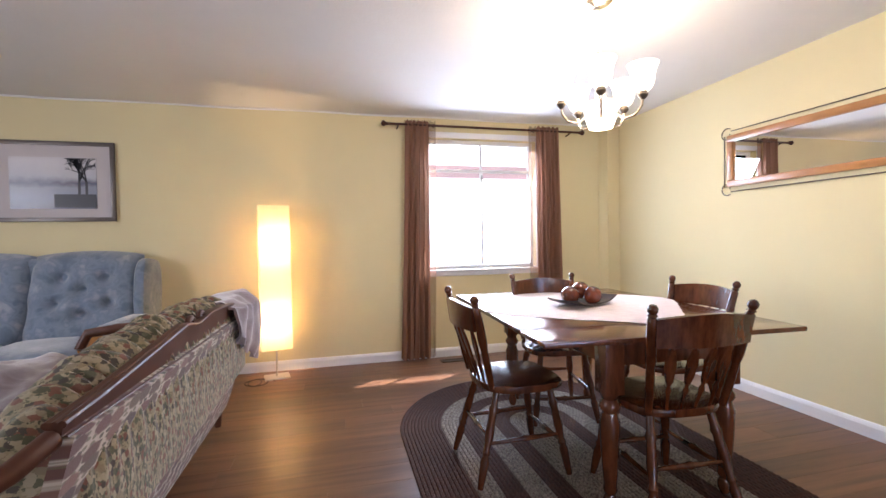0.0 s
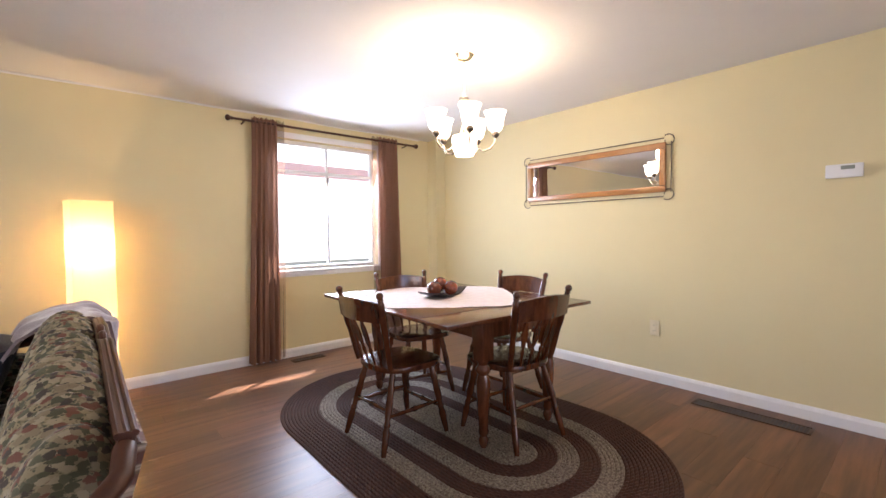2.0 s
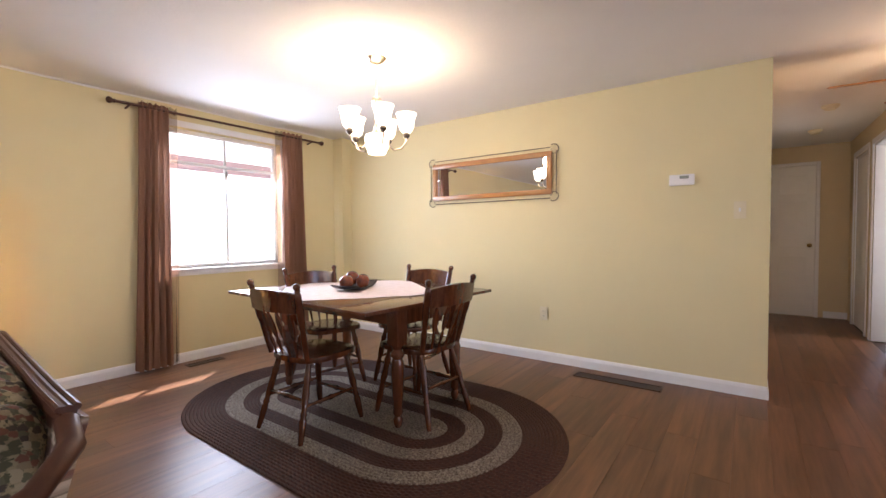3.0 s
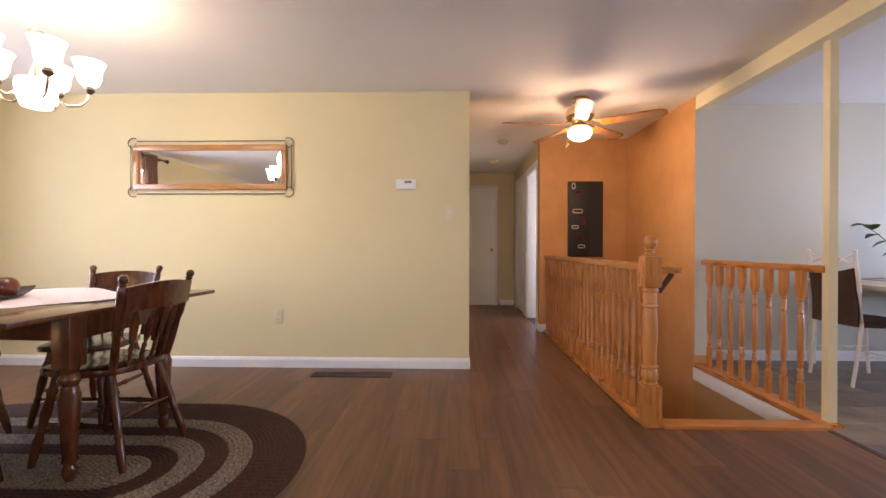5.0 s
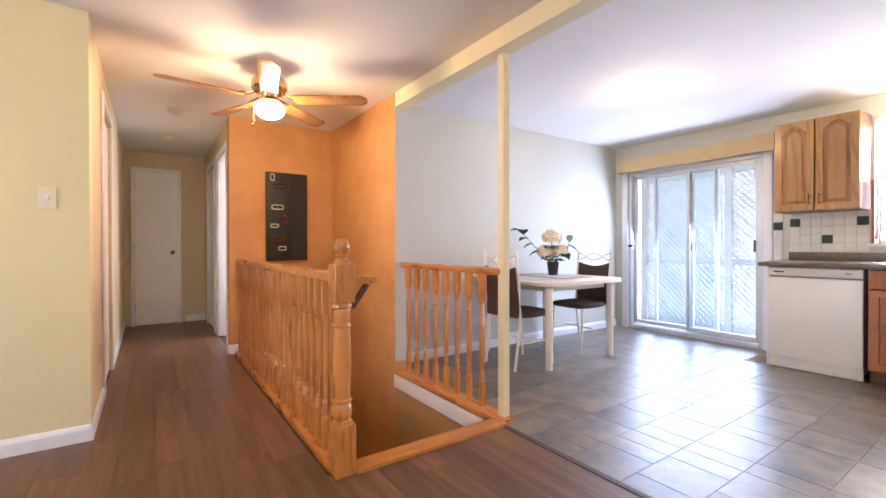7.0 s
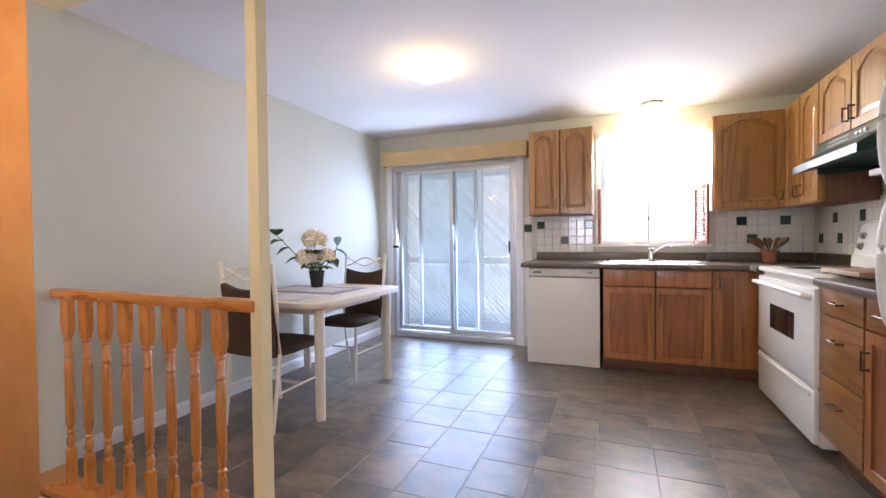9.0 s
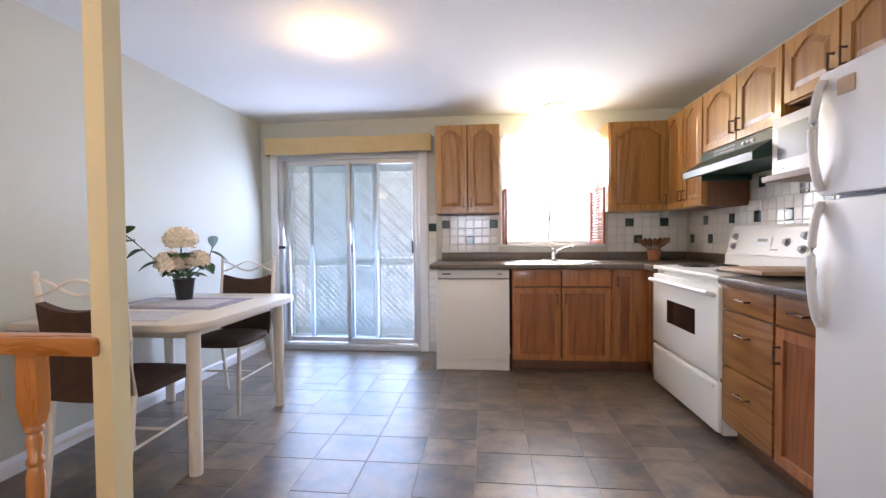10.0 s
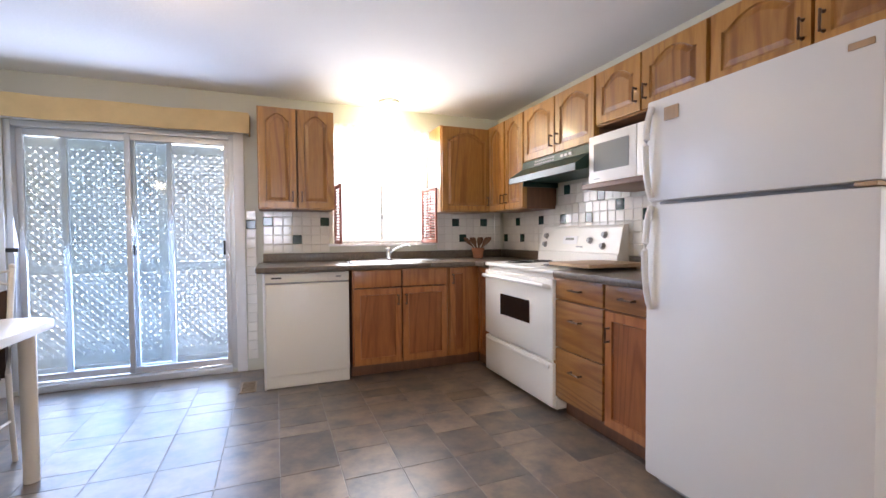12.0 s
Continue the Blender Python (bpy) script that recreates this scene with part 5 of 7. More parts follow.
c = thing("base_cabinet", (-0.06, -2.83, 0.10), "golden oak base cabinet with one drawer beside the fridge", "cabinet", G2, -90)
bx("carcass", 0.0, 0.34, 0.003, 0.575, 0, 0.77, OAK_DARK, c)
o = bx("drawer", 0.005, 0.33, 0.577, 0.596, 0.633, 0.765, OAK_H, c)
pull(o, 0.17, 0.70, 0.596, False, 0.10)
ob = part("door", placed(panel_door(0.33, 0.615, 0, frame=0.05, raised=False), 0.003, 0.010, 0.577), [OAK_BASE, PANELS[OAK_BASE.name]], c)
pull(ob, 0.302, 0.50, 0.596, True)

# ---- worktop, backsplash, sink ----
wt_ = thing("worktop", (0, 0, 0.865), "mottled brown laminate worktop with a rounded front edge", "worktop")
bx("counter_slab", -0.055, 0.96, -5.305, -4.665, 0, 0.042, COUNTER, wt_, bev=0.012)
bx("counter_slab", 0.961, 2.29, -5.305, -4.665, 0, 0.0425, COUNTER, wt_, bev=0.012)
bx("counter_slab", -0.055, 0.575, -4.664, -4.51, 0, 0.0424, COUNTER, wt_, bev=0.012)
bx("counter_slab", -0.055, 0.575, -3.57, -2.825, 0.002, 0.0445, COUNTER, wt_, bev=0.012)
bx("upstand", 0.745, 2.25, -5.305, -5.286, 0.043, 0.118, COUNTER, wt_)
bx("upstand", -0.035, 0.744, -5.305, -5.286, 0.043, 0.118, COUNTER, wt_)
bx("upstand", -0.055, -0.036, -5.285, -4.51, 0.043, 0.118, COUNTER, wt_)
bx("upstand", -0.055, -0.036, -3.57, -2.825, 0.045, 0.118, COUNTER, wt_)
sk = thing("sink", (1.2, -4.97, 0.908), "stainless steel double sink set in the worktop", "sink")
bm = slab(bmesh.new(), [(0.40 * math.cos(t) * abs(math.cos(t)) ** -0.7 if abs(math.cos(t)) > 1e-3 else 0, 0.235 * math.sin(t) * abs(math.sin(t)) ** -0.7 if abs(math.sin(t)) > 1e-3 else 0)
                        for t in (2 * math.pi * k / 40 + 0.01 for k in range(40))], 0, 0.007, bev=0.002)
part("rim", bm, STEEL, sk, smooth=True)
# no hollows: flat grey plates give the shaded look of two basins
for x in (-0.19, 0.19):
    part("basin_shade_plate", slab(bmesh.new(), [(x - 0.16, -0.17), (x + 0.16, -0.17), (x + 0.16, 0.12), (x - 0.16, 0.12)], 0.0072, 0.0085), GREYPLASTIC, sk)
fc = thing("faucet", (1.2, -5.15, 0.915), "polished chrome kitchen faucet with a swung spout", "faucet")
bx("base_plate", -0.11, 0.11, -0.025, 0.025, 0.0005, 0.012, CHROME, fc, bev=0.005)
part("body", lathe(bmesh.new(), [(0.026, 0.012), (0.024, 0.05), (0.020, 0.09), (0.022, 0.10), (0.010, 0.115)], 18), CHROME, fc, smooth=True)
part("spout", tube(bmesh.new(), [(0, 0, 0.05), (-0.04, 0.05, 0.09), (-0.10, 0.12, 0.125), (-0.135, 0.165, 0.135), (-0.145, 0.18, 0.12)], 0.010, 10), CHROME, fc, smooth=True)
part("lever", tube(bmesh.new(), [(0, 0, 0.10), (0.03, 0.0, 0.13), (0.07, 0.0, 0.145)], 0.006, 8, 0.6), CHROME, fc, smooth=True)

# ---- dishwasher ----
dw = thing("dishwasher", (1.925, -5.31, 0), "white built-in dishwasher under the worktop", "dishwasher")
bx("side_panel", 0.301, 0.318, 0.01, 0.575, 0.0, 0.865, WHITE, dw)
bx("body", -0.30, 0.30, 0.01, 0.56, 0.05, 0.86, GREYPLASTIC, dw)
bx("door_panel", -0.30, 0.30, 0.561, 0.585, 0.10, 0.775, APPLIANCE, dw, bev=0.005)
bx("control_panel", -0.30, 0.30, 0.561, 0.592, 0.79, 0.857, APPLIANCE, dw, bev=0.006)
bx("kick_panel", -0.30, 0.30, 0.545, 0.568, 0.004, 0.097, APPLIANCE, dw)
bx("grip", -0.29, 0.29, 0.561, 0.575, 0.776, 0.789, GREYPLASTIC, dw)
bx("maker_plate", 0.19, 0.26, 0.5925, 0.594, 0.817, 0.829, BLACK, dw, bev=0)
bx("button", -0.24, -0.20, 0.5925, 0.595, 0.817, 0.829, GREYPLASTIC, dw, bev=0)

# ---- stove ----
st = thing("stove", (-0.05, -4.04, 0), "white electric range with a black oven window", "stove", "", -90)
SW = 0.455
bx("body", -SW, SW, 0.02, 0.58, 0.03, 0.88, APPLIANCE, st, bev=0.006)
bx("cooktop", -SW - 0.004, SW + 0.004, 0.03, 0.612, 0.882, 0.912, APPLIANCE, st, "white enamel cooktop", bev=0.012)
bx("oven_door", -SW, SW, 0.582, 0.612, 0.345, 0.85, APPLIANCE, st, bev=0.010)
bx("oven_window", -0.20, 0.20, 0.6125, 0.6145, 0.53, 0.685, BLACKGLASS, st, "black glass oven window", bev=0.0)
part("door_handle", tube(bmesh.new(), [(-SW + 0.03, 0.612, 0.80), (-SW + 0.04, 0.648, 0.81), (-0.2, 0.655, 0.812), (0.2, 0.655, 0.812), (SW - 0.04, 0.648, 0.81), (SW - 0.03, 0.612, 0.80)], 0.014, 10),
     APPLIANCE, st, "white bowed oven handle", True)
bx("storage_drawer", -SW, SW, 0.582, 0.610, 0.045, 0.325, APPLIANCE, st, bev=0.010)
bx("drawer_lip", -SW + 0.03, SW - 0.03, 0.6105, 0.622, 0.285, 0.31, APPLIANCE, st, bev=0.005)
bm = bmesh.new()
ys = [(0.005, 0.912), (0.105, 0.912), (0.100, 0.99), (0.090, 1.0), (0.050, 1.175), (0.035, 1.195), (0.005, 1.195)]
a_ = [bm.verts.new((-SW, y, z)) for y, z in ys]
b_ = [bm.verts.new((SW, y, z)) for y, z in ys]
for k in range(len(ys)):
    bm.faces.new((a_[k], a_[(k + 1) % 7], b_[(k + 1) % 7], b_[k]))
bm.faces.new(a_)
bm.faces.new(b_[::-1])
part("backguard", bm, APPLIANCE, st, "white sloping control panel")
tilt = Matrix.Translation((0, 0.073, 1.085)) @ Matrix.Rotation(radians(-90 + 12.9), 4, "X")
for x, z in ((0.38, 0.035), (0.38, -0.035), (-0.16, 0.0), (-0.30, 0.04), (-0.30, -0.04)):
    m = tilt @ Matrix.Translation((x, -z, 0.0))
    part("knob", lathe(bmesh.new(), [(0.026, 0), (0.024, 0.006), (0.018, 0.008), (0.017, 0.022), (0.001, 0.024)], 18, m), GREYPLASTIC, st, "grey burner knob", True)
part("clock_panel", abox(bmesh.new(), -0.02, 0.15, -0.03, 0.03, 0.0, 0.002, m=tilt), WHITE, st)
part("clock_display", abox(bmesh.new(), 0.02, 0.12, -0.02, 0.0, 0.002, 0.003, m=tilt), LCD, st)
part("maker_plate", abox(bmesh.new(), -0.09, -0.02, 0.045, 0.055, 0.0, 0.002, m=tilt), GREYPLASTIC, st)
for x, y, r in ((0.22, 0.43, 0.10), (-0.22, 0.43, 0.075), (0.22, 0.22, 0.075), (-0.22, 0.22, 0.10)):
    o = part("burner_pan", lathe(bmesh.new(), [(r + 0.015, 0.0), (r + 0.015, 0.004), (r, 0.002)], 24, Matrix.Translation((x, y, 0.9125))), CHROME, st, "chrome burner pan", True)
    pts = [(x + (0.02 + (r - 0.02) * t / 60) * math.cos(t * 0.52), y + (0.02 + (r - 0.02) * t / 60) * math.sin(t * 0.52), 0.922) for t in range(61)]
    part("coil", tube(bmesh.new(), pts, 0.0045, 6), BLACK, st, "black burner coil", True)
bd = thing("cutting_board", (0.33, -3.80, 0.929), "pale wooden cutting board on the stove", "cutting board")
bx("board", -0.24, 0.21, -0.22, 0.17, 0.0, 0.022, BOARD, bd, bev=0.004)
bd.location = (0.27, -3.52, 0.930)
bx("foot", -0.2, -0.17, -0.2, 0.15, -0.017, 0.0, BOARD, bd)

# ---- hood, microwave, shelf ----
hd_ = thing("cooker_hood", (-0.058, -3.97, 1.53), "dark green enamel cooker hood with a slotted front", "cooker hood", "", -90)
bm = bmesh.new()
ys = [(0.0, 0.178), (0.335, 0.178), (0.345, 0.12), (0.465, 0.045), (0.465, 0.0), (0.45, 0.0), (0.32, 0.03), (0.0, 0.03)]
a_ = [bm.verts.new((-0.405, y, z)) for y, z in ys]
b_ = [bm.verts.new((0.405, y, z)) for y, z in ys]
for k in range(8):
    bm.faces.new((a_[k], a_[(k + 1) % 8], b_[(k + 1) % 8], b_[k]))
bm.faces.new(a_)
bm.faces.new(b_[::-1])
part("hood_shell", bm, HOOD, hd_)
for x in (-0.405, 0.393):
    bx("side_skirt", x, x + 0.012, 0.002, 0.34, -0.012, 0.029, HOOD, hd_)
for r in range(2):
    for k in range(9):
        x = -0.02 + k * 0.028
        bx("slot", x, x + 0.018, 0.3465 - 0.004 * r, 0.3485 - 0.004 * r, 0.13 + 0.022 * r, 0.140 + 0.022 * r, GREYPLASTIC, hd_, bev=0)
for k in range(3):
    bx("switch", -0.22 + k * 0.045, -0.19 + k * 0.045, 0.344, 0.352, 0.135, 0.155, WHITE, hd_)
sh = thing("microwave_shelf", (-0.058, -3.19, 1.405), "dark brown wooden shelf under the microwave", "shelf", "", -90)
bx("board", -0.36, 0.37, 0.0, 0.42, 0, 0.03, OAK_DARK, sh, bev=0.003)
bx("bracket", -0.30, -0.28, 0.0, 0.30, -0.05, -0.001, OAK_DARK, sh)
mw = thing("microwave", (-0.05, -3.19, 1.438), "white countertop microwave with a grey window on its shelf", "microwave", "", -90)
bx("body", -0.155, 0.345, 0.01, 0.36, 0.0, 0.29, APPLIANCE, mw, bev=0.006)
bx("door_panel", -0.03, 0.345, 0.361, 0.378, 0.003, 0.287, APPLIANCE, mw, bev=0.005)
bx("window", 0.02, 0.30, 0.3785, 0.380, 0.07, 0.235, WINDOWGREY, mw, "grey microwave window", bev=0)
bx("control_panel", -0.155, -0.032, 0.361, 0.376, 0.003, 0.287, APPLIANCE, mw, bev=0.004)
bx("maker_plate", 0.25, 0.30, 0.3785, 0.3795, 0.022, 0.028, GREYPLASTIC, mw, bev=0)

# ---- fridge ----
fr = thing("fridge", (-0.05, -2.42, 0), "white top-freezer refrigerator with long bowed handles", "refrigerator", "", -90)
bx("body", -0.395, 0.395, 0.02, 0.60, 0.03, 1.70, FRIDGE, fr, bev=0.008)
fd = bx("freezer_door", -0.395, 0.395, 0.606, 0.67, 1.268, 1.702, FRIDGE, fr, bev=0.012)
ld = bx("fridge_door", -0.395, 0.395, 0.606, 0.67, 0.06, 1.252, FRIDGE, fr, bev=0.012)
bx("gasket", -0.38, 0.38, 0.601, 0.6055, 0.07, 1.69, GREYPLASTIC, fr, bev=0)
bx("kick_grille", -0.38, 0.38, 0.585, 0.60, 0.004, 0.055, GREYPLASTIC, fr)
for par, z0, z1 in ((fd, 1.285, 1.67), (ld, 0.80, 1.245)):
    pts = []
    for k in range(15):
        t = k / 14
        pts.append((0.366 + 0.006 * math.sin(math.pi * t), 0.672 + 0.030 * math.sin(math.pi * min(1, t * 1.0)) ** 0.55, z0 + (z1 - z0) * t))
    part("door_handle", tube(bmesh.new(), pts, 0.014, 10), FRIDGE, par, "long bowed white handle", True)
bx("badge", 0.235, 0.305, 0.6705, 0.673, 1.600, 1.655, BOARD, fd, "tan name plate", bev=0.002)
bx("badge", -0.375, -0.315, 0.6705, 0.673, 1.640, 1.660, BOARD, fd, "tan name plate", bev=0.002)
bx("hinge_cover", -0.388, -0.335, 0.60, 0.675, 1.254, 1.267, BOARD, fr)

# ---- small kitchen things ----
pot = thing("utensil_pot", (0.33, -5.10, 0.908), "terracotta pot with dried brown stems on the worktop", "pot")
part("pot", lathe(bmesh.new(), [(0.045, 0), (0.055, 0.075), (0.062, 0.075), (0.062, 0.10), (0.052, 0.10), (0.05, 0.09)], 20), TERRACOTTA, pot, smooth=True)
rng = random.Random(9)
for k in range(9):
    a, s = k * 0.7, 0.05 + 0.05 * rng.random()
    x, y = s * 1.5 * math.cos(a), s * 0.9 * math.sin(a)
    part("stem", turned(bmesh.new(), (x * 0.25, y * 0.25, 0.085), (x * 1.3, y * 1.3, 0.20), [(0, 0.003), (0.35, 0.006), (0.6, 0.017), (0.85, 0.020), (1, 0.008)], 8), STRAW, pot, smooth=True)
o = outlet(2.03, -5.31, 1.18, 0)

# ---- breakfast table ----
kt = thing("breakfast_table", (3.62, -3.49, 0), "cream oval-cornered breakfast table against the grey wall", "table")


def rounded_rect(x0, x1, y0, y1, r, corners=(1, 1, 1, 1), n=8):
    pts = []
    for (cx, cy, a0), on in zip(((x1 - r, y0 + r, -90), (x1 - r, y1 - r, 0), (x0 + r, y1 - r, 90), (x0 + r, y0 + r, 180)), corners):
        if on:
            pts += [(cx + r * math.cos(radians(a0 + 90 * k / n)), cy + r * math.sin(radians(a0 + 90 * k / n))) for k in range(n + 1)]
        else:
            pts.append((cx + (r if cx > (x0 + x1) / 2 else -r), cy + (r if cy > (y0 + y1) / 2 else -r)))
    return pts


part("tabletop", slab(bmesh.new(), rounded_rect(-0.49, 0.47, -0.56, 0.56, 0.16, (0, 0, 1, 1)), 0.705, 0.74, bev=0.006), TABLECREAM, kt, smooth=True)
for x, y in ((-0.41, 0.46), (-0.40, -0.40), (0.40, 0.46), (0.40, -0.40)):
    part("leg", lathe(bmesh.new(), [(0.029, 0.001), (0.030, 0.02), (0.032, 0.69), (0.045, 0.704)], 18, Matrix.Translation((x, y, 0))), CHAIRMETAL, kt, smooth=True)
bx("apron", -0.36, 0.36, -0.37, 0.43, 0.65, 0.704, TABLECREAM, kt)
rn = thing("table_runner", (3.72, -3.56, 0.7412), "lilac-bordered cloth placemat across the breakfast table", "placemat")
bx("cloth", -0.38, 0.33, -0.24, 0.20, 0, 0.002, MAT1, rn, bev=0)
bx("centre_panel", -0.30, 0.25, -0.16, 0.12, 0.0022, 0.003, MAT2, rn, "pale centre of the placemat", bev=0)
rn = thing("table_runner", (3.68, -3.15, 0.7412), "plain grey placemat on the breakfast table", "placemat")
bx("cloth", -0.30, 0.33, -0.13, 0.13, 0, 0.002, MAT2, rn, bev=0)

fl = thing("flower_pot", (3.77, -3.72, 0.7445), "cream hydrangeas with green leaves in a small black pot", "potted plant")
part("pot", lathe(bmesh.new(), [(0.042, 0), (0.055, 0.11), (0.059, 0.11), (0.059, 0.12), (0.050, 0.12), (0.048, 0.10)], 20), BLACK, fl, smooth=True)
rng = random.Random(3)


def petals(c, r, n, seed):
    """A round flower head of many small four-petalled florets."""
    bm = bmesh.new()
    q = random.Random(seed)
    for k in range(n):
        z = 1 - 1.55 * (k + 0.5) / n
        a = k * 2.39996
        s = math.sqrt(max(0, 1 - z * z))
        d = Vector((s * math.cos(a), s * math.sin(a), z * 0.8))
        p = Vector(c) + d * r * q.uniform(0.86, 1.06)
        m = Matrix.Translation(p) @ d.to_track_quat("Z", "Y").to_matrix().to_4x4() @ Matrix.Rotation(q.uniform(0, 3), 4, "Z")
        w = r * 0.30
        mid = bm.verts.new(m @ Vector((0, 0, -w * 0.25)))
        for j in range(4):
            a0 = j * math.pi / 2
            u, v = Vector((math.cos(a0), math.sin(a0), 0)), Vector((-math.sin(a0), math.cos(a0), 0))
            pts = [bm.verts.new(m @ (u * w * 0.55 + v * w * 0.42)), bm.verts.new(m @ (u * w + Vector((0, 0, w * 0.2)))), bm.verts.new(m @ (u * w * 0.55 - v * w * 0.42))]
            bm.faces.new((mid, pts[2], pts[1], pts[0]))
    return bm


heads = [((0.015, 0.0, 0.345), 0.086), ((0.050, 0.035, 0.210), 0.082), ((-0.070, -0.02, 0.225), 0.066)]
for k, (c, r) in enumerate(heads):
    part("stem", tube(bmesh.new(), [(0, 0, 0.09), (c[0] * 0.5, c[1] * 0.5, 0.16), (c[0], c[1], c[2] - r * 0.5)], 0.004, 6), LEAF, fl, smooth=True)
    o = part("flower_head", petals(c, r, 90, k), PETAL, fl)


def leaf_blade(bm, p, d, n, w, droop=0.3):
    d = Vector(d).normalized()
    s = d.cross(Vector((0, 0, 1))).normalized()
    rows = []
    for k in range(6):
        t = k / 5
        c = Vector(p) + d * n * t + Vector((0, 0, -droop * n * t * t))
        ww = w * math.sin(math.pi * (0.06 + 0.92 * t) ** 0.8) * 0.5
        rows.append([bm.verts.new(c - s * ww + Vector((0, 0, ww * 0.3))), bm.verts.new(c), bm.verts.new(c + s * ww + Vector((0, 0, ww * 0.3)))])
    for a, b in zip(rows, rows[1:]):
        for j in range(2):
            bm.faces.new((a[j], a[j + 1], b[j + 1], b[j]))
    return bm


part("branch", tube(bmesh.new(), [(0, 0, 0.1), (0.08, 0.10, 0.22), (0.17, 0.16, 0.34), (0.24, 0.20, 0.42)], 0.003, 6), LEAF, fl, smooth=True)
part("branch", tube(bmesh.new(), [(0, 0, 0.1), (-0.10, -0.06, 0.20), (-0.14, -0.06, 0.30)], 0.003, 6), LEAF, fl, smooth=True)
spots = [((0.24, 0.20, 0.42), (0.6, 0.5, 0.1)), ((0.20, 0.18, 0.38), (-0.3, 0.4, 0.5)), ((0.17, 0.16, 0.34), (0.8, 0.1, 0.0)), ((0.13, 0.13, 0.29), (0.4, 0.7, -0.2)),
         ((0.08, 0.1, 0.22), (0.8, 0.5, -0.2)), ((-0.14, -0.06, 0.30), (-0.1, 0, 1.0)), ((-0.13, -0.06, 0.27), (-0.5, -0.3, -0.2)), ((-0.08, -0.05, 0.2), (-0.6, 0.2, -0.2))]
for p, d in spots:
    part("leaf", leaf_blade(bmesh.new(), p, d, 0.095, 0.10), LEAF, fl)
for k in range(22):
    a = k * 2.4
    p = (0.02 * math.cos(a), 0.02 * math.sin(a), 0.13 + 0.030 * (k % 5))
    part("leaf", leaf_blade(bmesh.new(), p, (math.cos(a), math.sin(a), 0.5 - 0.05 * (k % 6)), 0.09 + 0.01 * (k % 3), 0.11, 0.45), LEAF, fl)


fl.scale = (1.12, 1.12, 1.12)


def metal_chair():
    """Cream tubular chair with a brown suede back and seat; faces +y, its back at y = 0."""
    c = thing("metal_chair", (0, 0, 0), "cream metal dining chair with brown suede seat and back", "chair", "breakfast chairs")
    for s in (-1, 1):
        part("back_post", tube(bmesh.new(), [(s * 0.185, -0.035, 0.002), (s * 0.19, 0.0, 0.25), (s * 0.195, 0.02, 0.46), (s * 0.197, 0.0, 0.70), (s * 0.20, -0.035, 0.98)], 0.0125, 10),
             CHAIRMETAL, c, smooth=True)
        part("front_leg", tube(bmesh.new(), [(s * 0.185, 0.43, 0.002), (s * 0.180, 0.41, 0.20), (s * 0.175, 0.395, 0.43)], 0.0115, 10), CHAIRMETAL, c, smooth=True)
        part("finial", lathe(bmesh.new(), [(0.006, 0), (0.014, 0.006), (0.014, 0.016), (0.004, 0.024)], 12, Matrix.Translation((s * 0.20, -0.035, 0.978))), CHAIRMETAL, c, smooth=True)
        part("stretcher", rod(bmesh.new(), (s * 0.188, 0.0, 0.22), (s * 0.180, 0.41, 0.22), 0.007), CHAIRMETAL, c, smooth=True)
    part("stretcher", rod(bmesh.new(), (-0.184, 0.22, 0.22), (0.184, 0.22, 0.22), 0.007), CHAIRMETAL, c, smooth=True)
    for s in (-1, 1):
        pts = [(-0.2 + 0.4 * t / 12, -0.03 + 0.004 * s, 0.93 + s * 0.035 * math.cos(2 * math.pi * t / 12) + 0.0) for t in range(13)]
        part("back_bow", tube(bmesh.new(), pts, 0.006, 8), CHAIRMETAL, c, smooth=True)
    bm = bmesh.new()
    bend_sheet(bm, lambda u, v: (-0.185 + 0.37 * u, 0.018 - 0.05 * max(0, v - 0.4) - 0.03 * math.sin(math.pi * u) * 0.6, 0.44 + (0.43 - 0.035 * math.sin(math.pi * u)) * v), 14, 10, 0.035)
    part("backrest", bm, SUEDE, c, "brown suede back cushion", True)
    part("seat", pillow(bmesh.new(), -0.205, 0.205, 0.02, 0.44, 0.425, 0.485, 12, 5), SUEDE, c, "brown suede seat cushion", True)
    return c


mc = metal_chair()
m2 = copy_thing(mc, pose(3.58, -4.12, 0, 0, 0, 0))
mc.matrix_world = pose(3.53, -2.80, 0, 0, 0, 180)
tagged(mc, "cream metal chair with brown suede cushions by the railing")
tagged(m2, "cream metal chair with brown suede cushions by the patio door")

# ---- dining table ----
dt = thing("dining_table", (2.27, 2.405, 0), "dark mahogany drop-leaf dining table with turned legs", "table")
bx("tabletop", -0.600, 0.600, -0.50, 0.50, 0.722, 0.744, TABLEWOOD, dt, bev=0.006)
bx("leaf", -0.600, 0.600, -0.75, -0.502, 0.7215, 0.7435, TABLEWOOD, dt, bev=0.006)
bx("leaf", -0.600, 0.600, 0.502, 0.75, 0.7215, 0.7435, TABLEWOOD, dt, bev=0.006)
LX, LY = (-0.275, 0.275), (-0.655, 0.50)
for x in LX:
    for y in LY:
        bm = abox(bmesh.new(), x - 0.042, x + 0.042, y - 0.042, y + 0.042, 0.50, 0.7205, 0.004)
        lathe(bm, [(0.016, 0.014), (0.026, 0.035), (0.028, 0.06), (0.020, 0.08), (0.030, 0.10), (0.026, 0.12), (0.036, 0.26), (0.042, 0.38), (0.030, 0.42), (0.042, 0.44), (0.042, 0.455), (0.028, 0.475), (0.038, 0.495), (0.038, 0.505)], 16,
              Matrix.Translation((x, y, 0)))
        part("leg", bm, TABLEWOOD, dt, smooth=True)
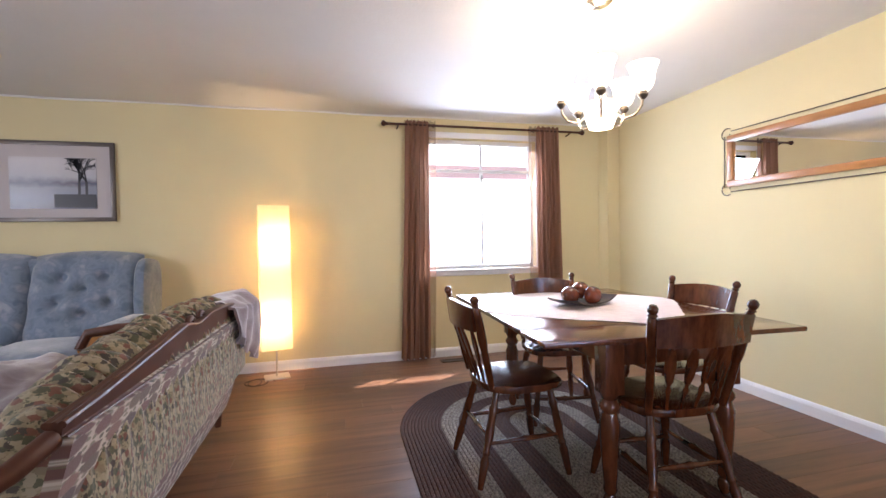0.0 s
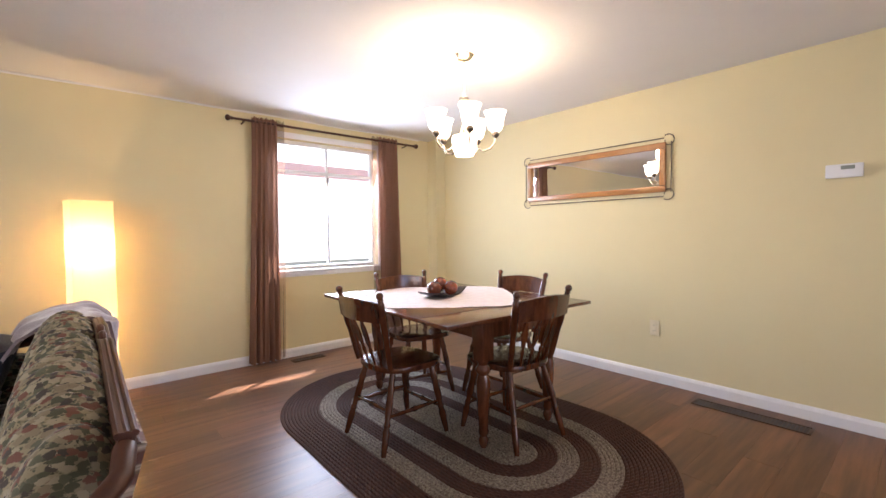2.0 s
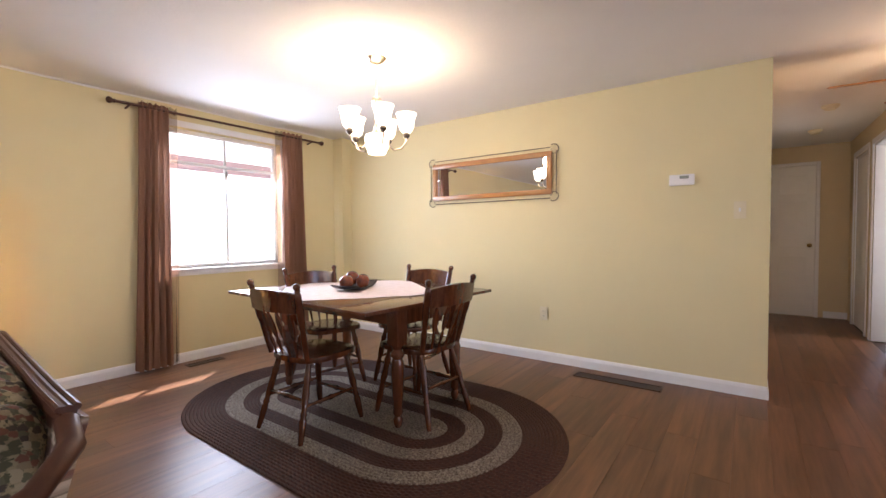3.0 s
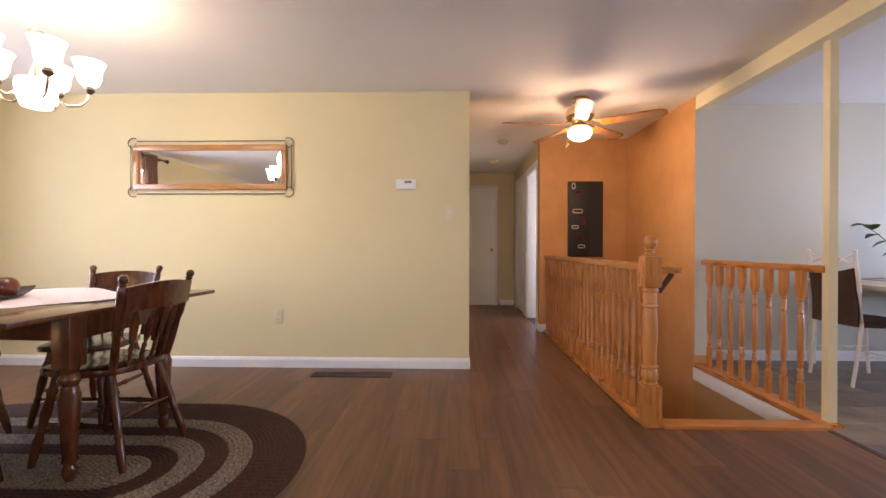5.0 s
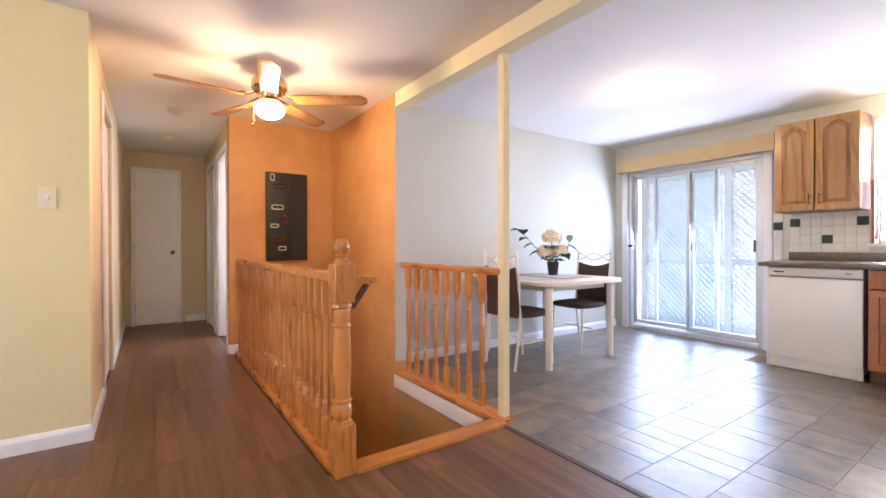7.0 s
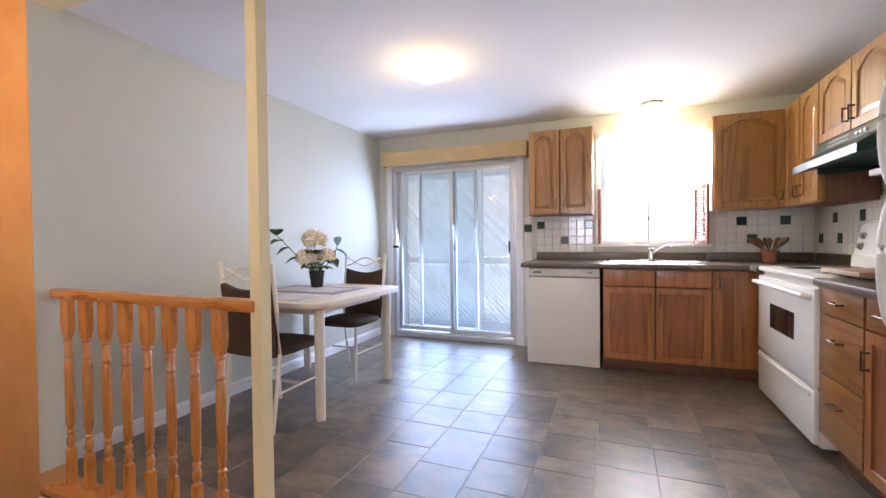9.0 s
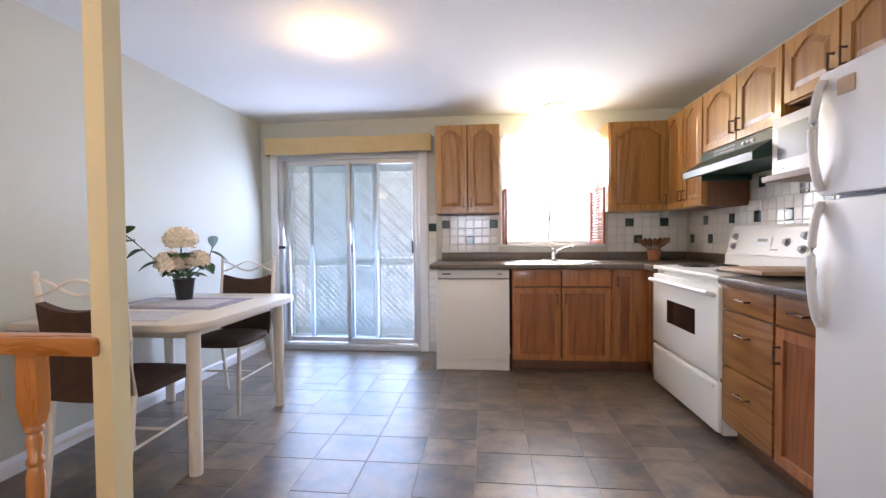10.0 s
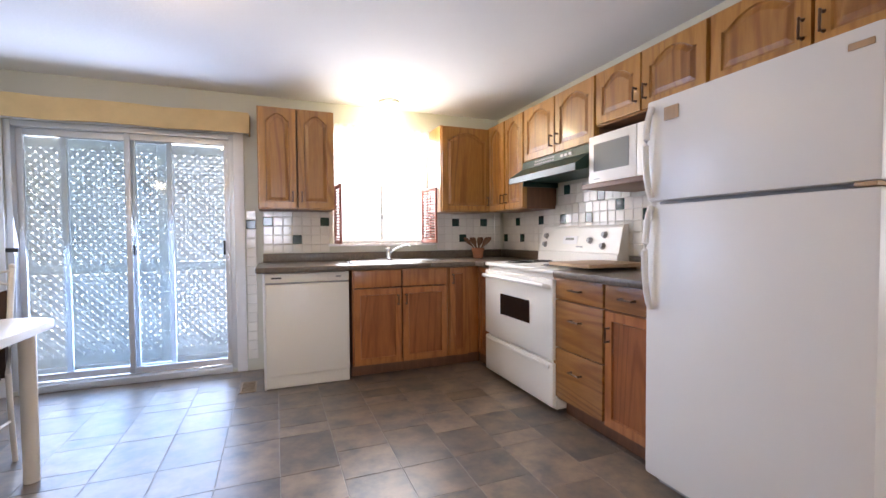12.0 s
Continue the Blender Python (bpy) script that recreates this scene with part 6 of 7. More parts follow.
for y in LY:
    bx("apron", LX[0] + 0.043, LX[1] - 0.043, y - 0.011, y + 0.011, 0.61, 0.721, TABLEWOOD, dt)
for x in LX:
    bx("apron", x - 0.011, x + 0.011, LY[0] + 0.043, LY[1] - 0.043, 0.61, 0.721, TABLEWOOD, dt)
dt.rotation_euler = (0, 0, radians(-3))

tc_ = thing("tablecloth", (2.285, 2.47, 0.7445), "pale pink scalloped tablecloth laid across the table", "tablecloth", "", 52)
N = 96
bm = bmesh.new()
ctr = bm.verts.new((0, 0, 0.004))
prev = None
rings = []
for f in (0.35, 0.7, 0.93, 1.0):
    ring = []
    for k in range(N):
        a = 2 * math.pi * k / N
        r = 0.495 * (1 / (abs(math.cos(a)) ** 5 + abs(math.sin(a)) ** 5) ** 0.2) * f
        r *= 1 + (0.022 * abs(math.sin(14 * a)) if f == 1.0 else 0)
        ring.append(bm.verts.new((r * math.cos(a), r * math.sin(a), 0.004 + 0.0035 * noise.noise(Vector((a * 3, f * 4, 1))) - (0.0015 if f == 1.0 else 0))))
    rings.append(ring)
for k in range(N):
    bm.faces.new((ctr, rings[0][k], rings[0][(k + 1) % N]))
for a, b in zip(rings, rings[1:]):
    for k in range(N):
        bm.faces.new((a[k], b[k], b[(k + 1) % N], a[(k + 1) % N]))
part("cloth", bm, CLOTH, tc_, smooth=True)
dish = thing("dish", (2.27, 2.45, 0.7495), "dark square wooden dish on the tablecloth", "dish", "", 25)
bm = bmesh.new()
bend_sheet(bm, lambda u, v: ((u - 0.5) * 0.40, (v - 0.5) * 0.20, 0.004 + 0.035 * abs(2 * u - 1) ** 3 + 0.006 * abs(2 * v - 1) ** 2), 16, 8, 0.006)
part("tray", bm, PLATE, dish, smooth=True)
for k, (x, y, z) in enumerate(((-0.075, 0.01, 0.062), (0.045, -0.03, 0.062), (0.02, 0.055, 0.082))):
    b = thing("decorative_ball", (2.27 + x, 2.45 + y, 0.7495 + z - 0.052 + 0.045), "red-brown marbled decorative ball in the dish", "ornament", "balls in the dish")
    part("ball", ellipsoid(bmesh.new(), (0, 0, 0), 0.052, 0.052, 0.052, u=24, v=16), BALL, b, smooth=True)


def dining_chair():
    """Dark turned spindle chair; it faces +y, its back at y = 0."""
    c = thing("dining_chair", (0, 0, 0), "dark stained wooden chair with arrow spindles and turned legs", "chair", "chairs round the table")
    out = []
    for k in range(40):
        a = 2 * math.pi * k / 40
        x, y = math.cos(a), math.sin(a)
        k5 = (abs(x) ** 3.2 + abs(y) ** 3.2) ** (-1 / 3.2)
        out.append((x * k5 * (0.205 + 0.018 * (y > 0) * y), 0.235 + y * k5 * 0.205 - (0.012 * math.cos(x * 3) if y > 0.7 else 0)))
    part("seat", slab(bmesh.new(), out, 0.415, 0.447, bev=0.010), DARKWOOD, c, smooth=True)
    leg = [(0, 0.013), (0.10, 0.017), (0.28, 0.021), (0.33, 0.015), (0.36, 0.020), (0.40, 0.014), (0.55, 0.022), (0.75, 0.018), (0.80, 0.023), (0.84, 0.017), (1, 0.016)]
    feet = {}
    for sx in (-1, 1):
        for name_, y0, y1 in (("back_leg", -0.02, 0.09), ("front_leg", 0.43, 0.36)):
            p, q = (sx * 0.195, y0, 0.002), (sx * 0.135, y1, 0.418)
            part(name_, turned(bmesh.new(), p, q, leg, 12), DARKWOOD, c, smooth=True)
            feet[sx, y0] = (Vector(p), Vector(q))

    def at(sx, y0, t):
        p, q = feet[sx, y0]
        return p.lerp(q, t)

    spin = [(0, 0.007), (0.2, 0.010), (0.45, 0.012), (0.5, 0.017), (0.55, 0.012), (0.8, 0.010), (1, 0.007)]
    for sx in (-1, 1):
        part("stretcher", turned(bmesh.new(), at(sx, -0.02, 0.45), at(sx, 0.43, 0.45), spin, 10), DARKWOOD, c, smooth=True)
    for y0, t in ((-0.02, 0.52), (0.43, 0.36)):
        part("stretcher", turned(bmesh.new(), at(-1, y0, t), at(1, y0, t), spin, 10), DARKWOOD, c, smooth=True)
    for s in (-1, 1):
        p, q = Vector((s * 0.165, 0.055, 0.44)), Vector((s * 0.216, -0.045, 0.878))
        prof = [(0, 0.015), (0.2, 0.018), (0.42, 0.016), (0.50, 0.021), (0.80, 0.019), (0.865, 0.018), (0.885, 0.012), (0.90, 0.019), (0.915, 0.013), (0.935, 0.019), (0.965, 0.020), (0.99, 0.013), (1.0, 0.002)]
        part("back_post", turned(bmesh.new(), p, q, prof, 14), DARKWOOD, c, smooth=True)
    bm = bmesh.new()
    bend_sheet(bm, lambda u, v: ((-0.199 + 0.398 * u) * (0.985 + 0.03 * v), -0.024 - 0.014 * v - 0.035 * math.sin(math.pi * u), 0.715 + (0.108 + 0.018 * math.sin(math.pi * u)) * v), 16, 5, 0.017)
    part("crest_rail", bm, DARKWOOD, c, smooth=True)
    for k in range(4):
        t = (k - 1.5) / 1.5
        p, q = Vector((t * 0.095, 0.045, 0.442)), Vector((t * 0.125, -0.030 - 0.028 * (1 - t * t), 0.725))
        bm = turned(bmesh.new(), p, q, [(0, 0.006), (0.25, 0.009), (0.32, 0.012), (0.36, 0.007), (1, 0.006)], 10)
        n = (q - p).length
        o2 = [(0.008, 0.40 * n), (0.016, 0.50 * n), (0.022, 0.66 * n), (0.020, 0.76 * n), (0.012, 0.86 * n), (0.008, 0.92 * n)]
        pts = [(x, z) for x, z in o2] + [(-x, z) for x, z in reversed(o2)]
        sx_ = (q - p).normalized()
        side = Vector((1, 0, 0))
        nrm = side.cross(sx_).normalized()
        side = sx_.cross(nrm).normalized()
        lo = [bm.verts.new(p + side * x + sx_ * z - nrm * 0.006) for x, z in pts]
        hi = [bm.verts.new(p + side * x + sx_ * z + nrm * 0.006) for x, z in pts]
        bm.faces.new(lo[::-1])
        bm.faces.new(hi)
        for j in range(len(pts)):
            bm.faces.new((lo[j], lo[(j + 1) % len(pts)], hi[(j + 1) % len(pts)], hi[j]))
        part("spindle", bm, DARKWOOD, c, smooth=True)
    return c


RUGZ = 0.013
dc = dining_chair()
for x, y, r, lb in ((2.218, 1.588, -4, "dark stained spindle chair tucked under the table end"), (2.283, 2.957, 170, "dark stained spindle chair between table and window"),
                    (2.90, 2.278, 93, "dark stained spindle chair facing away from the mirror wall")):
    tagged(copy_thing(dc, pose(x, y, RUGZ, 0, 0, r)), lb)
dc.matrix_world = pose(1.505, 2.236, RUGZ, 0, 0, -89)
tagged(dc, "dark stained spindle chair turned toward the window side")

# ---- braided rug ----
rug = thing("braided_rug", (2.05, 2.155, 0.0), "oval braided rug with brown and tan rings under the table", "rug")
STR = 0.505


def braid_ring(r0, r1, mat, name, label):
    """Rows of braid: each a rope of slanted bumps that follows the oval."""
    bm = bmesh.new()
    rows = max(1, round((r1 - r0) / 0.021))
    for j in range(rows):
        rr = r0 + (j + 0.5) * (r1 - r0) / rows
        hw = (r1 - r0) / rows / 2 * 1.02
        per = 2 * math.pi * rr + 4 * STR
        n = int(per / 0.016)
        ring = []
        for k in range(n):
            s = per * k / n
            if s < 2 * STR:
                c, d = Vector((rr, -STR + s, 0)), Vector((1, 0, 0))
            elif s < 2 * STR + math.pi * rr:
                a = (s - 2 * STR) / rr
                d = Vector((math.cos(a), math.sin(a), 0))
                c = Vector((0, STR, 0)) + d * rr
            elif s < 4 * STR + math.pi * rr:
                c, d = Vector((-rr, STR - (s - 2 * STR - math.pi * rr), 0)), Vector((-1, 0, 0))
            else:
                a = math.pi + (s - 4 * STR - math.pi * rr) / rr
                d = Vector((math.cos(a), math.sin(a), 0))
                c = Vector((0, -STR, 0)) + d * rr
            w = 1 if k % 2 else -1
            ring.append([bm.verts.new(c + d * hw * f + Vector((0, 0, z))) for f, z in ((-1, 0.003), (-0.5, 0.0095 + 0.0022 * w), (0.5, 0.0095 - 0.0022 * w), (1, 0.003))])
        for k in range(n):
            a, b = ring[k], ring[(k + 1) % n]
            for q in range(3):
                bm.faces.new((a[q], a[q + 1], b[q + 1], b[q]))
    return part(name, bm, mat, rug, label)


for r0, r1, mt in ((0.0, 0.145, BRAID_LIGHT), (0.145, 0.25, BRAID_BROWN), (0.25, 0.36, BRAID_LIGHT), (0.36, 0.465, BRAID_BROWN), (0.465, 0.575, BRAID_LIGHT), (0.575, 0.825, BRAID_BROWN)):
    braid_ring(max(r0, 0.002), r1, mt, "braid_band", "tan grey braided band" if mt is BRAID_LIGHT else "dark brown braided band")
out = rounded_rect(-0.822, 0.822, -STR - 0.822, STR + 0.822, 0.8219, n=16)
part("backing", slab(bmesh.new(), out, 0.0005, 0.0032), BRAID_BROWN, rug)

# ---- floor lamp ----
lm = thing("floor_lamp", (0.375, 4.06, 0), "tall lit square paper floor lamp with a silver foot", "floor lamp", "", 12)
bx("foot_plate", -0.10, 0.10, -0.075, 0.075, 0.001, 0.014, LAMPMETAL, lm)
part("support_rod", rod(bmesh.new(), (0.0, 0, 0.014), (0.0, 0, 0.27), 0.007), LAMPMETAL, lm, smooth=True)
bm = bmesh.new()
for a, b in (((-0.12, -0.09), (0.12, -0.09)), ((0.12, -0.09), (0.12, 0.09)), ((0.12, 0.09), (-0.12, 0.09)), ((-0.12, 0.09), (-0.12, -0.09))):
    rows = []
    for k in range(25):
        z = 0.25 + 1.195 * k / 24
        w = 1 + 0.012 * math.sin(k * 0.8)
        rows.append((bm.verts.new((a[0] * w, a[1] * w, z)), bm.verts.new((b[0] * w, b[1] * w, z))))
    for p, q in zip(rows, rows[1:]):
        bm.faces.new((p[0], p[1], q[1], q[0]))
bmesh.ops.remove_doubles(bm, verts=bm.verts[:], dist=1e-5)
LAMPPAPER = bpy.data.materials.new("warm_lamp_paper")
LAMPPAPER.use_nodes = True
ln, ll = LAMPPAPER.node_tree.nodes, LAMPPAPER.node_tree.links
b1, b2, b3 = (ln.new("ShaderNode" + k) for k in ("BsdfDiffuse", "BsdfTranslucent", "MixShader"))
b1.inputs["Color"].default_value = b2.inputs["Color"].default_value = (0.92, 0.80, 0.58, 1)
b3.inputs[0].default_value = 0.6
ll.new(b1.outputs[0], b3.inputs[1])
ll.new(b2.outputs[0], b3.inputs[2])
ll.new(b3.outputs[0], ln["Material Output"].inputs["Surface"])
part("paper_shade", bm, LAMPPAPER, lm, "cream paper shade glowing at two heights")
for z in (0.50, 1.12):
    part("lamp_bulb", ellipsoid(bmesh.new(), (0, 0, z), 0.028, 0.028, 0.04), glow("lit_bulb_glass", (1.0, 0.7, 0.36), 6.0), lm, smooth=True).visible_shadow = False
    bulb("paper_lamp_bulb", 0.375, 4.06, z, 4.2, (1.0, 0.66, 0.32), 0.03)
part("centre_rod", rod(bmesh.new(), (0.05, 0, 0.27), (0.05, 0, 1.40), 0.005), LAMPMETAL, lm, smooth=True)
cd = thing("power_cord", (0.25, 3.95, 0.004), "dark lamp cord coiled on the wooden floor", "cord")
part("cable", tube(bmesh.new(), [(0.12 * math.cos(t * 0.33) * (1 - t / 60) - 0.02 * (t / 30), 0.09 * math.sin(t * 0.33), 0.001 + 0.00005 * t) for t in range(44)], 0.004, 6), CORD, cd, smooth=True)

# ---- floral settee, its back to the table ----
sf = thing("floral_settee", (0.0, 2.12, 0), "floral tapestry settee with a carved wooden rail", "sofa")
S0, S1 = -0.92, 0.86
bm = bmesh.new()


def crest(v):
    """Height of the back rail along the settee, v from its near end to its far end."""
    return float(np.interp(v, (0, 0.08, 0.17, 0.31, 0.40, 0.47, 0.57, 0.68, 0.79, 0.90, 1.0), (0.80, 0.807, 0.821, 0.843, 0.858, 0.836, 0.854, 0.846, 0.832, 0.802, 0.762)))


def rail_depth(v):
    """Height of the carved board below the crest: deep in the middle, thin at both ends."""
    return crest(v) - 0.756 + 0.006 - 0.022 * (1 - v) ** 2


bm = bmesh.new()
bend_sheet(bm, lambda u, v: (0.165 + 0.195 * u ** 0.9, S0 + (S1 - S0) * v + 0.18 * v * (1 - u), 0.13 + (crest(v) - rail_depth(v) + 0.006 - 0.13) * u), 10, 60, -0.03)
part("outer_back", bm, FLORALBACK, sf, "rose printed cloth back", True)

part("back_rail", bend_sheet(bmesh.new(), lambda u, v: (0.372 - 0.014 * (1 - u) * rail_depth(v) / 0.08, S0 + (S1 - S0) * v, crest(v) - rail_depth(v) * (1 - u)), 4, 60, 0.028), CARVED, sf,
     "carved dark wooden crest board", True)
part("rail_moulding", tube(bmesh.new(), [(0.375, S0 + (S1 - S0) * k / 48, crest(k / 48) - rail_depth(k / 48)) for k in range(49)], 0.005, 8), CARVED, sf, smooth=True)
for q in (-0.014, 0.0, 0.014):
    part("rail_moulding", tube(bmesh.new(), [(0.356 + q, S0 + (S1 - S0) * k / 48, crest(k / 48) - 0.002) for k in range(49)], 0.0075, 8), CARVED, sf, smooth=True)
for v in (0.45, 0.52):
    part("carved_scroll", tube(bmesh.new(), [(0.352, S0 + (S1 - S0) * v + 0.026 * math.cos(t * 0.6), crest(v) + 0.004 + 0.018 * math.sin(t * 0.6)) for t in range(9)], 0.012, 8), CARVED, sf, smooth=True)


def ruched(u, v):
    """Gathered cloth rolled from the seat over the top of the back; u across, v along."""
    a = math.pi * (0.10 + 0.98 * u)
    y = S0 + 0.02 + (S1 - S0 - 0.04) * v
    fold = 0.011 * math.sin(v * 190 + 2.2 * math.sin(u * 5 + v * 31)) + 0.014 * noise.noise(Vector((u * 3, y * 16, 2.0)))
    r = 1 + fold * 7 * math.sin(math.pi * min(1, u * 1.15)) ** 0.5
    end = (1 - abs(2 * v - 1) ** 14) ** 0.5
    return Vector((0.255 - 0.125 * r * end * math.cos(a) * (-1) * -1, y, 0.46 + (crest(v) - 0.43) * r ** 0.4 * end * max(0.0, math.sin(a)) ** 0.55))


bm = bmesh.new()
bend_sheet(bm, ruched, 18, 240, 0.01)
part("inner_back", bm, FLORAL, sf, "ruched floral back cushion", True)
for k in range(3):
    w = (S1 - S0 - 0.06) / 3
    part("seat_cushion", pillow(bmesh.new(), -0.56, 0.13, S0 + 0.03 + w * k, S0 + 0.02 + w * (k + 1), 0.30, 0.46, 12, 6, 0.05, k), FLORAL, sf, smooth=True)
bx("seat_base", -0.54, 0.16, S0 + 0.02, S1 - 0.02, 0.14, 0.31, FLORAL, sf, bev=0.02)
for y in (S0 - 0.20, S1 + 0.10):
    part("arm", pillow(bmesh.new(), -0.50, 0.16, y - 0.06, y + 0.07, 0.28, 0.64, 12, 4), FLORAL, sf, smooth=True)
    part("arm_rail", tube(bmesh.new(), [(0.352, y * 0.82 - 0.004, 0.772), (0.34, y * 0.9, 0.755), (0.27, y * 0.97, 0.72), (0.15, y, 0.69), (0.0, y, 0.67), (-0.35, y, 0.66), (-0.50, y, 0.64), (-0.54, y, 0.56), (-0.50, y, 0.50), (-0.52, y, 0.30)], 0.028 if y > 0 else 0.021, 10),
         CARVED, sf, "dark wooden arm rail", True)
for x, y in ((0.145, S1 + 0.16), (0.16, S0 + 0.0), (-0.48, S1 - 0.05), (-0.48, S0 + 0.05)):
    part("foot", lathe(bmesh.new(), [(0.018, 0.001), (0.022, 0.05), (0.034, 0.13), (0.036, 0.16)], 12, Matrix.Translation((x, y, 0))), CARVED, sf, smooth=True)

tw = thing("throw_blanket", (0.0, 2.12, 0), "mauve plush throw draped over the settee back", "blanket")


def drape(u, v):
    """u across the back from seat to outside, v along the settee."""
    y = 0.38 + 0.56 * v + 0.05 * math.sin(u * 5)
    path = [(-0.30, 0.50), (-0.10, 0.53), (0.03, 0.66), (0.10, 0.79), (0.20, 0.845), (0.34, 0.858), (0.415, 0.79), (0.42, 0.66), (0.41, 0.52), (0.385, 0.42)]
    s = u * (len(path) - 1)
    i = min(int(s), len(path) - 2)
    f = s - i
    x, z = path[i][0] + (path[i + 1][0] - path[i][0]) * f, path[i][1] + (path[i + 1][1] - path[i][1]) * f
    k = noise.noise(Vector((u * 4, v * 4, 2.0)))
    if u > 0.62:
        y += 0.16 * (u - 0.62) / 0.38 * (1 - 0.5 * v)
        z += 0.10 * (1 - v) * (u - 0.62) / 0.38 * 2
    return Vector((x + 0.03 * k + 0.012 * math.sin(v * 22 + u * 5) * (u > 0.5), y, z + 0.022 * noise.noise(Vector((u * 7, v * 6, 5.0)))))


part("cloth", bend_sheet(bmesh.new(), drape, 44, 26, 0.012), THROW, tw, smooth=True)
t2 = thing("throw_blanket", (-0.20, 2.12, 0.455), "crumpled mauve throw heaped on the settee seat", "blanket")
part("cloth", bend_sheet(bmesh.new(), lambda u, v: Vector((-0.42 + 0.66 * u, -0.65 + 1.25 * v, 0.035 + 0.22 * math.sin(math.pi * u) * math.sin(math.pi * v) + 0.16 * max(0, u - 0.68)
                                                            + 0.035 * noise.noise(Vector((u * 5, v * 7, 1))) + 0.015 * noise.noise(Vector((u * 14, v * 16, 4))))), 40, 56, 0.01), THROW, t2, smooth=True)
cu = thing("cushion", (0.0, 2.74, 0.60), "dark navy square cushion leaning on the settee back", "cushion")
part("cover", pillow(bmesh.new(), -0.05, 0.05, -0.20, 0.20, -0.19, 0.17, 16, 6, m=Matrix.Rotation(radians(20), 4, "Y")), NAVY, cu, smooth=True)

# ---- blue sofa under the picture ----
bs = thing("blue_sofa", (-1.70, 3.80, 0), "tufted blue velvet sofa with wooden arm fronts", "sofa")
bx("base", -1.08, 1.08, -0.48, 0.36, 0.08, 0.30, BLUE, bs, bev=0.03)
SW3 = 0.72
for k in range(3):
    x0 = -1.08 + SW3 * k
    part("seat_cushion", pillow(bmesh.new(), x0 + 0.005, x0 + SW3 - 0.005, -0.52, 0.12, 0.28, 0.50, 16, 4.5, 0.05, k), BLUE, bs, smooth=True)

    def back(u, v, x0=x0):
        x = x0 + 0.01 + (SW3 - 0.02) * u
        z = 0.40 + (0.68 - 0.03 * (2 * u - 1) ** 2) * v
        e = (1 - abs(2 * u - 1) ** 6) * (1 - abs(2 * v - 1) ** 6)
        d = 0.11 * max(0, e) ** 0.5
        for bu, bv in ((0.25, 0.45), (0.5, 0.33), (0.5, 0.60), (0.75, 0.45), (0.3, 0.74), (0.7, 0.74)):
            r2 = ((u - bu) * 0.72) ** 2 + ((v - bv) * 0.68) ** 2
            d -= 0.105 * math.exp(-r2 / 0.0034)
        d += 0.024 * noise.noise(Vector((x * 8, z * 7, 2))) + 0.007 * noise.noise(Vector((x * 17, z * 15, 4)))
        return Vector((x, 0.20 + 0.17 * v - d, z))

    part("back_cushion", bend_sheet(bmesh.new(), back, 34, 32, -0.02), BLUE, bs, "button-tufted blue back cushion", True)
    bm = bmesh.new()
    for bu, bv in ((0.25, 0.45), (0.5, 0.33), (0.5, 0.60), (0.75, 0.45), (0.3, 0.74), (0.7, 0.74)):
        p = back(bu, bv)
        ellipsoid(bm, (p.x, p.y - 0.004, p.z), 0.013, 0.007, 0.013, u=10, v=6)
    part("buttons", bm, BLUE, bs, smooth=True)
part("back_shell", pillow(bmesh.new(), -1.10, 1.10, 0.28, 0.42, 0.10, 1.045, 12, 8), BLUE, bs, smooth=True)
for s in (-1, 1):
    part("wing", pillow(bmesh.new(), s * 1.11 - 0.055, s * 1.11 + 0.055, 0.02, 0.40, 0.50, 1.055, 12, 4, m=Matrix.Translation((0, 0.06, 0)) @ Matrix.Rotation(radians(-6), 4, "X")), BLUE, bs, smooth=True)
    part("arm", pillow(bmesh.new(), s * 1.12 - 0.10, s * 1.12 + 0.10, -0.50, 0.30, 0.12, 0.62, 14, 5), BLUE, bs, smooth=True)
    out = []
    for k in range(24):
        a = 2 * math.pi * k / 24
        out.append((s * 1.12 + 0.078 * math.cos(a), 0.52 + 0.088 * math.sin(a)) if math.sin(a) > -0.3 else (s * 1.12 + (0.05 * math.cos(a)) - 0.0, 0.52 + 0.34 * math.sin(a)))
    m = Matrix(((1, 0, 0, 0), (0, 0, -1, 0), (0, 1, 0, 0), (0, 0, 0, 1)))
    part("arm_front", slab(bmesh.new(), out, 0.495, 0.52, m, 0.006), REDWOOD, bs, "carved reddish wooden arm front", True)
for x in (-1.0, 1.0):
    for y in (-0.42, 0.30):
        part("foot", lathe(bmesh.new(), [(0.02, 0.001), (0.03, 0.08)], 12, Matrix.Translation((x, y, 0))), DARKWOOD, bs)

# ---- outside ----
bm = bmesh.new()
gx, gy = (-300, -60, -3.5, 7.9, 60, 300), (-300, -60, -5.45, 4.4, 60, 300)
gv = [[bm.verts.new((x, y, -0.75)) for y in gy] for x in gx]
for i in range(5):
    for j in range(5):
        if (i, j) != (2, 2):
            bm.faces.new((gv[i][j], gv[i + 1][j], gv[i + 1][j + 1], gv[i][j + 1]))
gr = struct("ground", bm, GROUND, "grass and soil round the house")
dk = thing("deck", (3.0, -6.49, 0), "pale grey wooden deck outside the patio door", "deck")
for k in range(16):
    y = -0.99 + k * 0.132 - 0.0
    bx("board", -2.6, 2.6, y, y + 0.126, -0.11, -0.075, DECK, dk, bev=0.003)
bx("joist", -2.6, 2.6, -0.95, -0.90, -0.75, -0.111, DECK, dk)
bx("joist", -2.6, 2.6, 0.95, 1.0, -0.75, -0.111, DECK, dk)
fn = thing("lattice_fence", (3.0, -6.30, -0.075), "weathered lattice privacy screen along the deck", "fence")
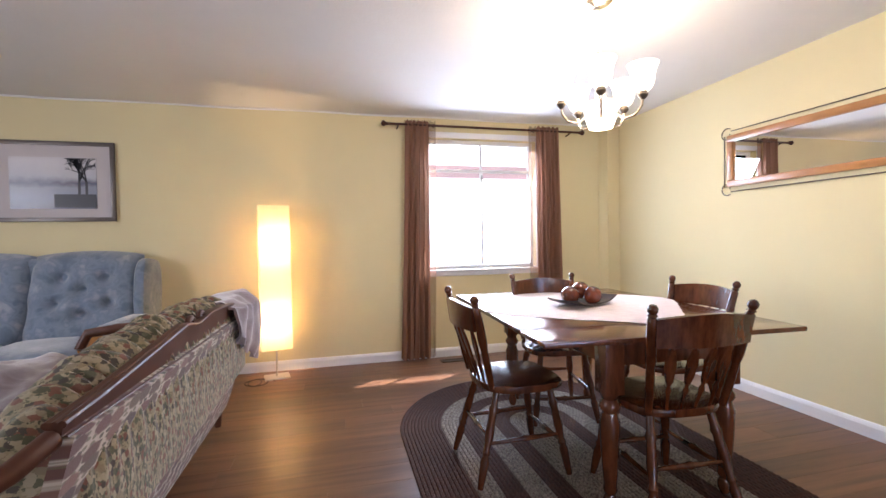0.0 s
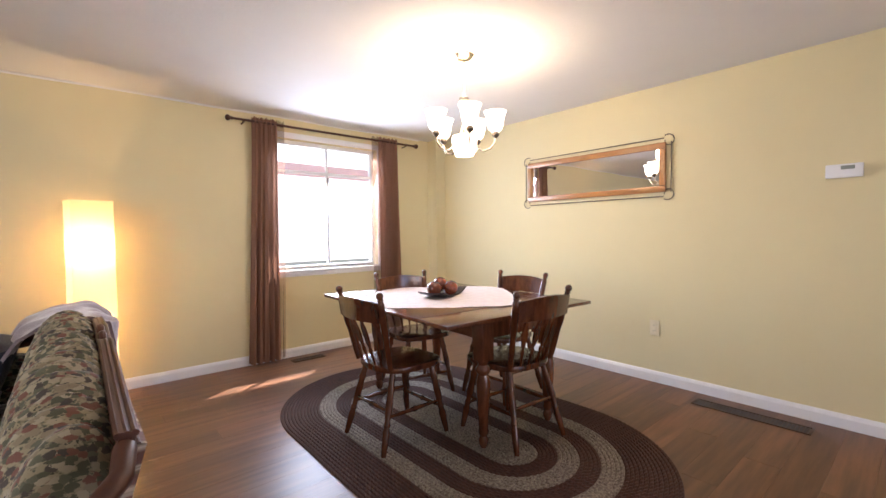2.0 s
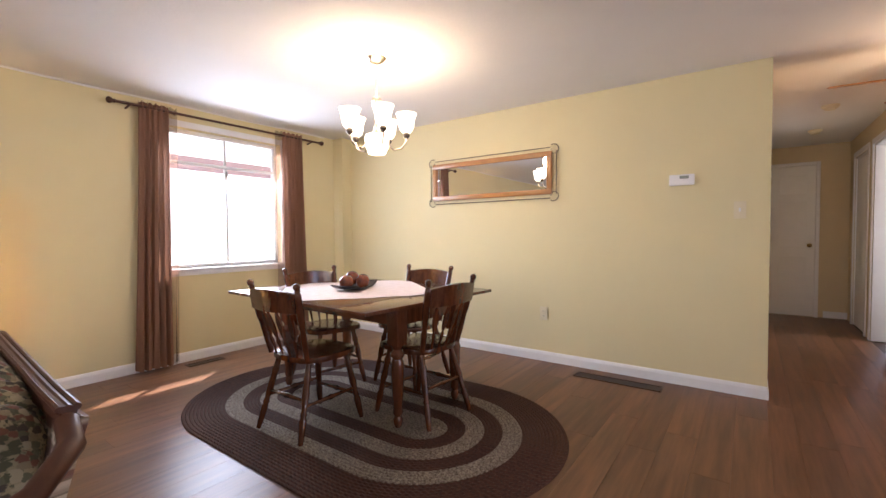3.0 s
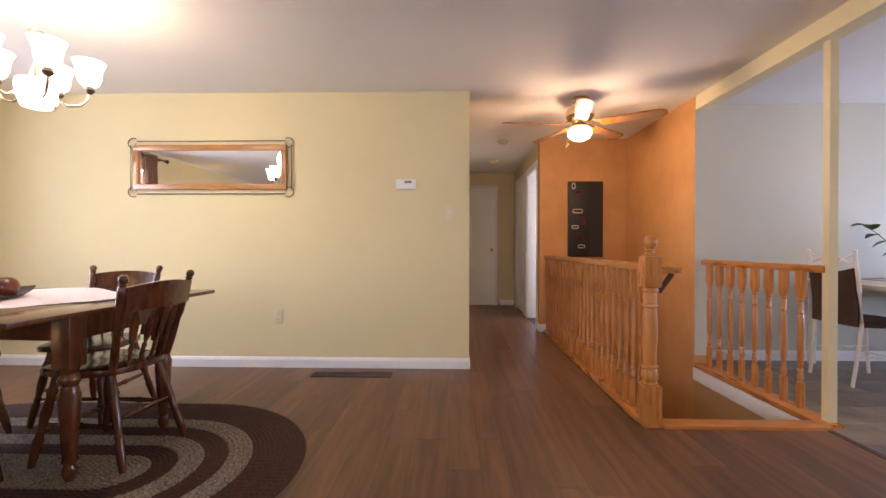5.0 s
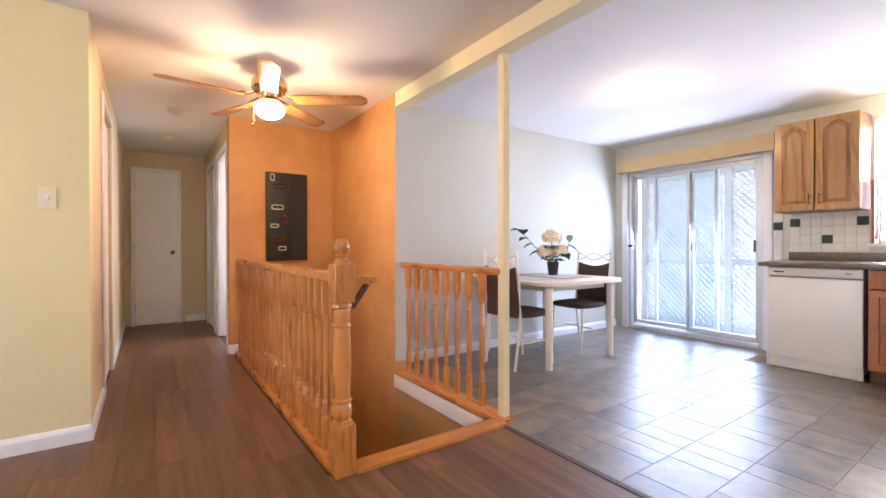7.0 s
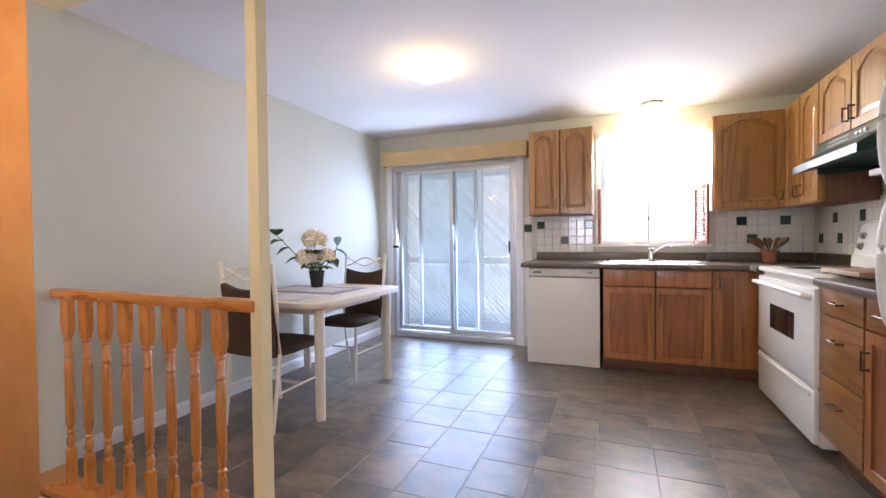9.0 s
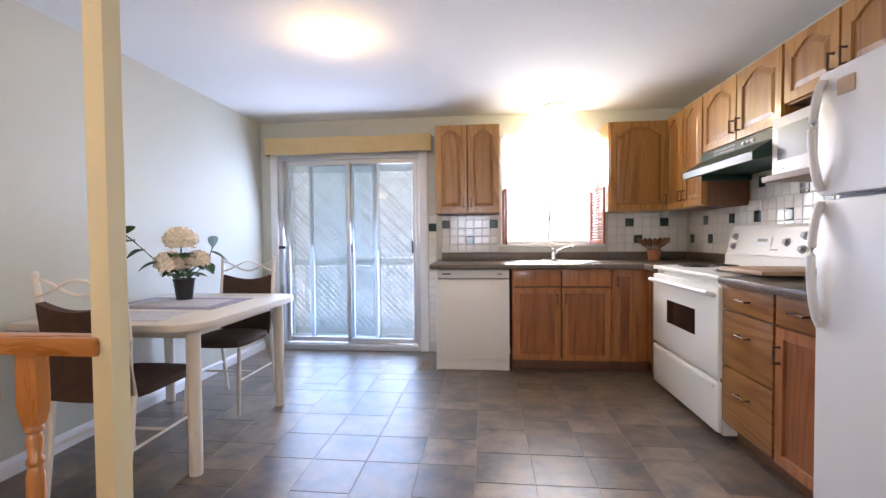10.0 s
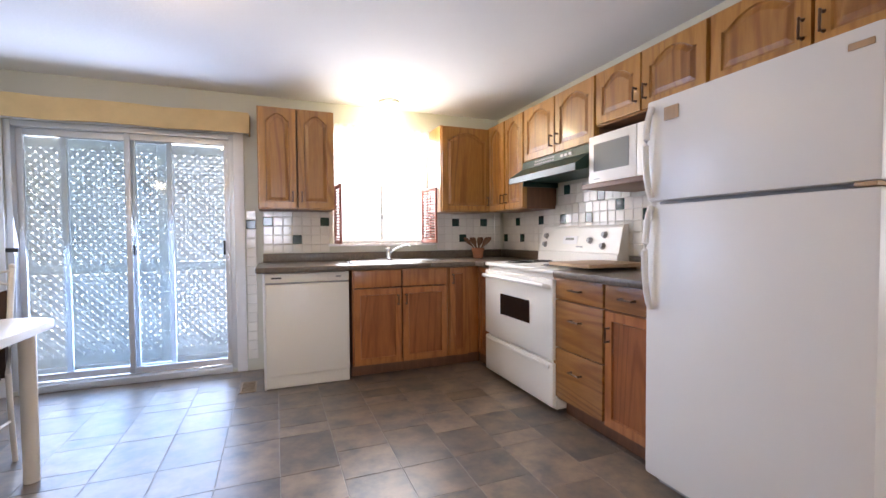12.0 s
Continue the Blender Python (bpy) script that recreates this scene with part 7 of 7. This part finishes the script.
for x in (-1.35, 0.16, 1.26):
    bx("post", x - 0.045, x + 0.045, -0.045, 0.045, -0.6, 2.15, POSTWOOD, fn)
for z in (0.02, 0.87, 2.02):
    for a, b in ((-1.304, 0.114), (0.206, 1.214)):
        bx("rail", a, b, -0.02, 0.02, z, z + 0.09, POSTWOOD, fn)


def lattice(x0, x1, z0, z1, y0):
    """Crossed slanting strips clipped to the field."""
    step = 0.076
    for sgn, yy in ((1, y0), (-1, y0 + 0.008)):
        n0 = int((x1 - x0 + z1 - z0) / step) + 1
        for k in range(n0):
            c = k * step
            if sgn > 0:
                xa, za = x0 + max(0, c - (z1 - z0)), z0 + min(c, z1 - z0)
                xb, zb = x0 + min(c, x1 - x0), z0 + max(0, c - (x1 - x0))
            else:
                xa, za = x1 - max(0, c - (z1 - z0)), z0 + min(c, z1 - z0)
                xb, zb = x1 - min(c, x1 - x0), z0 + max(0, c - (x1 - x0))
            n = math.hypot(xb - xa, zb - za)
            if n < 0.05:
                continue
            m = Matrix.Translation((xa, yy, za)) @ Matrix.Rotation(-math.atan2(zb - za, xb - xa), 4, "Y")
            part("slat", abox(bmesh.new(), 0, n, 0, 0.007, -0.0180, 0.0180, m=m), LATTICE, fn)


for a, b in ((-1.304, 0.114), (0.206, 1.214)):
    lattice(a, b, 0.111, 0.869, 0.021)
    lattice(a, b, 0.961, 2.019, 0.021)


CONCRETE = material("pale_concrete", (0.55, 0.54, 0.51), 0.85, noise_scale=2, dark=0.85, bump=0.2, bump_scale=60)


def house(name, x0, x1, y0, y1, z1, label, side, band=0):
    h = thing(name, ((x0 + x1) / 2, (y0 + y1) / 2, -0.75), label, "house")
    w, d = (x1 - x0) / 2, (y1 - y0) / 2
    bx("wall", -w, w, -d, d, 0, z1, SIDING, h, bev=0)
    n = int(z1 / 0.14)
    ys = -d if side < 0 else d
    for k in range(n):
        bx("siding_board", -w, w, min(ys, ys + side * 0.018), max(ys, ys + side * 0.018), k * 0.14, k * 0.14 + 0.128, SIDING, h, bev=0)
    bm = bmesh.new()
    pts = [(-d - 0.4, z1), (d + 0.4, z1), (0, z1 + 1.6)]
    a_ = [bm.verts.new((-w - 0.3, y, z)) for y, z in pts]
    b_ = [bm.verts.new((w + 0.3, y, z)) for y, z in pts]
    for k in range(3):
        bm.faces.new((a_[k], a_[(k + 1) % 3], b_[(k + 1) % 3], b_[k]))
    bm.faces.new(a_)
    bm.faces.new(b_[::-1])
    part("roof", bm, ROOFRED, h, "red-brown shingle roof")
    if band:
        bx("belt_board", -w, w, min(ys, ys + side * 0.06), max(ys, ys + side * 0.06), band, band + 0.28, ROOFRED, h, "red-brown band board", bev=0)
    return h


# self-lit slab, added so that the dining window shows white
WHITEGLOW = glow("glowing_white_backdrop", (1.0, 1.0, 1.0), 0.75)
hz_ = struct("backdrop", abox(bmesh.new(), -30, 40, 30.0, 30.1, -0.7, 14), WHITEGLOW, "glowing white backdrop added beyond the dining window")
# stands in for the neighbour's eave; the posts out of view are made up
cp = thing("carport", (2.5, 8.2, -0.70), "pale red beam standing in for a neighbour's eave, on added posts", "carport")
bx("fascia_board", -9, 9, -0.03, 0.03, 3.02, 3.26, PALERED, cp, bev=0)
for x in (-8.9, 8.9):
    bx("post", x - 0.06, x + 0.06, -0.06, 0.06, 0, 3.01, SIDING, cp)
house("neighbour_house", -8, 10.0, -17.0, -10.4, 6.0, "white sided neighbouring house behind the deck", 1)
# two made-up pale ground slabs that throw sunlight back up
dv = struct("bounce_slab_north", abox(bmesh.new(), -8, 12, 4.9, 8.15, -0.748, -0.70), CONCRETE, "unseen pale slab added to bounce sunlight on the window side")
struct("bounce_slab_south", abox(bmesh.new(), -8, 12, -10.3, -7.6, -0.748, -0.70), CONCRETE, "unseen pale slab added to bounce sunlight behind the deck")
sd = thing("deck_steps_rail", (4.95, -6.7, -0.075), "white slanted handrail beside the deck", "railing")
part("handrail", rod(bmesh.new(), (-0.2, 0.9, 0.30), (-0.45, -0.6, 0.95), 0.03), SIDING, sd)
part("rail_post", rod(bmesh.new(), (-0.2, 0.9, 0.0), (-0.2, 0.9, 0.32), 0.03), SIDING, sd)
part("rail_post", rod(bmesh.new(), (-0.45, -0.6, 0.0), (-0.45, -0.6, 0.97), 0.03), SIDING, sd)

# ---- backsplash tiles ----
TS = 0.078
tile_mesh = {}


def tile(parent, m, mat, w=TS, h=TS):
    key = (mat.name, round(w, 3), round(h, 3))
    if key not in tile_mesh:
        bm = bmesh.new()
        g = 0.0018
        lo = [bm.verts.new(p) for p in ((g, 0, g), (w - g, 0, g), (w - g, 0, h - g), (g, 0, h - g))]
        f = 0.005
        hi = [bm.verts.new(p) for p in ((g + f, 0.006, g + f), (w - g - f, 0.006, g + f), (w - g - f, 0.006, h - g - f), (g + f, 0.006, h - g - f))]
        mid = [bm.verts.new(p) for p in ((g, 0.004, g), (w - g, 0.004, g), (w - g, 0.004, h - g), (g, 0.004, h - g))]
        for a, b in ((lo, mid), (mid, hi)):
            for k in range(4):
                bm.faces.new((a[k], a[(k + 1) % 4], b[(k + 1) % 4], b[k]))
        bm.faces.new(hi)
        bmesh.ops.recalc_face_normals(bm, faces=bm.faces[:])
        me = bpy.data.meshes.new("tile")
        bm.to_mesh(me)
        bm.free()
        me.materials.append(mat)
        tile_mesh[key] = me
    o = new("tile", tile_mesh[key])
    o.parent = parent
    o.matrix_basis = m
    return o


def splash(name, m, cols, rows, dark, skip=(), label=""):
    s = new(name)
    s.matrix_world = m
    tagged(s, label, "backsplash", kind="structure")
    part("backing", abox(bmesh.new(), 0, cols * TS, -0.004, 0.0, 0, rows * TS), TILEJOINT, s)
    for i in range(cols):
        for j in range(rows):
            if (i, j) not in skip:
                tile(s, Matrix.Translation((i * TS, 0.0005, j * TS)), GREENTILE if (i, j) in dark else WALLTILE)
    return s


ZB = 0.985
splash("backsplash", pose(1.70, -5.305, ZB), 7, 5, {(0, 3), (3, 1), (6, 3)}, label="glazed white tiles with dark green accents beside the sink")
splash("backsplash", pose(-0.03, -5.305, ZB), 9, 5, {(6, 3), (2, 3), (5, 1)}, label="glazed white tiles with dark green accents in the corner")
splash("backsplash", pose(-0.055, -2.85, ZB, 0, 0, -90), 31, 5, {(30, 1), (27, 3), (26, 1), (22, 3), (20, 1), (18, 3), (14, 3), (11, 1), (10, 4), (7, 3), (5, 1), (3, 4)},
       label="glazed white tiles with dark green accents behind the stove")
splash("backsplash", pose(-0.055, -3.58, ZB + 5 * TS, 0, 0, -90), 10, 2, {(3, 0), (8, 1)}, label="glazed white tiles under the cooker hood")
splash("backsplash", pose(2.30, -5.305, 0.10), 1, 16, {(0, 14)}, label="glazed white tiles beside the patio door")

# ---- floor pieces ----
piece_mesh = {}


def piece(name, parent, x0, x1, y0, y1, mat, gap, top=0.0):
    w, d = round(x1 - x0, 4), round(y1 - y0, 4)
    key = (mat.name, w, d)
    if key not in piece_mesh:
        bm = bmesh.new()
        b = 0.0012 if gap > 0.0005 else 0.0005
        lo = [bm.verts.new(p) for p in ((gap, gap, -0.010), (w - gap, gap, -0.010), (w - gap, d - gap, -0.010), (gap, d - gap, -0.010))]
        mid = [bm.verts.new(p) for p in ((gap, gap, -b), (w - gap, gap, -b), (w - gap, d - gap, -b), (gap, d - gap, -b))]
        hi = [bm.verts.new(p) for p in ((gap + b, gap + b, 0), (w - gap - b, gap + b, 0), (w - gap - b, d - gap - b, 0), (gap + b, d - gap - b, 0))]
        for p, q in ((lo, mid), (mid, hi)):
            for k in range(4):
                bm.faces.new((p[k], p[(k + 1) % 4], q[(k + 1) % 4], q[k]))
        bm.faces.new(hi)
        bmesh.ops.recalc_face_normals(bm, faces=bm.faces[:])
        me = bpy.data.meshes.new(name)
        bm.to_mesh(me)
        bm.free()
        me.materials.append(mat)
        piece_mesh[key] = me
    o = new(name, piece_mesh[key])
    o.parent = parent
    o.location = (x0, y0, top)
    return o


fp = tagged(new("floor_planks"), "dark brown laminate plank floor", kind="structure")
PWD, PLN = 0.160, 1.22
rng = random.Random(12)
row = 0
y = -1.945
while y < 4.26:
    y1 = min(y + PWD, 4.26)
    if y < -0.93:
        xa, xb = -3.4 if y > -1.84 else -0.06, 2.655
    elif y < 0.0:
        xa, xb = -3.4, 7.70
    else:
        xa, xb = -3.4, 3.74
    if y > 0.0 - PWD and y < 0:
        y1 = 0.0
    if y < -0.93 and y1 > -0.93:
        y1 = -0.93
    x = xa - rng.uniform(0.1, 1.2)
    while x < xb:
        a, b = max(x, xa), min(x + PLN, xb)
        if b - a > 0.03:
            piece("plank", fp, a, b, y, y1, PLANK, 0.0003)
        x += PLN
    y = y1

ft = tagged(new("floor_tiles"), "brown slate-look vinyl tiles in mixed sizes", kind="structure")
U = 0.138
rng = random.Random(5)
cols, rows_ = int((4.10 + 0.06) / U) + 1, int((5.31 - 1.975) / U) + 1
used = set()
for j in range(rows_):
    for i in range(cols):
        if (i, j) in used:
            continue
        for w, h in rng.choice([((2, 2), (2, 1), (1, 1)), ((2, 1), (1, 1), (1, 1)), ((2, 3), (1, 2), (1, 1)), ((2, 2), (1, 2), (1, 1)), ((2, 2), (1, 2), (1, 1))]):
            cells = {(i + a, j + b) for a in range(w) for b in range(h)}
            if not cells & used and i + w <= cols and j + h <= rows_:
                break
        used |= cells
        x0, yb = -0.06 + i * U, -1.975 - j * U
        piece("floor_tile", ft, x0, min(x0 + w * U, 4.10), max(yb - h * U, -5.31), yb, TILE, 0.0013)
